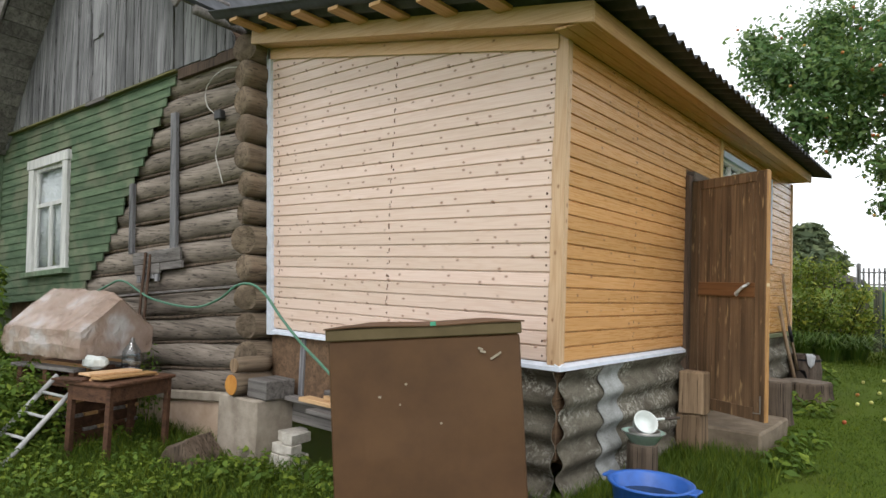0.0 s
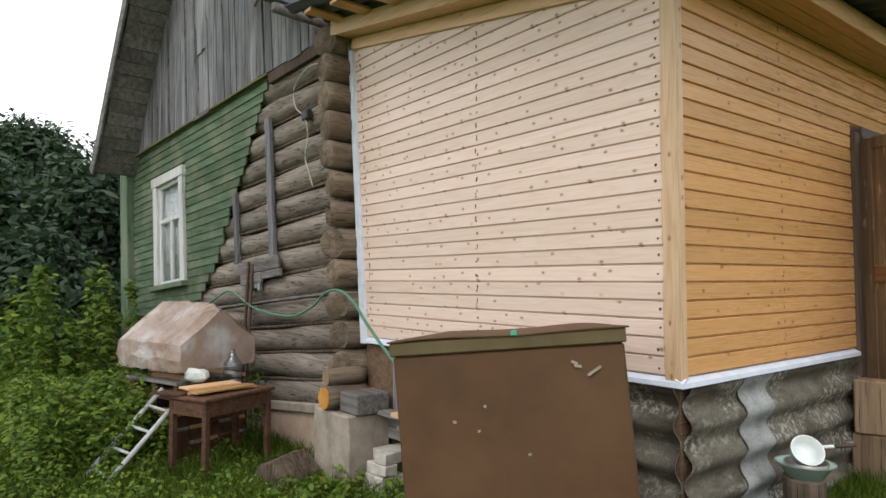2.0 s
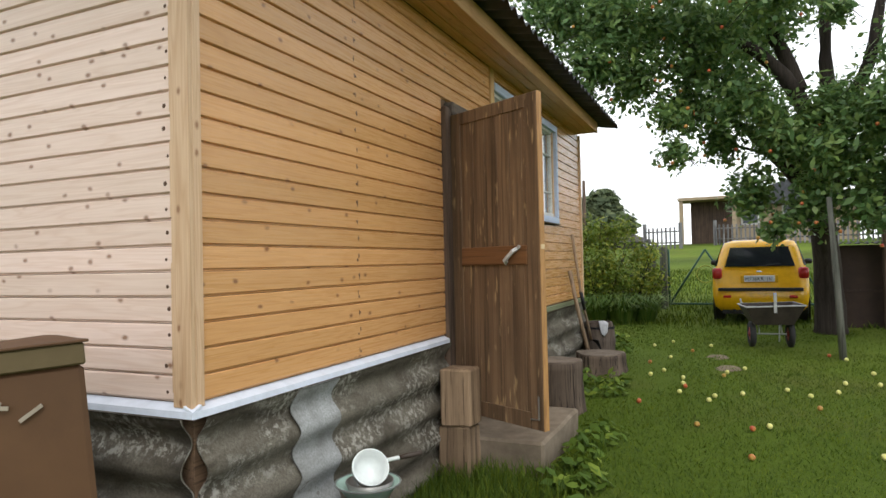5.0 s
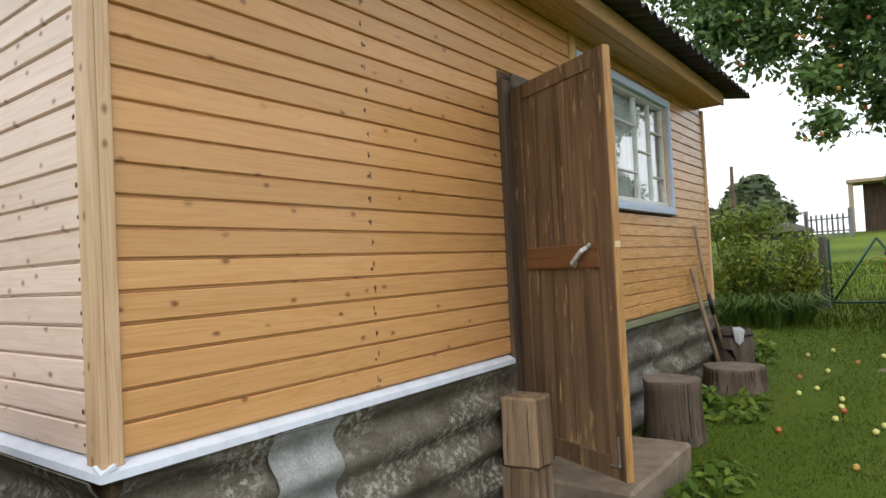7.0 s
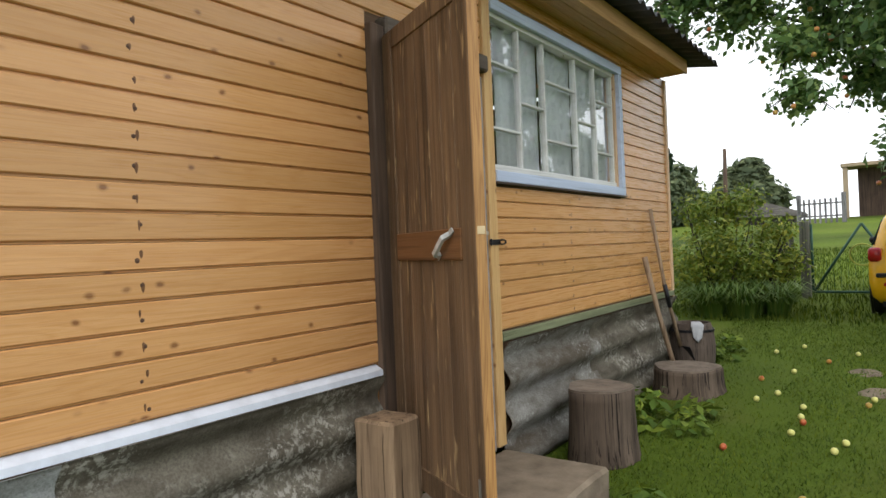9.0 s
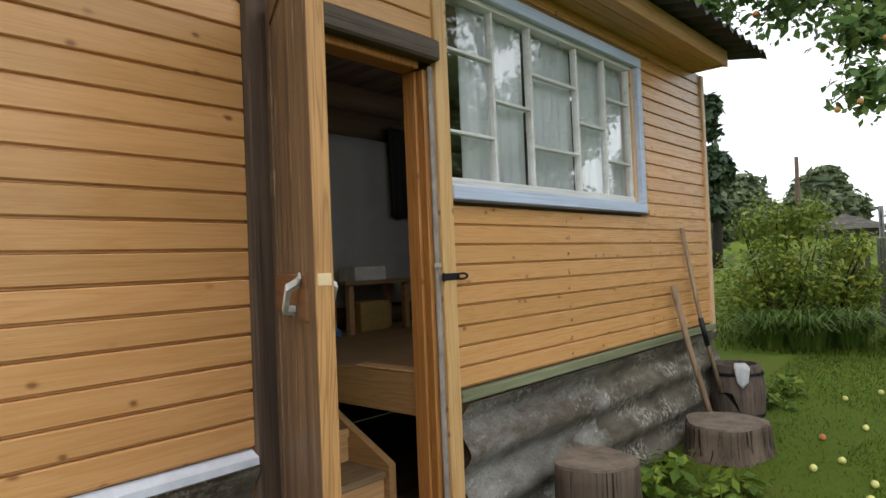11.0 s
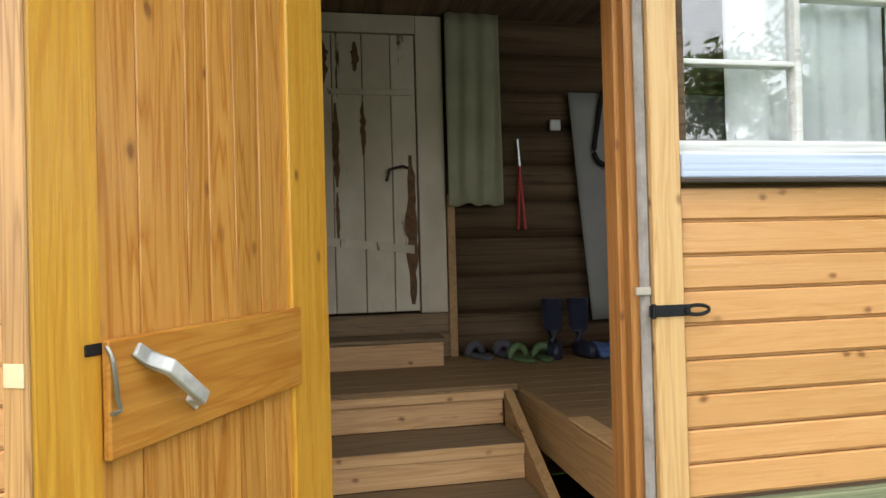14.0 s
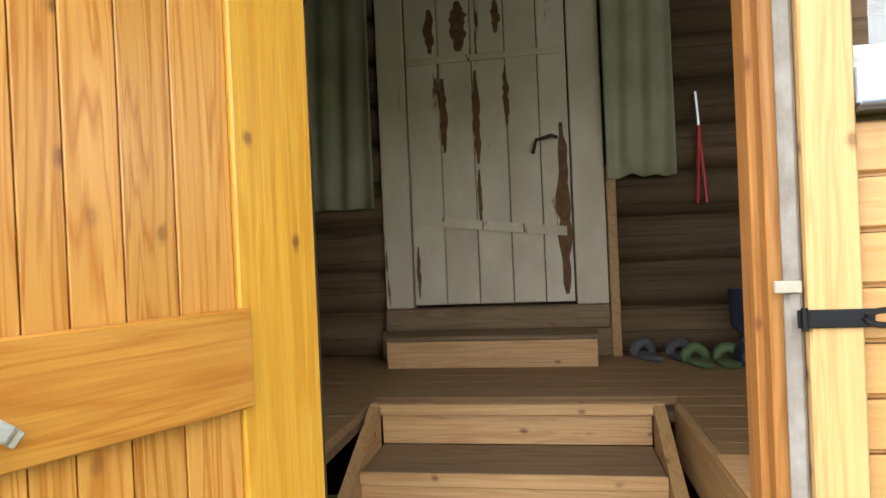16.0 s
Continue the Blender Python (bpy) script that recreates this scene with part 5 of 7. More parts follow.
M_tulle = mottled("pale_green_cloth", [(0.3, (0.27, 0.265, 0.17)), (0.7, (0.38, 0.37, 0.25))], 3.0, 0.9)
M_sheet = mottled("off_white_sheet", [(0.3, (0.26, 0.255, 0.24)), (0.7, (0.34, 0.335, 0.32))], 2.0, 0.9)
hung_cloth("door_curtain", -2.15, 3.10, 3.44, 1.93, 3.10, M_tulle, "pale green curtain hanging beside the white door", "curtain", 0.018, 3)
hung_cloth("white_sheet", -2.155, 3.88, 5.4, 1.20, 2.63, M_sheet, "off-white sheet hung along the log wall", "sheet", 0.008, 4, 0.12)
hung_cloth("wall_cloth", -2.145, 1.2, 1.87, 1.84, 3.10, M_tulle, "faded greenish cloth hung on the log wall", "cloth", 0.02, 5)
black_cloth = plain("black_strap", (0.015, 0.014, 0.014), 0.8)
bag = thing("shoulder_bag", "black shoulder strap hanging on the white sheet", "bag")
part("strap", tubed(smooth_path([(-2.125, 4.10, 2.64), (-2.115, 4.06, 2.44), (-2.11, 4.03, 2.24), (-2.11, 4.10, 2.17), (-2.11, 4.21, 2.19), (-2.115, 4.17, 2.40), (-2.125, 4.11, 2.64)], 5), 0.016, 6), black_cloth, bag, "", True)
hung_cloth("dark_coat", -2.10, 4.95, 5.25, 1.95, 2.75, black_cloth, "dark coat hanging on the wall", "coat", 0.03, 3)
single("wall_switch", boxed(-2.225, -2.192, 3.775, 3.845, 2.40, 2.47, 0.006), plain("white_switch", (0.7, 0.7, 0.68), 0.4), "small white light switch on the logs", "switch")
stool = thing("bench", "plain wooden bench by the white sheet", "bench")
for x in (-2.08, -1.86):
    for y in (4.25, 4.85):
        part("leg", boxed(x - 0.025, x + 0.025, y - 0.025, y + 0.025, FZ, 1.388, 0.003), M_stringer, stool)
part("seat", boxed(-2.13, -1.80, 4.17, 5.0, 1.389, 1.42, 0.004), M_floor, stool)
single("paper_box", boxed(-2.08, -1.88, 4.33, 4.66, 1.421, 1.53, 0.004), plain("white_card", (0.66, 0.64, 0.58), 0.7), "white cardboard box on the bench", "box")
single("yellow_crate", boxed(-2.08, -1.88, 4.38, 4.68, FZ, 1.25, 0.01), plain("dull_yellow_crate", (0.36, 0.24, 0.07), 0.7), "dull yellow crate under the bench", "crate")
bl = boxed(-2.0, -1.8, 3.90, 4.12, FZ, FZ + 0.07, 0.02)
bmesh.ops.subdivide_edges(bl, edges=bl.edges, cuts=3, use_grid_fill=True)
single("blue_bag", rough_up(bl, 0.03, 8.0), plain("blue_plastic_bag", (0.10, 0.18, 0.42), 0.4), "crumpled blue plastic bag on the floor", "bag")
redm = plain("red_handle", (0.50, 0.03, 0.03), 0.4)
lop = thing("loppers", "red-handled loppers hanging on the log wall", "loppers")
for dy in (-0.02, 0.025):
    part("grip", tubed([(-2.175, 3.56, 2.17), (-2.17, 3.56 + dy, 1.78)], 0.009, 6), redm, lop, "red grip")
part("jaw", tubed([(-2.175, 3.56, 2.17), (-2.175, 3.55, 2.34)], 0.009, 6), plain("pale_steel_jaw", (0.6, 0.6, 0.6), 0.3, 0.7), lop)


def boot(x, y, rz, mat, group):
    b = thing("rubber_boot", "tall dark blue rubber boot on the floor", "boot", group)
    m = pose(x, y, FZ, 0, 0, rz)
    part("shaft", tubed([(0, 0, 0.05), (0, 0, 0.16), (-0.01, 0, 0.34)], [0.055, 0.052, 0.065], 12), mat, b, "", True, m)
    bm = lathe(bmesh.new(), [(0.0, 0.0), (0.05, 0.0), (0.054, 0.04), (0.045, 0.08), (0.0, 0.09)], 14)
    bmesh.ops.scale(bm, vec=(2.4, 1.0, 1.0), verts=bm.verts)
    part("foot", bm, mat, b, "", True, m @ pose(0.07, 0, 0))


navy = plain("dark_blue_rubber", (0.03, 0.035, 0.06), 0.35)
boot(-2.05, 3.70, -15, navy, "boots by the wall")
boot(-2.03, 3.86, 5, navy, "boots by the wall")


def slipper(x, y, rz, mat, label):
    s = thing("slipper", label, "slipper", "slippers on the floor")
    m = pose(x, y, FZ, 0, 0, rz)
    bm = lathe(bmesh.new(), [(0.0, 0.0), (0.048, 0.0), (0.052, 0.012), (0.045, 0.022), (0.0, 0.020)], 16)
    bmesh.ops.scale(bm, vec=(2.6, 1.0, 1.0), verts=bm.verts)
    part("sole", bm, mat, s, "", True, m)
    band = [(0.05, 0.05 * math.cos(a), 0.012 + 0.06 * math.sin(a)) for a in (math.pi * i / 8 for i in range(9))]
    part("band", tube(bmesh.new(), band, 0.026, 6), mat, s, "", True, m)


green_r = plain("green_slipper_rubber", (0.10, 0.16, 0.06), 0.6)
grey_f = plain("grey_felt", (0.10, 0.095, 0.11), 0.9)
slipper(-1.95, 3.47, 190, green_r, "green rubber slipper on the floorboards")
slipper(-1.93, 3.60, 175, green_r, "green rubber slipper on the floorboards")
slipper(-2.12, 3.26, 200, grey_f, "grey felt slipper on the floorboards")
slipper(-2.10, 3.42, 185, grey_f, "grey felt slipper on the floorboards")

# ---- things in the yard ----
rng = random.Random(23)

# brown steel tank
def steel_tank():
    tank = thing("steel_tank", "tall brown painted steel tank with a flat lid and paint chips", "tank")
    a, b = Vector((-0.925, -1.150, 1.100)), Vector((-0.035, -0.420, 1.200))
    d = b - a
    w = d.length
    top = 1.185
    # it has sunk at one end, so the whole box leans
    m = Matrix.Translation(a) @ pose(0, 0, 0, 0, 0, math.degrees(math.atan2(d.y, d.x))) @ pose(0, 0, 0, 0, -math.degrees(math.asin(d.z / w)), 0) @ pose(0, 0, -top)

    def narrowed(bm):
        for q in bm.verts:
            if q.co.y > 0.2:
                q.co.x += 0.24 if q.co.x < w / 2 else -0.24
        return bm
    bm = narrowed(boxed(0.0, w, 0.0, 0.36, -0.3, top - 0.075, 0.012))
    bmesh.ops.subdivide_edges(bm, edges=bm.edges, cuts=5, use_grid_fill=True)
    for v in bm.verts:
        v.co.y += 0.010 * noise.noise(v.co * 2.0)
    part("body", bm, M_tank, tank, "", False, m)
    part("rim", narrowed(boxed(-0.012, w + 0.012, -0.014, 0.372, top - 0.074, top - 0.004, 0.006)), M_tank_rim, tank, "olive-brown rim band", False, m)
    bm = narrowed(boxed(-0.02, w + 0.030, -0.024, 0.385, top - 0.003, top + 0.006, 0.002))
    bmesh.ops.subdivide_edges(bm, edges=bm.edges, cuts=6, use_grid_fill=True)
    for v in bm.verts:
        v.co.z += 0.014 * noise.noise(Vector((v.co.x * 2.3, v.co.y * 2.3, 0)))
    part("lid", bm, M_tank, tank, "thin bent sheet lid", False, m)
    chip = plain("bare_paint_chip", (0.34, 0.29, 0.22), 0.7)
    for u, z, l, r in ((0.915, 1.03, 0.03, 25), (0.93, 1.012, 0.035, 10), (1.005, 0.985, 0.075, -32), (0.42, 0.72, 0.012, 20), (0.46, 0.84, 0.014, 40), (0.30, 0.77, 0.018, 15), (0.66, 0.60, 0.012, 60)):
        part("paint_chip", boxed(-l / 2, l / 2, -0.0155, -0.0105, -0.006, 0.006, 0.0, pose(u, 0, z, 0, r, 0)), chip, tank, "", False, m)
    green = plain("green_tape", (0.07, 0.32, 0.20), 0.5)
    part("hose_tie", boxed(0.62, 0.655, -0.028, 0.02, top - 0.006, top + 0.018, 0.003), green, tank, "green hose tie", False, m)


steel_tank()

# blue tub
tub = thing("blue_tub", "round blue plastic tub half full of water", "tub")
blue = plain("blue_plastic", (0.025, 0.11, 0.42), 0.35, 0.0, 0.5)
part("shell", lathe(bmesh.new(), [(0.0, -0.02), (0.165, -0.02), (0.185, 0.02), (0.222, 0.285), (0.245, 0.29), (0.247, 0.302), (0.235, 0.305), (0.214, 0.295), (0.176, 0.03), (0.0, 0.01)], 36, (0.62, 0.03, 0.0)), blue, tub, "", True)
part("water", lathe(bmesh.new(), [(0.0, 0.215), (0.204, 0.215), (0.204, 0.212), (0.0, 0.212)], 32, (0.62, 0.03, 0.0)), plain("dark_water", (0.02, 0.03, 0.03), 0.05, 0.0, 0.6), tub, "dark rain water")
for s in (-1, 1):
    part("handle", boxed(0.62 + s * 0.25 - 0.03, 0.62 + s * 0.25 + 0.03, -0.03, 0.09, 0.285, 0.302, 0.006), blue, tub)
bm = boxed(-0.1, 0.30, -0.30, -0.06, -0.06, 0.05, 0.02)
single("stone_slab", rough_up(bm, 0.02, 4.0), M_concrete, "broken concrete slab at the foot of the corner", "stone")

# chopping block with enamel bowl and ladle pan
def stump(x, y, r, h, label, seed, group="tree stumps", flare=1.15):
    st = thing("tree_stump", label, "stump", group)
    rs = random.Random(seed)
    z0 = gz(x, y) - 0.05
    bm = bmesh.new()
    n, k = 36, 8
    ph = [rs.uniform(0, 6.28) for _ in range(4)]
    rings = []
    for i in range(k + 1):
        u = i / k
        ring = []
        for j in range(n):
            a = 2 * math.pi * j / n
            rr = r * (1 + (flare - 1) * (1 - u) ** 3) * (1 + 0.05 * math.sin(3 * a + ph[0]) + 0.035 * math.sin(5 * a + ph[1]) + 0.03 * math.sin(17 * a + ph[2] + 2 * u))
            ring.append(bm.verts.new((x + rr * math.cos(a), y + rr * math.sin(a), z0 + (h + 0.05) * u)))
        rings.append(ring)
    for a, b in zip(rings, rings[1:]):
        for j in range(n):
            bm.faces.new((a[j], a[(j + 1) % n], b[(j + 1) % n], b[j]))
    bm.faces.new(rings[0])
    bm.faces.new(rings[-1])
    part("bark", bm, M_bark, st, "", True)
    bm = bmesh.new()
    prof = []
    for j in range(n):
        a = 2 * math.pi * j / n
        rr = 0.985 * r * (1 + 0.05 * math.sin(3 * a + ph[0]) + 0.035 * math.sin(5 * a + ph[1]))
        prof.append((x + rr * math.cos(a), y + rr * math.sin(a)))
    zt = z0 + h + 0.05
    extrude(bm, prof, lambda px, py: (px, py, zt + 0.0005), lambda px, py: (px, py, zt + 0.014))
    part("sawn_top", bm, M_cut, st, "grey cracked sawn top")
    return zt + 0.014


zb = stump(0.255, 0.80, 0.105, 0.325, "small wooden chopping block by the skirting", 5, "chopping block", 1.0)
enamel = plain("white_enamel", (0.70, 0.74, 0.72), 0.18, 0.0, 0.5, 0.08)
mint = plain("pale_green_enamel", (0.44, 0.62, 0.54), 0.2, 0.0, 0.5, 0.08)
bowl = thing("enamel_bowl", "pale green enamel bowl full of old dishes", "bowl")
part("bowl_shell", lathe(bmesh.new(), [(0.0, 0.0), (0.085, 0.0), (0.14, 0.072), (0.150, 0.075), (0.151, 0.080), (0.138, 0.080), (0.08, 0.010), (0.0, 0.008)], 36, (0.262, 0.79, zb)), mint, bowl, "", True)
part("rim", tube(bmesh.new(), [(0.262 + 0.150 * math.cos(a), 0.79 + 0.150 * math.sin(a), zb + 0.079) for a in (2 * math.pi * i / 36 for i in range(37))], 0.0045, 6, False), plain("dark_enamel_rim", (0.16, 0.17, 0.16), 0.3), bowl)
dish = thing("stewpan_lid", "grey aluminium dish lying in the enamel bowl", "dish")
part("dish_shell", lathe(bmesh.new(), [(0.0, 0.03), (0.095, 0.03), (0.112, 0.085), (0.105, 0.085), (0.088, 0.04), (0.0, 0.036)], 28, (0.265, 0.80, zb)), plain("dull_aluminium", (0.32, 0.31, 0.29), 0.45, 0.7), dish, "", True)
pan = thing("saucepan", "small white enamel saucepan with a dark handle", "saucepan")
zax = Vector((0.62, -0.62, 0.62)).normalized()
xax = (Vector((0.25, 1.0, -0.32)) - zax * Vector((0.25, 1.0, -0.32)).dot(zax)).normalized()
yax = zax.cross(xax)
mp = Matrix.Translation((0.235, 0.83, zb + 0.105)) @ Matrix((xax, yax, zax)).transposed().to_4x4()
part("pan_shell", lathe(bmesh.new(), [(0.0, 0.0), (0.066, 0.0), (0.078, 0.02), (0.084, 0.075), (0.087, 0.076), (0.087, 0.080), (0.080, 0.080), (0.072, 0.022), (0.0, 0.006)], 32), enamel, pan, "", True, mp)
part("handle_stub", tubed([(0.082, 0.02, 0.068), (0.145, 0.02, 0.075)], 0.010, 8), enamel, pan, "", True, mp)
part("handle_grip", tubed([(0.145, 0.02, 0.075), (0.19, 0.02, 0.079), (0.255, 0.02, 0.085)], [0.011, 0.014, 0.011], 8), plain("dark_wood_grip", (0.05, 0.035, 0.025), 0.5), pan, "dark grip", True, mp)

# two stacked timber blocks by the door
for i, (x0, x1, y0, y1, z0, z1, r) in enumerate(((0.062, 0.278, 2.025, 2.225, 0.36, 0.725, 2), (0.045, 0.265, 2.035, 2.215, -0.06, 0.358, -2))):
    bm = boxed(x0 - 0.17, x1 - 0.17, y0 - 2.12, y1 - 2.12, z0, z1, 0.012, None)
    bmesh.ops.subdivide_edges(bm, edges=bm.edges, cuts=3, use_grid_fill=True)
    rough_up(bm, 0.010, 6.0)
    single("timber_block", bm, M_block, "weathered cracked timber block stacked beside the door", "timber block", "stacked timber blocks", m=pose(0.17, 2.12, 0, 0, 0, r))

# concrete step
bm = boxed(0.035, 0.680, 2.26, 3.31, -0.1, 0.245, 0.018)
bmesh.ops.subdivide_edges(bm, edges=bm.edges, cuts=5, use_grid_fill=True)
single("door_step_slab", rough_up(bm, 0.010, 4.0), M_step, "worn concrete slab as the outer door step", "step")

stump(0.36, 3.95, 0.205, 0.45, "tall grey tree stump beside the step", 1)
stump(0.40, 5.72, 0.27, 0.21, "low wide tree stump on the lawn", 2, "tree stumps", 1.2)

# tub with a rag, tools
brl = thing("wooden_barrel", "dark old barrel standing at the house corner", "barrel")
bz = gz(0.24, 6.52) - 0.02
part("stave_shell", lathe(bmesh.new(), [(0.0, 0.0), (0.165, 0.0), (0.20, 0.12), (0.21, 0.26), (0.195, 0.40), (0.17, 0.49), (0.155, 0.49), (0.15, 0.44), (0.0, 0.43)], 20, (0.24, 6.52, bz)), weathered("dark_barrel_wood", "z", (0.11, 0.085, 0.068), (0.04, 0.03, 0.025), 0.85), brl)
for z, r in ((0.08, 0.192), (0.41, 0.197)):
    part("hoop", lathe(bmesh.new(), [(r, z), (r + 0.006, z), (r + 0.006, z + 0.025), (r, z + 0.025)], 20, (0.24, 6.52, bz)), iron2, brl)
v, f = [], []
for i in range(9):
    for j in range(7):
        a = math.radians(-62 + 17 * (j - 3) / 3 * (1 - 0.05 * i))
        r = 0.185 + (0.0 if i < 2 else 0.034) + 0.008 * math.sin(j * 2.1 + i * 0.4)
        z = 0.505 if i < 2 else 0.505 - 0.026 * (i - 1) * (1 - 0.25 * abs(j - 3) / 3)
        rr = r if i >= 2 else r - 0.03 * (2 - i)
        v.append((0.24 + rr * math.cos(a), 6.52 + rr * math.sin(a), bz + z))
for i in range(8):
    for j in range(6):
        f.append((i * 7 + j, i * 7 + j + 1, i * 7 + j + 8, i * 7 + j + 7))
rag = new("rag", mesh_from("rag", v, f, plain("grey_white_cloth", (0.40, 0.41, 0.43), 0.9)))
rag.modifiers.new("thick", "SOLIDIFY").thickness = 0.006
tagged(rag, "grey-white rag hanging over the barrel rim", "rag")
M_handle = weathered("worn_tool_handle", "z", (0.36, 0.26, 0.17), (0.17, 0.11, 0.07), 0.7)
shovel = thing("shovel", "long-handled shovel leaning on the wall", "shovel")
part("shaft", tubed([(0.045, 6.02, 1.73), (0.11, 6.17, 0.95), (0.19, 6.30, 0.42)], 0.017, 8), M_handle, shovel, "", True)
part("socket", tubed([(0.105, 6.155, 1.02), (0.135, 6.20, 0.80)], 0.021, 8), iron2, shovel, "", True)
part("blade", boxed(-0.10, 0.10, -0.004, 0.004, 0.0, 0.30, 0.003, look((0.19, 6.31, 0.44), (0.26, 6.44, 0.12)) @ pose(0, 0, -0.32)), iron2, shovel)
spade = thing("long_handle", "thick worn wooden tool handle leaning on the wall", "tool handle")
part("shaft", tubed([(0.07, 5.74, 1.29), (0.14, 5.83, 0.8), (0.26, 5.98, gz(0.26, 5.98))], [0.026, 0.022, 0.024], 8), M_handle, spade, "", True)

# table with odds and ends by the logs
tx, ty, tr = -3.93, -1.00, 22.0
M_table = weathered("dark_red_brown_table", "x", (0.15, 0.075, 0.045), (0.06, 0.032, 0.02), 0.7)
TM = pose(tx, ty, 0.0, 0, 0, tr)
gt = -0.27
table = thing("old_table", "old brown wooden table among the weeds", "table")
part("tabletop", boxed(-0.30, 0.22, -0.34, 0.46, 0.395, 0.425, 0.006), M_table, table, "", False, TM)
for x0, x1, y0, y1 in ((-0.25, 0.17, -0.31, -0.285), (-0.25, 0.17, 0.405, 0.43), (0.165, 0.19, -0.30, 0.42), (-0.27, -0.245, -0.30, 0.42)):
    part("apron", boxed(x0, x1, y0, y1, 0.26, 0.394, 0.003), M_table, table, "", False, TM)
for sx in (-1, 1):
    for sy in (-1, 1):
        part("leg", boxed(-0.04 + sx * 0.21 - 0.025, -0.04 + sx * 0.21 + 0.025, 0.06 + sy * 0.35 - 0.025, 0.06 + sy * 0.35 + 0.025, gt, 0.394, 0.004), M_table, table, "", False, TM)
for i, (u, v2, z, L, W, r, mt) in enumerate(((-0.05, 0.05, 0.427, 0.62, 0.16, 70, M_trim_x), (0.04, 0.0, 0.447, 0.58, 0.14, 82, M_stringer), (-0.10, -0.02, 0.467, 0.5, 0.18, 76, M_trim_x), (-0.25, -0.30, 0.427, 0.3, 0.14, 10, M_table))):
    single("board", boxed(-L / 2, L / 2, -W / 2, W / 2, 0, 0.018, 0.002, TM @ pose(u, v2, z, 0, 0, r)), mt, "offcut board lying on the old table", "board", "boards on the table")
btl = thing("plastic_bottle", "clear upturned plastic water bottle", "bottle")
clear = glassy("clear_plastic", (0.72, 0.80, 0.86), 0.12)
bb = TM @ Vector((-0.22, 0.34, 0.427))
part("bottle_body", lathe(bmesh.new(), [(0.0, 0.0), (0.085, 0.0), (0.088, 0.05), (0.082, 0.06), (0.088, 0.07), (0.088, 0.13), (0.082, 0.14), (0.088, 0.15), (0.085, 0.20), (0.03, 0.28), (0.02, 0.30), (0.02, 0.33), (0.0, 0.33)], 20, bb), clear, btl, "", True)
bagw = plain("white_plastic_film", (0.70, 0.74, 0.72), 0.35)
bm = boxed(-0.10, 0.10, -0.06, 0.06, 0, 0.12, 0.03, TM @ pose(-0.32, 0.0, 0.487, 0, 0, 20))
bmesh.ops.subdivide_edges(bm, edges=bm.edges, cuts=3, use_grid_fill=True)
single("plastic_bag", rough_up(bm, 0.03, 9.0), bagw, "crumpled white plastic bag on the table", "bag")

# stack of slats wrapped in plastic film
SM = pose(-4.72, -0.98, 0, 0, 0, 18)
for i in range(6):
    for j in range(5):
        single("slat", boxed(-0.55 + 0.02 * ((i * 7 + j * 3) % 5), 0.30, -0.40 + 0.16 * j, -0.26 + 0.16 * j, -0.25 + 0.14 * i, -0.25 + 0.14 * i + 0.03, 0.003, SM), (M_stringer, M_table, M_grey_x)[(i + j) % 3], "sawn slat in a dry stack under film", "slat", "stacked slats")
    for x in (-0.45, -0.1, 0.25):
        if i < 5:
            single("spacer", boxed(x - 0.03, x + 0.03, -0.38, 0.37, -0.22 + 0.14 * i + 0.001, -0.22 + 0.14 * i + 0.109, 0.003, SM), M_table, "wooden spacer block in the slat stack", "spacer", "stack spacers")
film = Nodes("wrinkled_plastic_film", 0.22, 0.0, 0.5)
fv = film.coords((1, 1, 1))
film.color(film.ramp(film.noise(fv, 3.0, 3.0), [(0.35, (0.42, 0.29, 0.22)), (0.55, (0.55, 0.43, 0.36)), (0.72, (0.78, 0.76, 0.76))]))
film.bump(film.noise(fv, 9.0, 5.0, 0.6, 1.5), 0.9, 0.05)
thin = film.n("ShaderNodeBsdfTransparent")
fmx = film.n("ShaderNodeMixShader", Fac=0.45)
film.l(film.b.outputs[0], fmx.inputs[1])
film.l(thin.outputs[0], fmx.inputs[2])
film.l(fmx.outputs[0], film.t.nodes["Material Output"].inputs["Surface"])
prof = [(-0.44, 0.58), (-0.47, 0.70), (-0.46, 0.84), (-0.23, 1.02), (0.0, 1.20), (0.23, 1.03), (0.46, 0.86), (0.47, 0.70), (0.44, 0.58)]
v, f = [], []
K = 11
for i in range(K + 1):
    u = -0.66 + 1.04 * i / K
    endf = 1.0 - 0.10 * max(0.0, abs(u + 0.14) - 0.44) / 0.08
    for (yv, zv) in prof:
        p = Vector((u, yv * endf, 0.55 + (zv - 0.55) * endf))
        p += noise.noise_vector(p * 3.1) * 0.012 + noise.noise_vector(p * 9.0) * 0.016
        v.append(tuple(SM @ p))
np_ = len(prof)
for i in range(K):
    for j in range(np_ - 1):
        f.append((i * np_ + j, i * np_ + j + 1, (i + 1) * np_ + j + 1, (i + 1) * np_ + j))
fo = new("plastic_sheet", mesh_from("plastic_sheet", v + v[:np_] + v[-np_:], f, film.m))
bmx = bmesh.new()
bmx.from_mesh(fo.data)
bmx.verts.ensure_lookup_table()
bmx.faces.new([bmx.verts[i] for i in range(np_)])
bmx.faces.new([bmx.verts[K * np_ + i] for i in range(np_)])
bmesh.ops.subdivide_edges(bmx, edges=bmx.edges, cuts=1, use_grid_fill=True)
rough_up(bmx, 0.016, 11.0)
bmx.to_mesh(fo.data)
bmx.free()
for p in fo.data.polygons:
    p.use_smooth = False
fo.modifiers.new("thick", "SOLIDIFY").thickness = 0.002
tagged(fo, "wrinkled translucent plastic sheet wrapped over a slat stack", "plastic sheet")
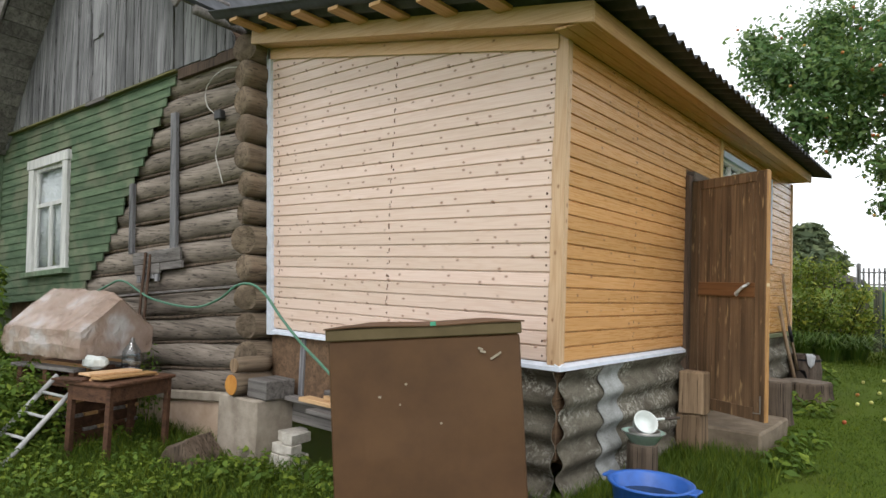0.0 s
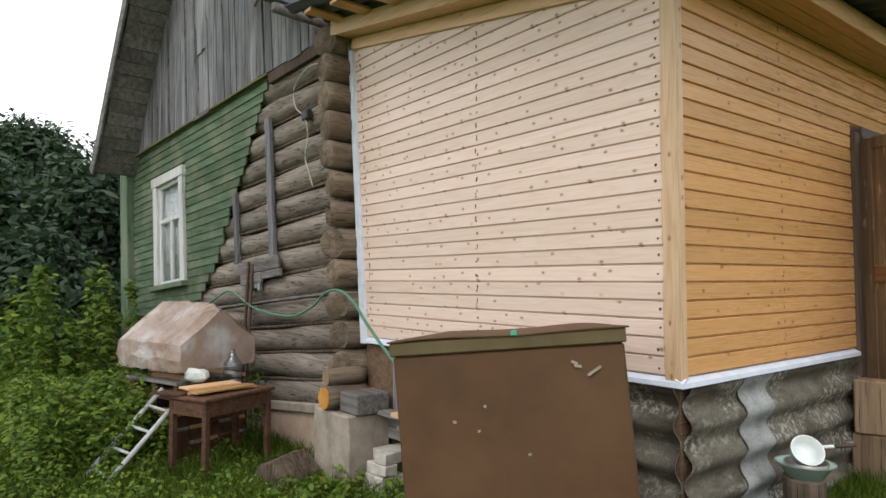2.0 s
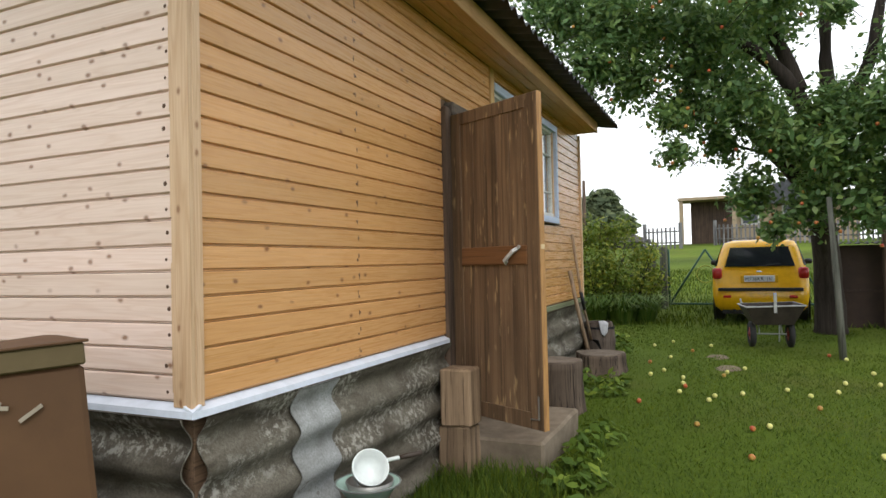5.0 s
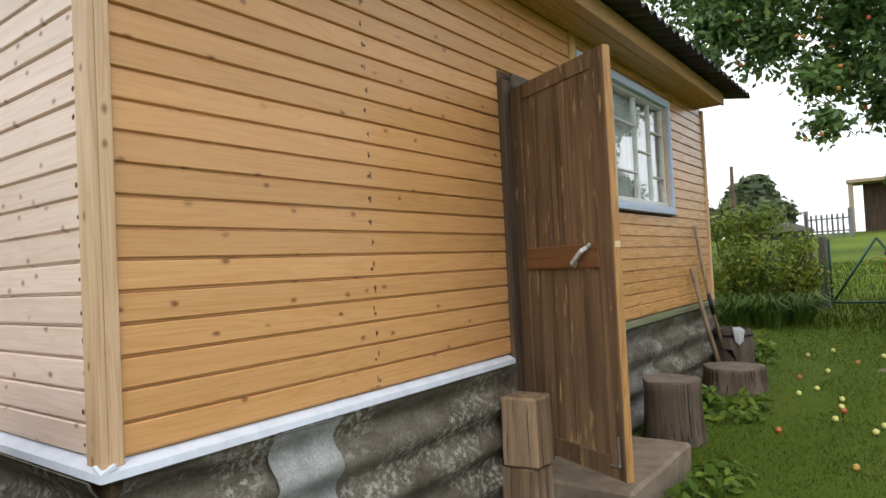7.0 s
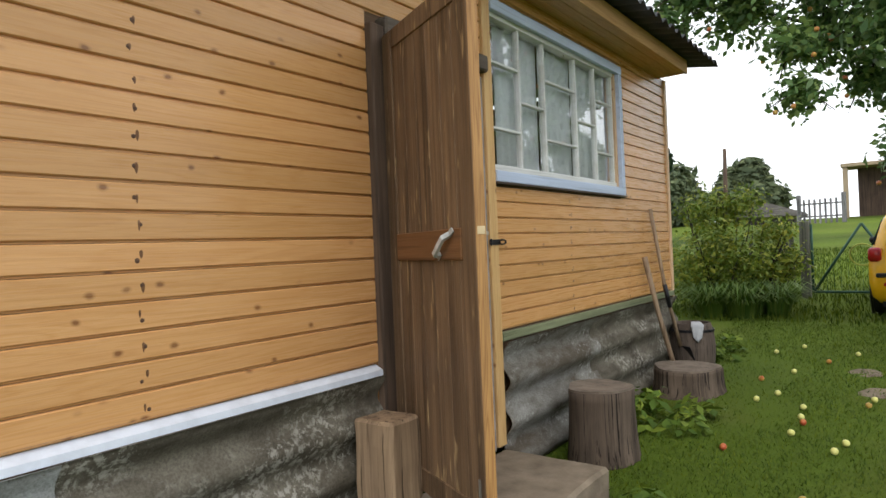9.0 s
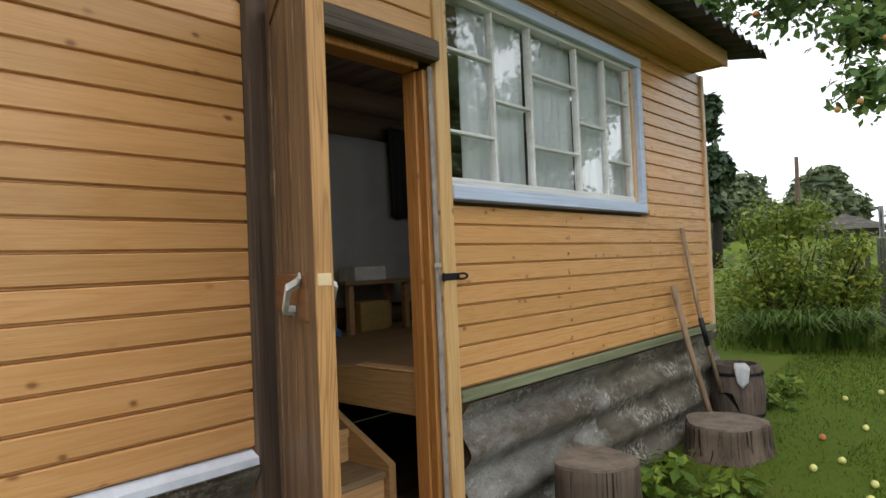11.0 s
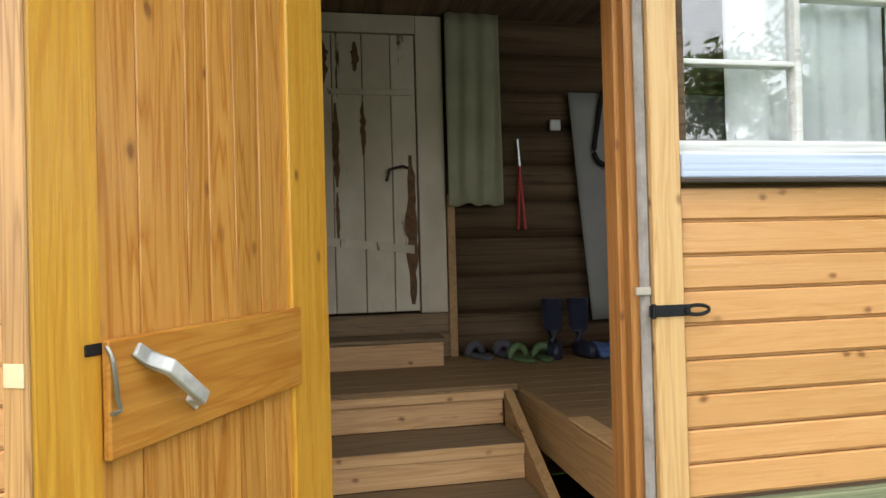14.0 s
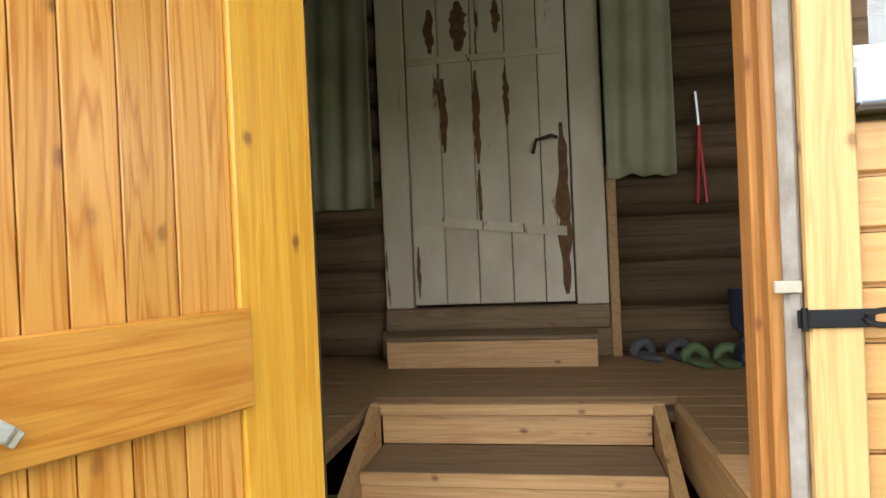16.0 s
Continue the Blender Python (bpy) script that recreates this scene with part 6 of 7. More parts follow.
for i in range(7):
    t2 = i / 6
    single("rafter_slat", boxed(-0.02, 0.02, -0.56, -0.545, 0, 0.02, 0.002, SM @ pose(-0.54 + 0.135 * i, 0.13, 0.60, 0, 0, 0)), M_stringer, "thin slat end in the wrapped stack", "slat", "stacked slats")

# ladder in the weeds
lad = thing("ladder", "old grey wooden ladder lying in the weeds", "ladder")
la, lb = Vector((-4.30, -2.05, -0.28)), Vector((-4.45, -1.35, 0.42))
off = Vector((0.30, 0.10, -0.02))
for o in (Vector((0, 0, 0)), off):
    part("rail", tubed([la + o, lb + o], 0.022, 8), plain("grey_white_ladder", (0.45, 0.45, 0.44), 0.8), lad, "", True)
for i in range(4):
    p = la + (lb - la) * (0.15 + 0.22 * i)
    part("rung", tubed([p, p + off], 0.014, 8), plain("grey_rung", (0.42, 0.42, 0.41), 0.8), lad, "", True)
bm = extrude(bmesh.new(), [(-0.22, 0.0), (0.22, 0.0), (0.05, 0.26), (-0.10, 0.22)], lambda a, z: (a, -0.2, z), lambda a, z: (a * 0.9, 0.25, z))
bmesh.ops.subdivide_edges(bm, edges=bm.edges, cuts=2, use_grid_fill=True)
single("split_log", rough_up(bm, 0.03, 5.0), M_bark, "dark split log lying on the grass", "log", m=pose(-3.15, -0.72, -0.27, 0, 0, 30))

# ---- car, cart, gate, fences ----
def yellow_car():
    car = thing("car", "yellow hatchback parked nose away on the lawn", "car")
    yellow = plain("yellow_car_paint", (0.80, 0.43, 0.008), 0.22, 0.0, 0.6, 0.06)
    black = plain("black_car_plastic", (0.012, 0.012, 0.014), 0.5)
    tint = plain("dark_car_glass", (0.012, 0.016, 0.02), 0.05, 0.0, 0.7, 0.0)
    red = plain("red_tail_lamp", (0.45, 0.015, 0.015), 0.15, 0.0, 0.6)
    cx, cy = 2.22, 10.05
    m = pose(cx, cy, gz(cx, cy + 0.6) + 0.01, 1.8, 0, -2.5) @ Matrix.Diagonal((0.88, 0.90, 0.92, 1))

    def ring(hw, y0, y1, z, r):
        pts = []
        for sx, yy, a0 in ((1, y0, -90), (1, y1, 0), (-1, y1, 90), (-1, y0, 180)):
            ry = r if yy == y0 else r * 2.0
            for k in range(6):
                a = math.radians(a0 + 18 * k)
                cy_ = yy + (ry if yy == y0 else -ry)
                pts.append((sx * (hw - r) + r * math.cos(a), cy_ + ry * math.sin(a), z))
        return pts
    levels = [(0.70, 0.14, 3.62, 0.20, 0.12), (0.79, 0.02, 3.76, 0.30, 0.18), (0.825, 0.0, 3.80, 0.48, 0.2), (0.83, 0.03, 3.78, 0.62, 0.2), (0.83, 0.10, 3.70, 0.80, 0.2), (0.81, 0.14, 3.45, 0.93, 0.22), (0.785, 0.17, 2.95, 1.00, 0.22), (0.68, 0.36, 2.20, 1.34, 0.20), (0.62, 0.44, 1.95, 1.45, 0.22), (0.50, 0.62, 1.75, 1.49, 0.22)]
    bm = bmesh.new()
    rings = [[bm.verts.new(p) for p in ring(hw, a, b, z, r)] for hw, a, b, z, r in levels]
    for p, q in zip(rings, rings[1:]):
        for j in range(len(p)):
            bm.faces.new((p[j], p[(j + 1) % len(p)], q[(j + 1) % len(p)], q[j]))
    bm.faces.new(rings[0])
    bm.faces.new(rings[-1])
    part("body", bm, yellow, car, "", True, m)
    # rear window, side windows
    bm = extrude(bmesh.new(), [(-0.60, 1.02, 0.168), (0.60, 1.02, 0.168), (0.50, 1.37, 0.365), (-0.50, 1.37, 0.365)], lambda x, z, y: (x, y - 0.018, z), lambda x, z, y: (x, y + 0.05, z))
    part("rear_window", bm, tint, car, "dark rear window", False, m)
    for s in (-1, 1):
        bm = extrude(bmesh.new(), [(0.30, 1.03, 0.775), (2.65, 1.03, 0.775), (2.02, 1.38, 0.655), (0.55, 1.38, 0.655)], lambda y, z, x: (s * (x + 0.016), y, z), lambda y, z, x: (s * (x - 0.05), y, z))
        part("side_window", bm, tint, car, "dark side window", False, m)
        bm = boxed(-0.085, 0.085, -0.05, 0.12, 0.80, 1.0, 0.03)
        part("tail_lamp", bm, red, car, "red tail lamp", True, m @ pose(s * 0.735, 0.135, 0.0))
        part("reflector", boxed(s * 0.56 - 0.07, s * 0.56 + 0.07, -0.012, 0.03, 0.46, 0.51, 0.01), red, car, "", False, m)
        bm = boxed(-0.075, 0.075, -0.05, 0.05, -0.05, 0.06, 0.03)
        part("mirror", bm, black, car, "black door mirror", True, m @ pose(s * 0.92, 2.20, 1.02))
    part("bumper_strip", boxed(-0.72, 0.72, -0.018, 0.03, 0.585, 0.645, 0.01), black, car, "black bumper strip", False, m)
    part("underside", boxed(-0.66, 0.66, 0.10, 3.5, 0.16, 0.235), black, car, "", False, m)
    part("plate_recess", boxed(-0.32, 0.32, 0.062, 0.095, 0.735, 0.875, 0.01), yellow, car, "", False, m)
    plate = part("number_plate", boxed(-0.26, 0.26, 0.045, 0.0615, 0.75, 0.862, 0.004), plain("white_plate", (0.75, 0.77, 0.78), 0.4), car, "white number plate", False, m)
    for txt, x, size, w in (("H736KK", -0.245, 0.10, 0.34), ("197", 0.12, 0.075, 0.12)):
        cu = bpy.data.curves.new("plate_text", "FONT")
        cu.body, cu.size, cu.extrude = txt, size, 0.001
        ob = new("plate_text", cu)
        cu.materials.append(black)
        ob.parent = plate
        ob.matrix_world = m @ pose(x, 0.0435, 0.772, 90, 0, 0) @ Matrix.Diagonal((0.92, 1, 1, 1))
    part("badge", lathe(bmesh.new(), [(0.0, -0.006), (0.05, -0.006), (0.052, 0.006), (0.0, 0.006)], 20), plain("chrome", (0.7, 0.7, 0.7), 0.1, 1.0), car, "plain chrome oval badge", True, m @ pose(0, 0.088, 0.925, 90, 0, 0) @ Matrix.Diagonal((1, 0.6, 1, 1)))
    part("tailgate_handle", boxed(-0.28, 0.28, 0.072, 0.10, 0.885, 0.905, 0.006), yellow, car, "", False, m)
    part("wiper", tubed([(0.0, 0.135, 1.03), (0.36, 0.165, 1.06)], 0.010, 6), black, car, "", False, m)
    part("exhaust", tubed([(-0.45, 0.02, 0.22), (-0.45, 0.25, 0.24)], 0.028, 10), black, car, "", True, m)
    for s in (-1, 1):
        for y in (0.72, 3.10):
            w = part("wheel", lathe(bmesh.new(), [(0.17, -0.085), (0.26, -0.09), (0.285, -0.06), (0.285, 0.06), (0.26, 0.09), (0.17, 0.085)], 28), black, car, "black tyre", True, m @ pose(s * 0.73, y, 0.28, 0, 90, 0))
            part("rim", lathe(bmesh.new(), [(0.0, -0.04), (0.17, -0.07), (0.175, -0.085), (0.175, 0.085), (0.17, 0.07), (0.0, 0.04)], 20), plain("grey_rim", (0.3, 0.31, 0.32), 0.35, 0.6), w, "", True, m @ pose(s * 0.73, y, 0.28, 0, 90, 0))
            part("arch", lathe(bmesh.new(), [(0.285, 0.0), (0.325, 0.0), (0.325, 0.03), (0.285, 0.03)], 24), black, car, "", True, m @ pose(s * 0.815, y, 0.30, 0, 90 * s, 0))


yellow_car()


def garden_cart():
    cart = thing("garden_cart", "two-wheeled garden cart with a dark steel tray", "cart")
    dark = mottled("dark_rusty_tray", [(0.3, (0.03, 0.025, 0.022)), (0.7, (0.07, 0.055, 0.045))], 6.0, 0.6, 0.3)
    pale = plain("pale_worn_rim", (0.42, 0.43, 0.42), 0.5, 0.4)
    redp = plain("red_wheel_hub", (0.28, 0.03, 0.03), 0.5)
    tyre = plain("black_rubber_tyre", (0.02, 0.02, 0.02), 0.8)
    x, y = 2.26, 7.85
    g = gz(x, y)
    m = pose(x, y, g, 0, 0, 8) @ Matrix.Diagonal((0.86, 0.86, 0.92, 1))
    v = [(-0.40, -0.38, 0.60), (0.42, -0.38, 0.62), (0.42, 0.40, 0.62), (-0.40, 0.40, 0.60), (-0.26, -0.24, 0.34), (0.28, -0.24, 0.34), (0.28, 0.26, 0.34), (-0.26, 0.26, 0.34)]
    bm = bmesh.new()
    vs = [bm.verts.new(p) for p in v]
    for q in ((4, 5, 6, 7), (0, 1, 5, 4), (1, 2, 6, 5), (2, 3, 7, 6), (3, 0, 4, 7)):
        bm.faces.new([vs[i] for i in q])
    tray = part("tray", bm, dark, cart, "", False, m)
    tray.modifiers.new("thick", "SOLIDIFY").thickness = 0.012
    part("tray_rim", tube(bmesh.new(), [v[0], v[1], v[2], v[3], v[0]], 0.012, 6), pale, cart, "pale worn rim", False, m)
    for s in (-1, 1):
        w = part("wheel", lathe(bmesh.new(), [(0.10, -0.035), (0.15, -0.045), (0.185, -0.03), (0.19, 0.0), (0.185, 0.03), (0.15, 0.045), (0.10, 0.035)], 24), tyre, cart, "black tyre", True, m @ pose(s * 0.27, -0.02, 0.19, 0, 90, 0))
        part("hub", lathe(bmesh.new(), [(0.0, -0.05), (0.03, -0.05), (0.04, -0.02), (0.10, -0.03), (0.10, 0.03), (0.04, 0.02), (0.03, 0.05), (0.0, 0.05)], 16), redp, w, "red hub", True, m @ pose(s * 0.27, -0.02, 0.19, 0, 90, 0))
        part("strut", tubed([(s * 0.16, -0.02, 0.19), (s * 0.16, 0.10, 0.34)], 0.013, 6), pale, cart, "", False, m)
        part("handle", tubed([(s * 0.24, 0.2, 0.36), (s * 0.26, 0.62, 0.42), (s * 0.27, 0.98, 0.64)], 0.015, 8), pale, cart, "", False, m)
        part("stand", tubed([(s * 0.22, 0.45, 0.40), (s * 0.22, 0.52, 0.0)], 0.012, 6), pale, cart, "", False, m)
    part("axle", tubed([(-0.25, -0.02, 0.19), (0.25, -0.02, 0.19)], 0.012, 8), pale, cart, "", False, m)
    part("spade_handle", boxed(-0.02, 0.02, -0.42, -0.39, 0.52, 0.80, 0.004), pale, cart, "", False, m)


garden_cart()

# gate of green pipes with a ring, between posts
M_pipe = plain("dark_green_gate_paint", (0.035, 0.10, 0.075), 0.55, 0.2)
M_post = weathered("grey_green_post", "z", (0.20, 0.20, 0.17), (0.08, 0.085, 0.07), 0.9)
gx0, gx1, gy = 0.52, 3.55, 12.25
gate = thing("gate", "green pipe gate with crossed braces and a wire ring", "gate")
zg = gz(gx0, gy) + 0.10


def gate_leaf(x0, x1):
    h = 1.12
    bars = [((x0, zg), (x1, zg)), ((x0, zg), (x0, zg + h)), ((x1, zg), (x1, zg + h))]
    mid = (x0 + x1) / 2
    bars += [((x0 + 0.02, zg + 0.02), (mid, zg + h - 0.02)), ((mid, zg + h - 0.02), (x1 - 0.02, zg + 0.02))]
    for (a, b), (c, d) in bars:
        part("gate_bar", tubed([(a, gy, b), (c, gy, d)], 0.021, 8), M_pipe, gate, "", True)
    ringp = [(mid + 0.17 * math.cos(t), gy - 0.02, zg + 0.60 + 0.17 * math.sin(t)) for t in (2 * math.pi * i / 28 for i in range(29))]
    part("ring", tube(bmesh.new(), ringp, 0.012, 6, False), plain("faded_yellow_ring", (0.36, 0.38, 0.08), 0.6), gate, "faded yellow ring", True)
    for i in range(15):
        u = x0 + (x1 - x0) * i / 14
        part("mesh_wire", tubed([(u, gy + 0.005, zg + 0.02), (u, gy + 0.005, zg + h * (0.98 if i in (0, 14) else 0.5))], 0.0018, 4), M_pipe, gate)


gate_leaf(gx0 + 0.10, gx0 + 1.50)
gate_leaf(gx0 + 1.54, gx1 - 0.08)
for x in (gx0, gx1):
    g = gz(x, gy)
    single("gate_post", boxed(x - 0.07, x + 0.07, gy - 0.07, gy + 0.07, g - 0.1, g + 1.28, 0.012), M_post, "grey-green wooden gate post", "post", "gate posts")
for i, (x, y) in enumerate(((0.36, 12.0), (0.25, 12.15), (0.14, 12.3), (-0.35, 12.5), (-0.15, 12.4), (0.02, 12.35))):
    g = gz(x, y)
    single("fence_stake", boxed(x - 0.035, x + 0.035, y - 0.02, y + 0.02, g - 0.1, g + 1.05 - 0.08 * (i % 3), 0.006, None), M_post, "crooked grey fence stake beside the gate", "fence stake", "garden fence stakes")
for i in range(9):
    x, y = -1.0 - 1.3 * i, 12.6 + 0.4 * i
    g = gz(x, y)
    single("fence_stake", boxed(x - 0.04, x + 0.04, y - 0.03, y + 0.03, g - 0.1, g + 1.0 + 0.1 * (i % 2), 0.006), M_post, "crooked grey fence stake beside the gate", "fence stake", "garden fence stakes")

# dark sheet fence behind the tree
M_rust = mottled("dark_brown_sheet", [(0.3, (0.032, 0.020, 0.016)), (0.7, (0.065, 0.040, 0.030))], 3.0, 0.7, 0.2)
fence = thing("sheet_fence", "dark brown sheet metal fence with a corrugated top", "fence")
for i in range(4):
    x0 = 3.35 + 1.15 * i
    y0 = 9.9 - 0.12 * i
    g = gz(x0, y0)
    bm = boxed(x0, x0 + 1.14, y0 - 0.01, y0 + 0.01, g - 0.1, g + 1.28, 0.003)
    part("panel", bm, M_rust, fence)
    part("seam", boxed(x0, x0 + 1.14, y0 - 0.022, y0 - 0.0105, g + 0.55, g + 0.59, 0.003), M_rust, fence)
v, f = [], []
for j in range(121):
    x = 3.30 + 4.7 * j / 120
    y0 = 9.9 - 0.12 * (x - 3.35) / 1.15
    z = gz(3.5, 9.8) + 1.31 + 0.018 * math.cos(x * 52)
    v += [(x, y0 - 0.16, z), (x, y0 + 0.16, z + 0.02)]
for j in range(120):
    f.append((2 * j, 2 * j + 2, 2 * j + 3, 2 * j + 1))
cap = new("cap_sheet", mesh_from("cap_sheet", v, f, M_roof))
cap.parent = fence
cap.modifiers.new("thick", "SOLIDIFY").thickness = 0.006
g = gz(3.95, 9.7)
single("fence_post", boxed(3.88, 4.0, 9.66, 9.78, g - 0.1, g + 1.75, 0.01), M_jamb_dark, "dark wooden post at the sheet fence", "post")

# ---- apple tree ----
rs = np.random.default_rng(7)
M_leaf = leafy("apple_leaves", (0.075, 0.150, 0.050), (0.150, 0.255, 0.080), (0.27, 0.36, 0.10), 0.33, 0.45)
M_bark_dark = weathered("dark_apple_bark", "z", (0.075, 0.06, 0.05), (0.025, 0.02, 0.018), 0.95)
apple_tree = thing("apple_tree", "old apple tree with dark limbs and red apples", "tree")
tb = Vector((3.12, 9.2, gz(3.12, 9.2)))
fork = Vector((3.0, 8.95, 2.1))
part("trunk", rough_up(tubed(smooth_path([tb - Vector((0, 0, 0.1)), tb + Vector((-0.03, -0.06, 0.7)), tb + Vector((-0.06, -0.12, 1.3)), fork], 3), [0.25, 0.22, 0.20, 0.19, 0.18, 0.175, 0.17, 0.17, 0.17, 0.17], 12), 0.03, 3.0), M_bark_dark, apple_tree, "", True)
# heavy boughs that show between the leaves
for pts, r0, r1 in (([(3.0, 8.95, 2.1), (2.9, 8.6, 3.2), (2.55, 8.3, 3.9), (2.0, 8.0, 4.4), (1.3, 7.8, 4.75)], 0.15, 0.05), ([(2.75, 8.4, 3.7), (2.55, 8.4, 4.3), (2.2, 8.4, 5.0), (2.0, 8.5, 5.7)], 0.11, 0.05), ([(3.0, 8.95, 2.1), (3.15, 8.9, 3.2), (3.12, 8.8, 4.2), (3.15, 8.8, 5.6)], 0.14, 0.07), ([(3.15, 8.9, 3.0), (3.6, 8.6, 4.0), (3.75, 8.5, 4.8), (4.0, 8.4, 5.6)], 0.10, 0.04)):
    q = smooth_path([Vector(p) for p in pts], 3)
    part("bough", rough_up(tubed(q, [r0 + (r1 - r0) * k / (len(q) - 1) for k in range(len(q))], 9), 0.02, 4.0), M_bark_dark, apple_tree, "", True)
BLOBS = [(-0.33, 7.6, 4.96, 0.75), (0.40, 7.4, 4.68, 0.75), (0.06, 7.2, 4.05, 0.55), (0.65, 7.4, 3.85, 0.60), (1.15, 7.0, 3.22, 0.36), (1.22, 6.8, 2.70, 0.30), (0.91, 8.0, 4.71, 0.75), (1.61, 7.5, 4.43, 0.75), (1.93, 7.3, 3.42, 0.55), (1.70, 7.8, 3.0, 0.38), (2.48, 7.6, 2.90, 0.62), (2.04, 7.8, 2.28, 0.48), (2.75, 7.6, 2.03, 0.50), (3.15, 7.3, 2.51, 0.60), (3.40, 7.2, 1.95, 0.50), (3.15, 8.0, 3.35, 0.6), (3.60, 7.2, 3.01, 0.65),
         (2.33, 8.2, 4.85, 0.8), (4.2, 8.0, 4.0, 0.9), (4.6, 7.6, 2.7, 0.8), (1.2, 8.4, 5.7, 0.9), (0.2, 8.3, 5.8, 0.8), (5.0, 9.0, 4.6, 0.9), (2.0, 9.6, 4.9, 0.8), (4.4, 10.2, 3.6, 0.9), (1.30, 7.9, 3.55, 0.55), (1.95, 8.0, 3.75, 0.5), (2.30, 7.9, 3.35, 0.45), (2.95, 7.7, 3.15, 0.5), (3.25, 8.3, 4.75, 0.32), (3.9, 8.4, 3.2, 0.5), (-0.75, 7.9, 5.6, 0.6), (2.4, 6.6, 4.6, 0.7), (4.2, 6.4, 3.2, 0.7), (1.3, 6.7, 4.9, 0.5), (3.0, 8.2, 2.75, 0.55), (3.7, 7.8, 2.3, 0.55), (4.3, 7.4, 2.1, 0.5), (2.35, 7.4, 1.75, 0.32), (1.45, 7.4, 3.9, 0.5), (-0.1, 7.0, 3.75, 0.35), (0.3, 8.0, 5.2, 0.6)]
for i, (x, y, z, r) in enumerate(BLOBS):
    end = Vector((x, y, z))
    if i % 3 == 0:
        mid = fork.lerp(end, 0.5) + Vector((rng.uniform(-0.2, 0.2), rng.uniform(-0.2, 0.2), 0.25))
        big = 0.085 if r > 0.7 else 0.055
        part("limb", tubed(smooth_path([fork, fork.lerp(mid, 0.5) + Vector((0, 0, 0.12)), mid, end], 3), [big - (big - 0.012) * k / 9 for k in range(10)], 7), M_bark_dark, apple_tree, "", True)
tw = bmesh.new()
for x, y, z, r in BLOBS:
    for k in range(5):
        d = Vector((rng.gauss(0, 1), rng.gauss(0, 1), rng.gauss(-0.2, 0.7))).normalized()
        tube(tw, [(x, y, z), Vector((x, y, z)) + d * r * 0.6 + Vector((0, 0, 0.05)), Vector((x, y, z)) + d * r * 1.05], [0.009, 0.006, 0.003], 4, False)
part("twig_work", tw, M_bark_dark, apple_tree)["kind"] = "stuff"
c, n, s = cloud_leaves(rs, BLOBS, 3900, 0.078, 0.25, 0.92)
crown = new("crown", leaf_mesh("crown", c, n, s, M_leaf, rs, 0.72, 0.2))
crown.parent = apple_tree
crown["kind"] = "stuff"
red_apple = mottled("red_apple_skin", [(0.35, (0.40, 0.30, 0.06)), (0.6, (0.42, 0.06, 0.03))], 9.0, 0.35, 0.0, 0.02)
pale_apple = mottled("pale_apple_skin", [(0.35, (0.55, 0.55, 0.16)), (0.7, (0.68, 0.62, 0.24))], 9.0, 0.35, 0.0, 0.02)


def apple_mesh(name, mat):
    r = 0.023
    return finish(lathe(bmesh.new(), [(0.0, 0.85 * r), (0.35 * r, r), (0.8 * r, 0.75 * r), (r, 0.1 * r), (0.85 * r, -0.6 * r), (0.4 * r, -0.92 * r), (0.0, -0.8 * r)], 12), name, mat, True)


A_red, A_pale = apple_mesh("apple_red", red_apple), apple_mesh("apple_pale", pale_apple)
for i in range(110):
    x, y, z, r = BLOBS[rng.randrange(len(BLOBS))]
    d = Vector((rng.gauss(0, 1), rng.gauss(-0.8, 1), rng.gauss(-0.2, 0.6))).normalized()
    o = new("apple", A_red)
    o.parent = apple_tree
    o.location = Vector((x, y, z)) + d * r * 0.98
# fallen apples on the lawn
for i in range(44):
    if i < 8:
        x, y = rng.gauss(1.35, 0.28), rng.gauss(5.3, 0.45)
    else:
        x, y = rng.uniform(0.8, 4.2), rng.uniform(2.9, 8.4)
    o = new("fallen_apple", (A_pale, A_pale, A_red)[i % 3])
    o.matrix_world = pose(x, y, gz(x, y) + 0.025, rng.uniform(0, 90), rng.uniform(0, 90), 0)
    tagged(o, "red fallen apple in the grass" if i % 3 == 2 else "pale yellow fallen apple in the grass", "apple", "fallen apples")
pb = Vector((2.98, 7.05, gz(2.98, 7.05) - 0.05))
single("prop_pole", tubed([pb, (2.95, 7.08, 1.0), (2.90, 7.12, 2.1)], [0.042, 0.038, 0.03], 8), M_post, "weathered pole propping an apple bough", "pole", smooth=True)

# ---- bush and lilies by the gate ----
M_bush = leafy("currant_bush_leaves", (0.11, 0.18, 0.025), (0.24, 0.32, 0.04), (0.46, 0.44, 0.06), 0.5)
bush = thing("bush", "dense rounded green garden bush with yellowing tips", "bush")
bb = [(-0.9, 10.9, 0.9, 0.8), (-0.4, 10.6, 1.2, 0.65), (0.0, 11.2, 1.0, 0.6), (-0.7, 11.0, 1.85, 0.55), (-0.2, 11.0, 1.9, 0.45), (0.2, 11.4, 1.45, 0.45), (0.45, 11.4, 0.95, 0.38)]
c, n, s = cloud_leaves(rs, bb, 4200, 0.06, 0.45, 0.9)
o = new("foliage", leaf_mesh("foliage", c, n, s, M_bush, rs, 0.65, 0.2))
o.parent = bush
o["kind"] = "stuff"
bm = bmesh.new()
for x, y, z, r in bb:
    for k in range(6):
        a = rng.uniform(0, 6.28)
        tube(bm, [(x * 0.6 - 0.25, y * 0.6 + 4.4, gz(-0.4, 11) - 0.05), (x + r * 0.7 * math.cos(a), y + r * 0.7 * math.sin(a), z + r * 0.5)], [0.014, 0.004], 5, False)
part("stem_work", bm, M_bark_dark, bush)["kind"] = "stuff"
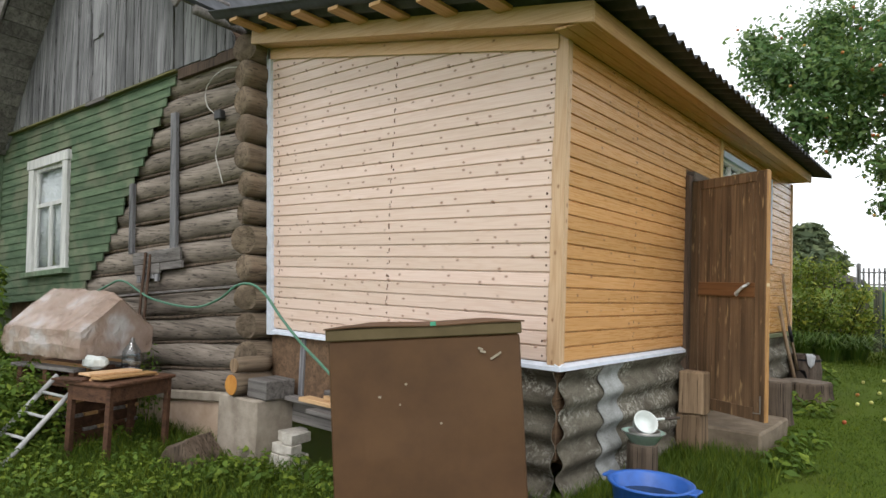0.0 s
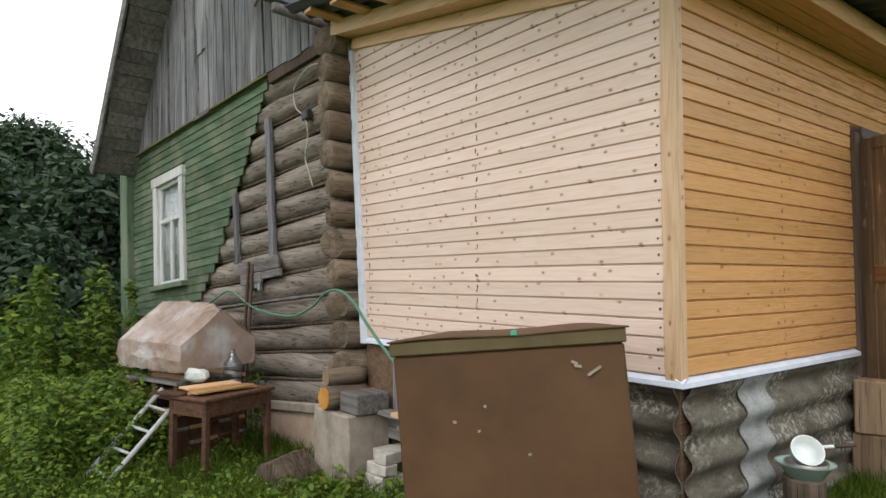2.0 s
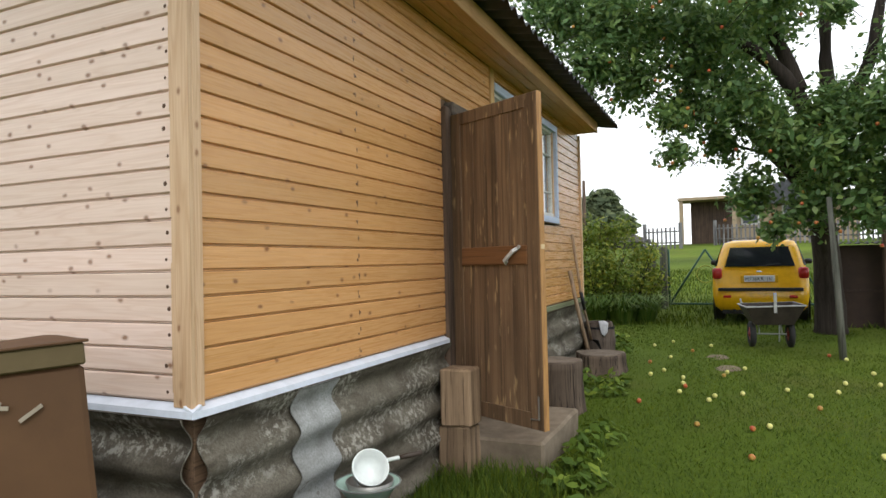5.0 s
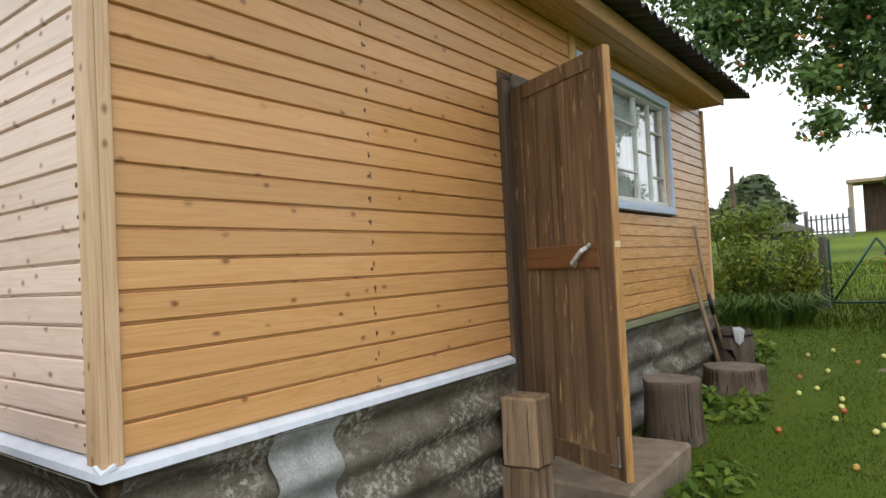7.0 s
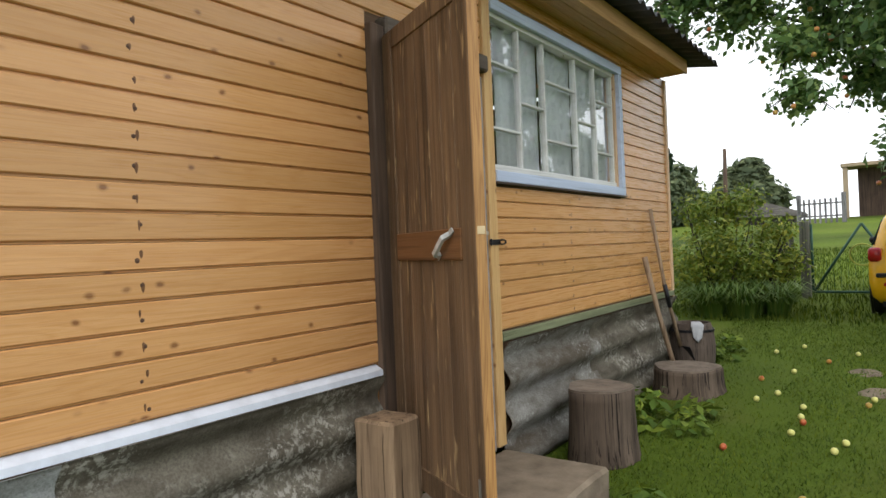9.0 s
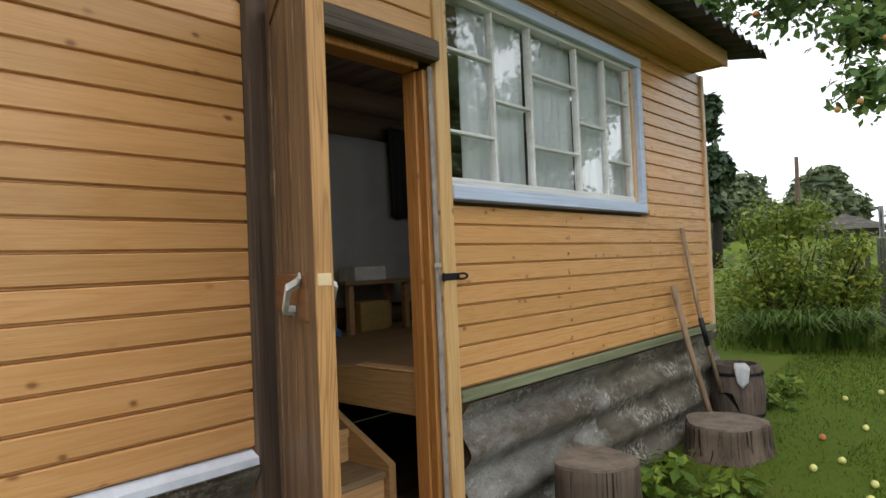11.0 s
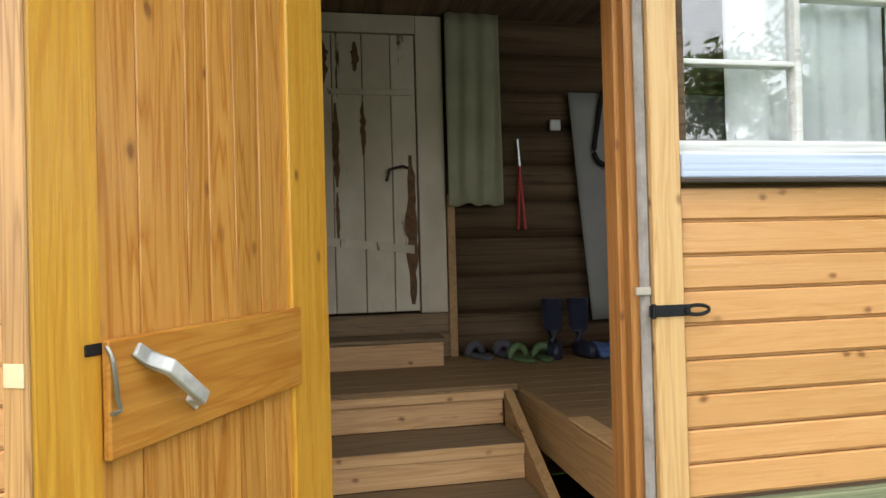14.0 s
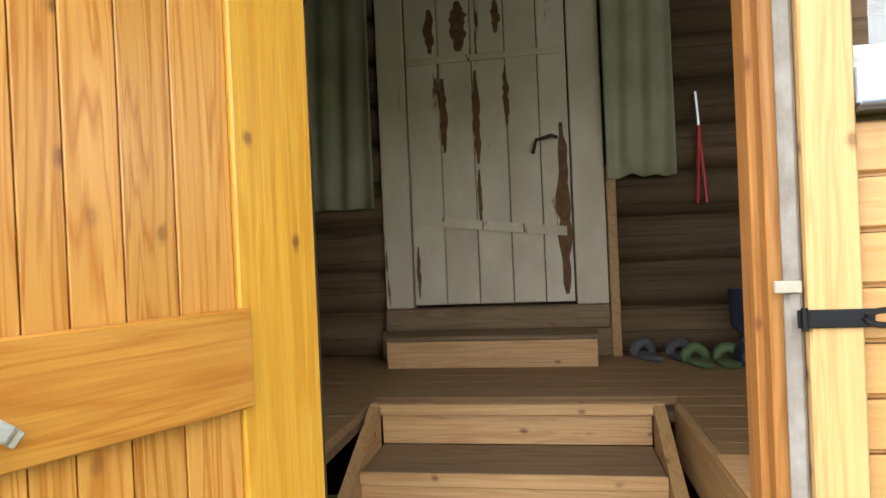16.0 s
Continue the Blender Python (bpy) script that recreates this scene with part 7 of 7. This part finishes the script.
M_lily = leafy("daylily_leaves", (0.06, 0.12, 0.02), (0.11, 0.19, 0.03), (0.18, 0.24, 0.05), 0.5)
for k, (lx, ly, lr) in enumerate(((-0.05, 10.1, 0.42), (0.35, 10.35, 0.30), (-0.45, 10.0, 0.3))):
    nb_ = 230
    ang = rs.random(nb_) * 6.283
    rad = lr * np.sqrt(rs.random(nb_)) * 0.6
    v, f = [], []
    for i in range(nb_):
        bx, by = lx + rad[i] * math.cos(ang[i]), ly + rad[i] * math.sin(ang[i])
        L = rng.uniform(0.35, 0.75)
        sd = Vector((-math.sin(ang[i]), math.cos(ang[i]), 0))
        dr = Vector((math.cos(ang[i]), math.sin(ang[i]), 0))
        b0 = Vector((bx, by, gz(bx, by) - 0.01))
        pts = [b0, b0 + Vector((0, 0, L * 0.5)) + dr * L * 0.15, b0 + Vector((0, 0, L * 0.72)) + dr * L * 0.45, b0 + Vector((0, 0, L * 0.55)) + dr * L * 0.8]
        ws = [0.010, 0.011, 0.009, 0.001]
        q = len(v)
        for p, w in zip(pts, ws):
            v += [tuple(p - sd * w), tuple(p + sd * w)]
        f += [(q + 2 * j, q + 2 * j + 1, q + 2 * j + 3, q + 2 * j + 2) for j in range(3)]
    o = new("daylily_clump", mesh_from("daylily_clump", v, f, M_lily))
    tagged(o, "clump of arching bright green daylily leaves", "plant", "daylily clumps")

# ---- grass and weeds ----
M_grass = leafy("lawn_blades", (0.030, 0.060, 0.004), (0.070, 0.122, 0.007), (0.17, 0.21, 0.014), 0.7)
M_weed = leafy("weed_leaves", (0.050, 0.095, 0.010), (0.105, 0.175, 0.018), (0.22, 0.28, 0.03), 0.7)


def scatter(n, x0, x1, y0, y1, keep):
    out = []
    while len(out) < n:
        x, y = rng.uniform(x0, x1), rng.uniform(y0, y1)
        if keep(x, y):
            out.append((x, y, gz(x, y) - 0.005))
    return np.array(out)


def open_lawn(x, y):
    if -0.05 < x < 0.78 and 2.0 < y < 3.2:
        return False
    if x < 0.05 and 0 < y < 6.7:
        return False
    thin = noise.noise(Vector((x * 0.7, y * 0.7, 4.0)))
    return thin < 0.25 or rng.random() < 0.35


pts = scatter(150000, 0.0, 5.2, -1.2, 9.5, open_lawn)
h = 0.010 + 0.034 * rs.random(len(pts)) ** 2
tagged(new("lawn_grass", blade_mesh("lawn_grass", pts, h, 1.6, 0.0030, M_grass, rs)), "short damp green lawn grass", "grass", kind="stuff")
pts = scatter(26000, -2.0, 6.5, 9.5, 22.0, lambda x, y: True)
h = 0.04 + 0.08 * rs.random(len(pts))
tagged(new("far_grass", blade_mesh("far_grass", pts, h, 0.9, 0.008, M_grass, rs)), "longer green grass by the gate and hill", "grass", kind="stuff")
pts = scatter(15000, 0.02, 0.95, -0.2, 3.0, lambda x, y: (x < 0.75 or rng.random() < 0.4) and not (2.2 < y < 3.2 and x < 0.76) and (x - 0.62) ** 2 + (y - 0.03) ** 2 > 0.06)
h = 0.05 + 0.13 * rs.random(len(pts)) ** 2
tagged(new("edge_grass", blade_mesh("edge_grass", pts, h, 0.8, 0.0035, M_grass, rs)), "long uncut grass along the skirting", "grass", kind="stuff")
pts = scatter(60000, -6.5, 1.2, -3.2, -0.15, lambda x, y: not (-0.9 < x < 0.05 and -1.35 < y < -0.3))
h = 0.05 + 0.16 * rs.random(len(pts)) ** 1.5
tagged(new("rough_grass", blade_mesh("rough_grass", pts, h, 0.8, 0.0045, M_grass, rs)), "tall rough grass before the old house", "grass", kind="stuff")


def weeds(name, spots, per, label, size=0.06):
    """Leafy weeds: leaves set round upright stems."""
    cs, ns, ss = [], [], []
    bm = bmesh.new()
    for x, y, h in spots:
        g = gz(x, y)
        tube(bm, [(x, y, g - 0.02), (x + rng.uniform(-0.05, 0.05), y + rng.uniform(-0.05, 0.05), g + h)], [0.005, 0.002], 4, False)
        for k in range(int(per * (0.5 + h))):
            u = rng.uniform(0.12, 1.0)
            a = rng.uniform(0, 6.28)
            r = rng.uniform(0.03, 0.13) * (1.25 - 0.6 * u)
            cs.append((x + r * math.cos(a), y + r * math.sin(a), g + h * u))
            ns.append((0.5 * math.cos(a) + rng.gauss(0, 0.25), 0.5 * math.sin(a) + rng.gauss(0, 0.25), 1.0))
            ss.append(size * rng.uniform(0.6, 1.4))
    o = new(name, leaf_mesh(name, np.array(cs), np.array(ns), np.array(ss), M_weed, rs, 0.62, 0.18))
    tagged(o, label, "weeds", kind="stuff")
    part("stem_work", bm, M_weed, o)


def wall_free(x, y):
    return not ((-4.5 < x < -3.5 and -1.5 < y < -0.5) and rng.random() < 0.7)


sp = [(rng.uniform(-6.4, -4.3), rng.uniform(-2.4, -1.2), rng.uniform(0.35, 0.80)) for _ in range(330)]
weeds("nettles", sp, 70, "tall dark green weeds before the slat stack", 0.052)
sp = [(x, y, rng.uniform(0.06, 0.24)) for x, y in ((rng.uniform(-5.2, -2.3), rng.uniform(-2.6, -0.5)) for _ in range(420)) if wall_free(x, y)]
weeds("ground_weeds", sp, 44, "low leafy weeds in the rough grass", 0.04)
sp = [(rng.uniform(-2.9, -1.0), rng.uniform(-0.95, -0.25), rng.uniform(0.08, 0.26)) for _ in range(110)]
weeds("pier_weeds", sp, 26, "leafy weeds round the brick pile", 0.055)
sp = [(rng.uniform(0.75, 1.0), rng.uniform(1.9, 3.4), rng.uniform(0.05, 0.16)) for _ in range(22)] + [(rng.uniform(0.25, 0.8), rng.uniform(4.5, 5.3), rng.uniform(0.06, 0.25)) for _ in range(18)] + [(rng.uniform(0.1, 0.5), rng.uniform(6.9, 7.6), rng.uniform(0.05, 0.2)) for _ in range(20)]
weeds("step_weeds", sp, 20, "broad-leaved weeds by the step and stumps", 0.085)
sp = [(rng.uniform(-4.9, -4.6), rng.uniform(-0.42, -0.3), rng.uniform(0.7, 1.0)) for _ in range(8)]
weeds("wall_vine", sp, 22, "thin weed climbing the log wall", 0.05)

# ---- far things ----
def far_tree(x, y, h, w, seed, mat, label, name="tree", per=330, size=0.35):
    r2 = np.random.default_rng(seed)
    q = random.Random(seed)
    t = thing(name, label, "tree", "distant trees")
    g = gz(x, y)
    part("trunk", tubed([(x, y, g - 0.2), (x + q.uniform(-0.2, 0.2), y, g + h * 0.45), (x, y, g + h * 0.8)], [0.03 * h, 0.02 * h, 0.006 * h], 7), M_bark_dark, t, "", True)
    blobs = []
    for k in range(16):
        u = q.uniform(0.22, 0.95)
        rr = w * (1.0 - 0.65 * abs(u - 0.5)) * q.uniform(0.25, 0.42)
        a = q.uniform(0, 6.28)
        d = w * 0.33 * q.random() ** 0.5 * (1.25 - u)
        blobs.append((x + d * math.cos(a), y + d * math.sin(a), g + h * u, rr))
    c, n, s = cloud_leaves(r2, blobs, per * 9.0 / (w * w) * (w / 3.0), size, 0.35, 0.95)
    cr = new("crown", leaf_mesh("crown", c, n, s, mat, r2, 0.7, 0.2))
    cr.parent = t
    cr["kind"] = "stuff"
    return t


# far leaf greens are paled, so the haze of distance sits in their colour
M_far = leafy("hazed_distant_foliage", (0.085, 0.115, 0.065), (0.13, 0.165, 0.08), (0.19, 0.22, 0.10), 0.8)
M_forest = leafy("dark_thicket_foliage", (0.022, 0.045, 0.024), (0.045, 0.080, 0.036), (0.085, 0.125, 0.055), 0.5)
for i, (x, y, h, w) in enumerate(((-13.5, 2.5, 7.5, 4.5), (-15.5, 0.0, 6.0, 4.5), (-12.0, 6.0, 7.5, 4.5), (-17.5, 4.0, 9.0, 5.5), (-14.5, -3.0, 6.0, 4.5), (-19.0, -1.5, 8.0, 5.5), (-11.5, 1.0, 3.2, 3.0), (-12.5, -1.5, 3.0, 3.0), (-17.0, -6.0, 6.5, 5.0), (-11.0, -4.5, 2.6, 2.6))):
    far_tree(x, y, h * 0.7, w, 40 + i, M_forest, "dark dense tree in the thicket behind the old house", "thicket_tree", 3000, 0.15)
weeds("tall_herbs", [(rng.uniform(-9.5, -7.2), rng.uniform(-2.6, -0.9), rng.uniform(0.8, 1.9)) for _ in range(60)], 30, "tall flowering herbs at the thicket edge", 0.10)
far_tree(-7.2, 47.0, 3.4, 4.6, 61, M_far, "broad round willow on the hill", "far_tree", 2600, 0.42)
for i, (x, y, h, w) in enumerate(((-11.5, 44.0, 3.2, 5.0), (-16.0, 48.0, 4.2, 5.0), (-27.0, 48.0, 6.5, 6.0), (-10.5, 34.0, 2.0, 3.4), (-34.0, 50.0, 8.0, 7.0), (-15.0, 36.0, 2.4, 4.0), (-42.0, 55.0, 9.0, 8.0), (-24.0, 34.0, 2.8, 4.0), (20.0, 50.0, 7.0, 7.0), (28.0, 44.0, 8.0, 8.0))):
    far_tree(x, y, h, w, 70 + i, M_far, "green tree on the far field edge", "far_tree", 2000, 0.42)
sl = far_tree(-5.5, 23.0, 6.0, 1.5, 95, M_forest, "slender dark tree behind the garden", "slender_tree", 900, 0.25)


def picket_fence(x0, x1, y, label, h=1.3, step=0.24):
    fn = thing("picket_fence", label, "fence", "picket fences on the hill")
    pk = finish(boxed(-0.05, 0.05, -0.02, 0.02, 0, h, 0.0), "picket", M_grey_z)
    n = int((x1 - x0) / step)
    for i in range(n):
        x = x0 + step * i
        o = new("picket", pk)
        o.parent = fn
        o.location = (x, y, gz(x, y) - 0.05)
    for dz in (0.35, 1.0):
        part("fence_rail", tubed([(x0, y + 0.05, gz(x0, y) + dz), (x1, y + 0.05, gz(x1, y) + dz)], 0.04, 4), M_grey_x, fn)
    for x in (x0, x1):
        part("fence_post", boxed(x - 0.1, x + 0.1, y - 0.02, y + 0.18, gz(x, y) - 0.1, gz(x, y) + h + 0.2), M_grey_z, fn)


picket_fence(-2.9, -0.9, 38.0, "grey picket fence on the hill")
picket_fence(0.9, 13.0, 41.0, "grey picket fence before the yellow house")


def far_house(x, y, w, d, h, rh, wallm, roofm, label):
    hs = thing("house", label, "house")
    g = gz(x, y)
    m = pose(x, y, g, 0, 0, 4)
    part("wall", boxed(0, w, 0, d, -0.2, h), wallm, hs, "", False, m)
    bm = extrude(bmesh.new(), [(-0.5, h - 0.1), (w + 0.5, h - 0.1), (w + 0.5, h + 0.05), (w / 2, h + rh), (-0.5, h + 0.05)], lambda a, z: (a, -0.6, z), lambda a, z: (a, d + 0.5, z))
    part("roof", bm, roofm, hs, "", False, m)
    for i in range(max(2, int(w / 2.6)) if h > 2 else 0):
        a = 0.8 + 2.4 * i
        if a + 1.2 > w:
            break
        wn_ = part("window", boxed(a, a + 1.1, -0.06, -0.005, 1.1, 2.4, 0.01), M_white_z, hs, "", False, m)
        part("pane", boxed(a + 0.12, a + 0.98, -0.075, -0.062, 1.22, 2.28), plain("dark_pane", (0.05, 0.06, 0.07), 0.1), wn_, "", False, m)
    return hs


M_yellow_house = mottled("ochre_house_boards", [(0.3, (0.26, 0.20, 0.13)), (0.7, (0.36, 0.285, 0.19))], 1.0, 0.85)
far_house(1.6, 44.5, 7.5, 8.0, 2.5, 1.5, M_yellow_house, M_roof, "ochre wooden house on the hill behind a picket fence")
pr = thing("porch", "ochre porch with a flat roof on the hill", "porch")
g = gz(-0.8, 43.5)
part("porch_roof", boxed(-1.3, 2.2, 42.0, 44.4, g + 2.75, g + 2.95, 0.02), M_yellow_house, pr)
for x in (-1.1, 2.0):
    part("porch_post", boxed(x - 0.12, x + 0.12, 42.1, 42.34, g - 0.1, g + 2.75), M_yellow_house, pr)
part("porch_wall", boxed(-0.6, 2.0, 43.6, 43.8, g - 0.1, g + 2.75), M_jamb_dark, pr)
far_house(-18.6, 52.0, 4.6, 7.0, 2.6, 2.6, plain("whitewashed_wall", (0.62, 0.62, 0.60), 0.9), M_grey_x, "small white gabled house beyond the field")
far_house(-6.0, 40.0, 2.6, 2.5, 0.5, 0.7, M_grey_x, M_grey_x, "low grey shed beyond the gate")
for x, y, h in ((-6.9, 40.0, 4.5), (-8.0, 52.0, 4.3), (-18.0, 70.0, 6.0)):
    g = gz(x, y)
    up = thing("utility_pole", "grey wooden utility pole on the hill", "utility pole", "utility poles")
    part("pole", tubed([(x, y, g - 0.2), (x + 0.05, y, g + h)], [0.14, 0.10], 8), M_jamb_dark, up, "", True)
    part("insulator", boxed(x - 0.02, x + 0.12, y - 0.05, y + 0.05, g + h - 0.12, g + h - 0.04), M_jamb_dark, up)
for i, (x, y) in enumerate(((1.62, 6.9), (1.75, 6.15))):
    bm = rough_up(lathe(bmesh.new(), [(0.0, 0.006), (0.12, 0.004), (0.15, -0.01), (0.0, -0.012)], 12), 0.03, 6.0)
    single("flat_stone", bm, M_step, "flat grey stone sunk in the lawn", "stone", "stones in the lawn", m=pose(x, y, gz(x, y) + 0.004))
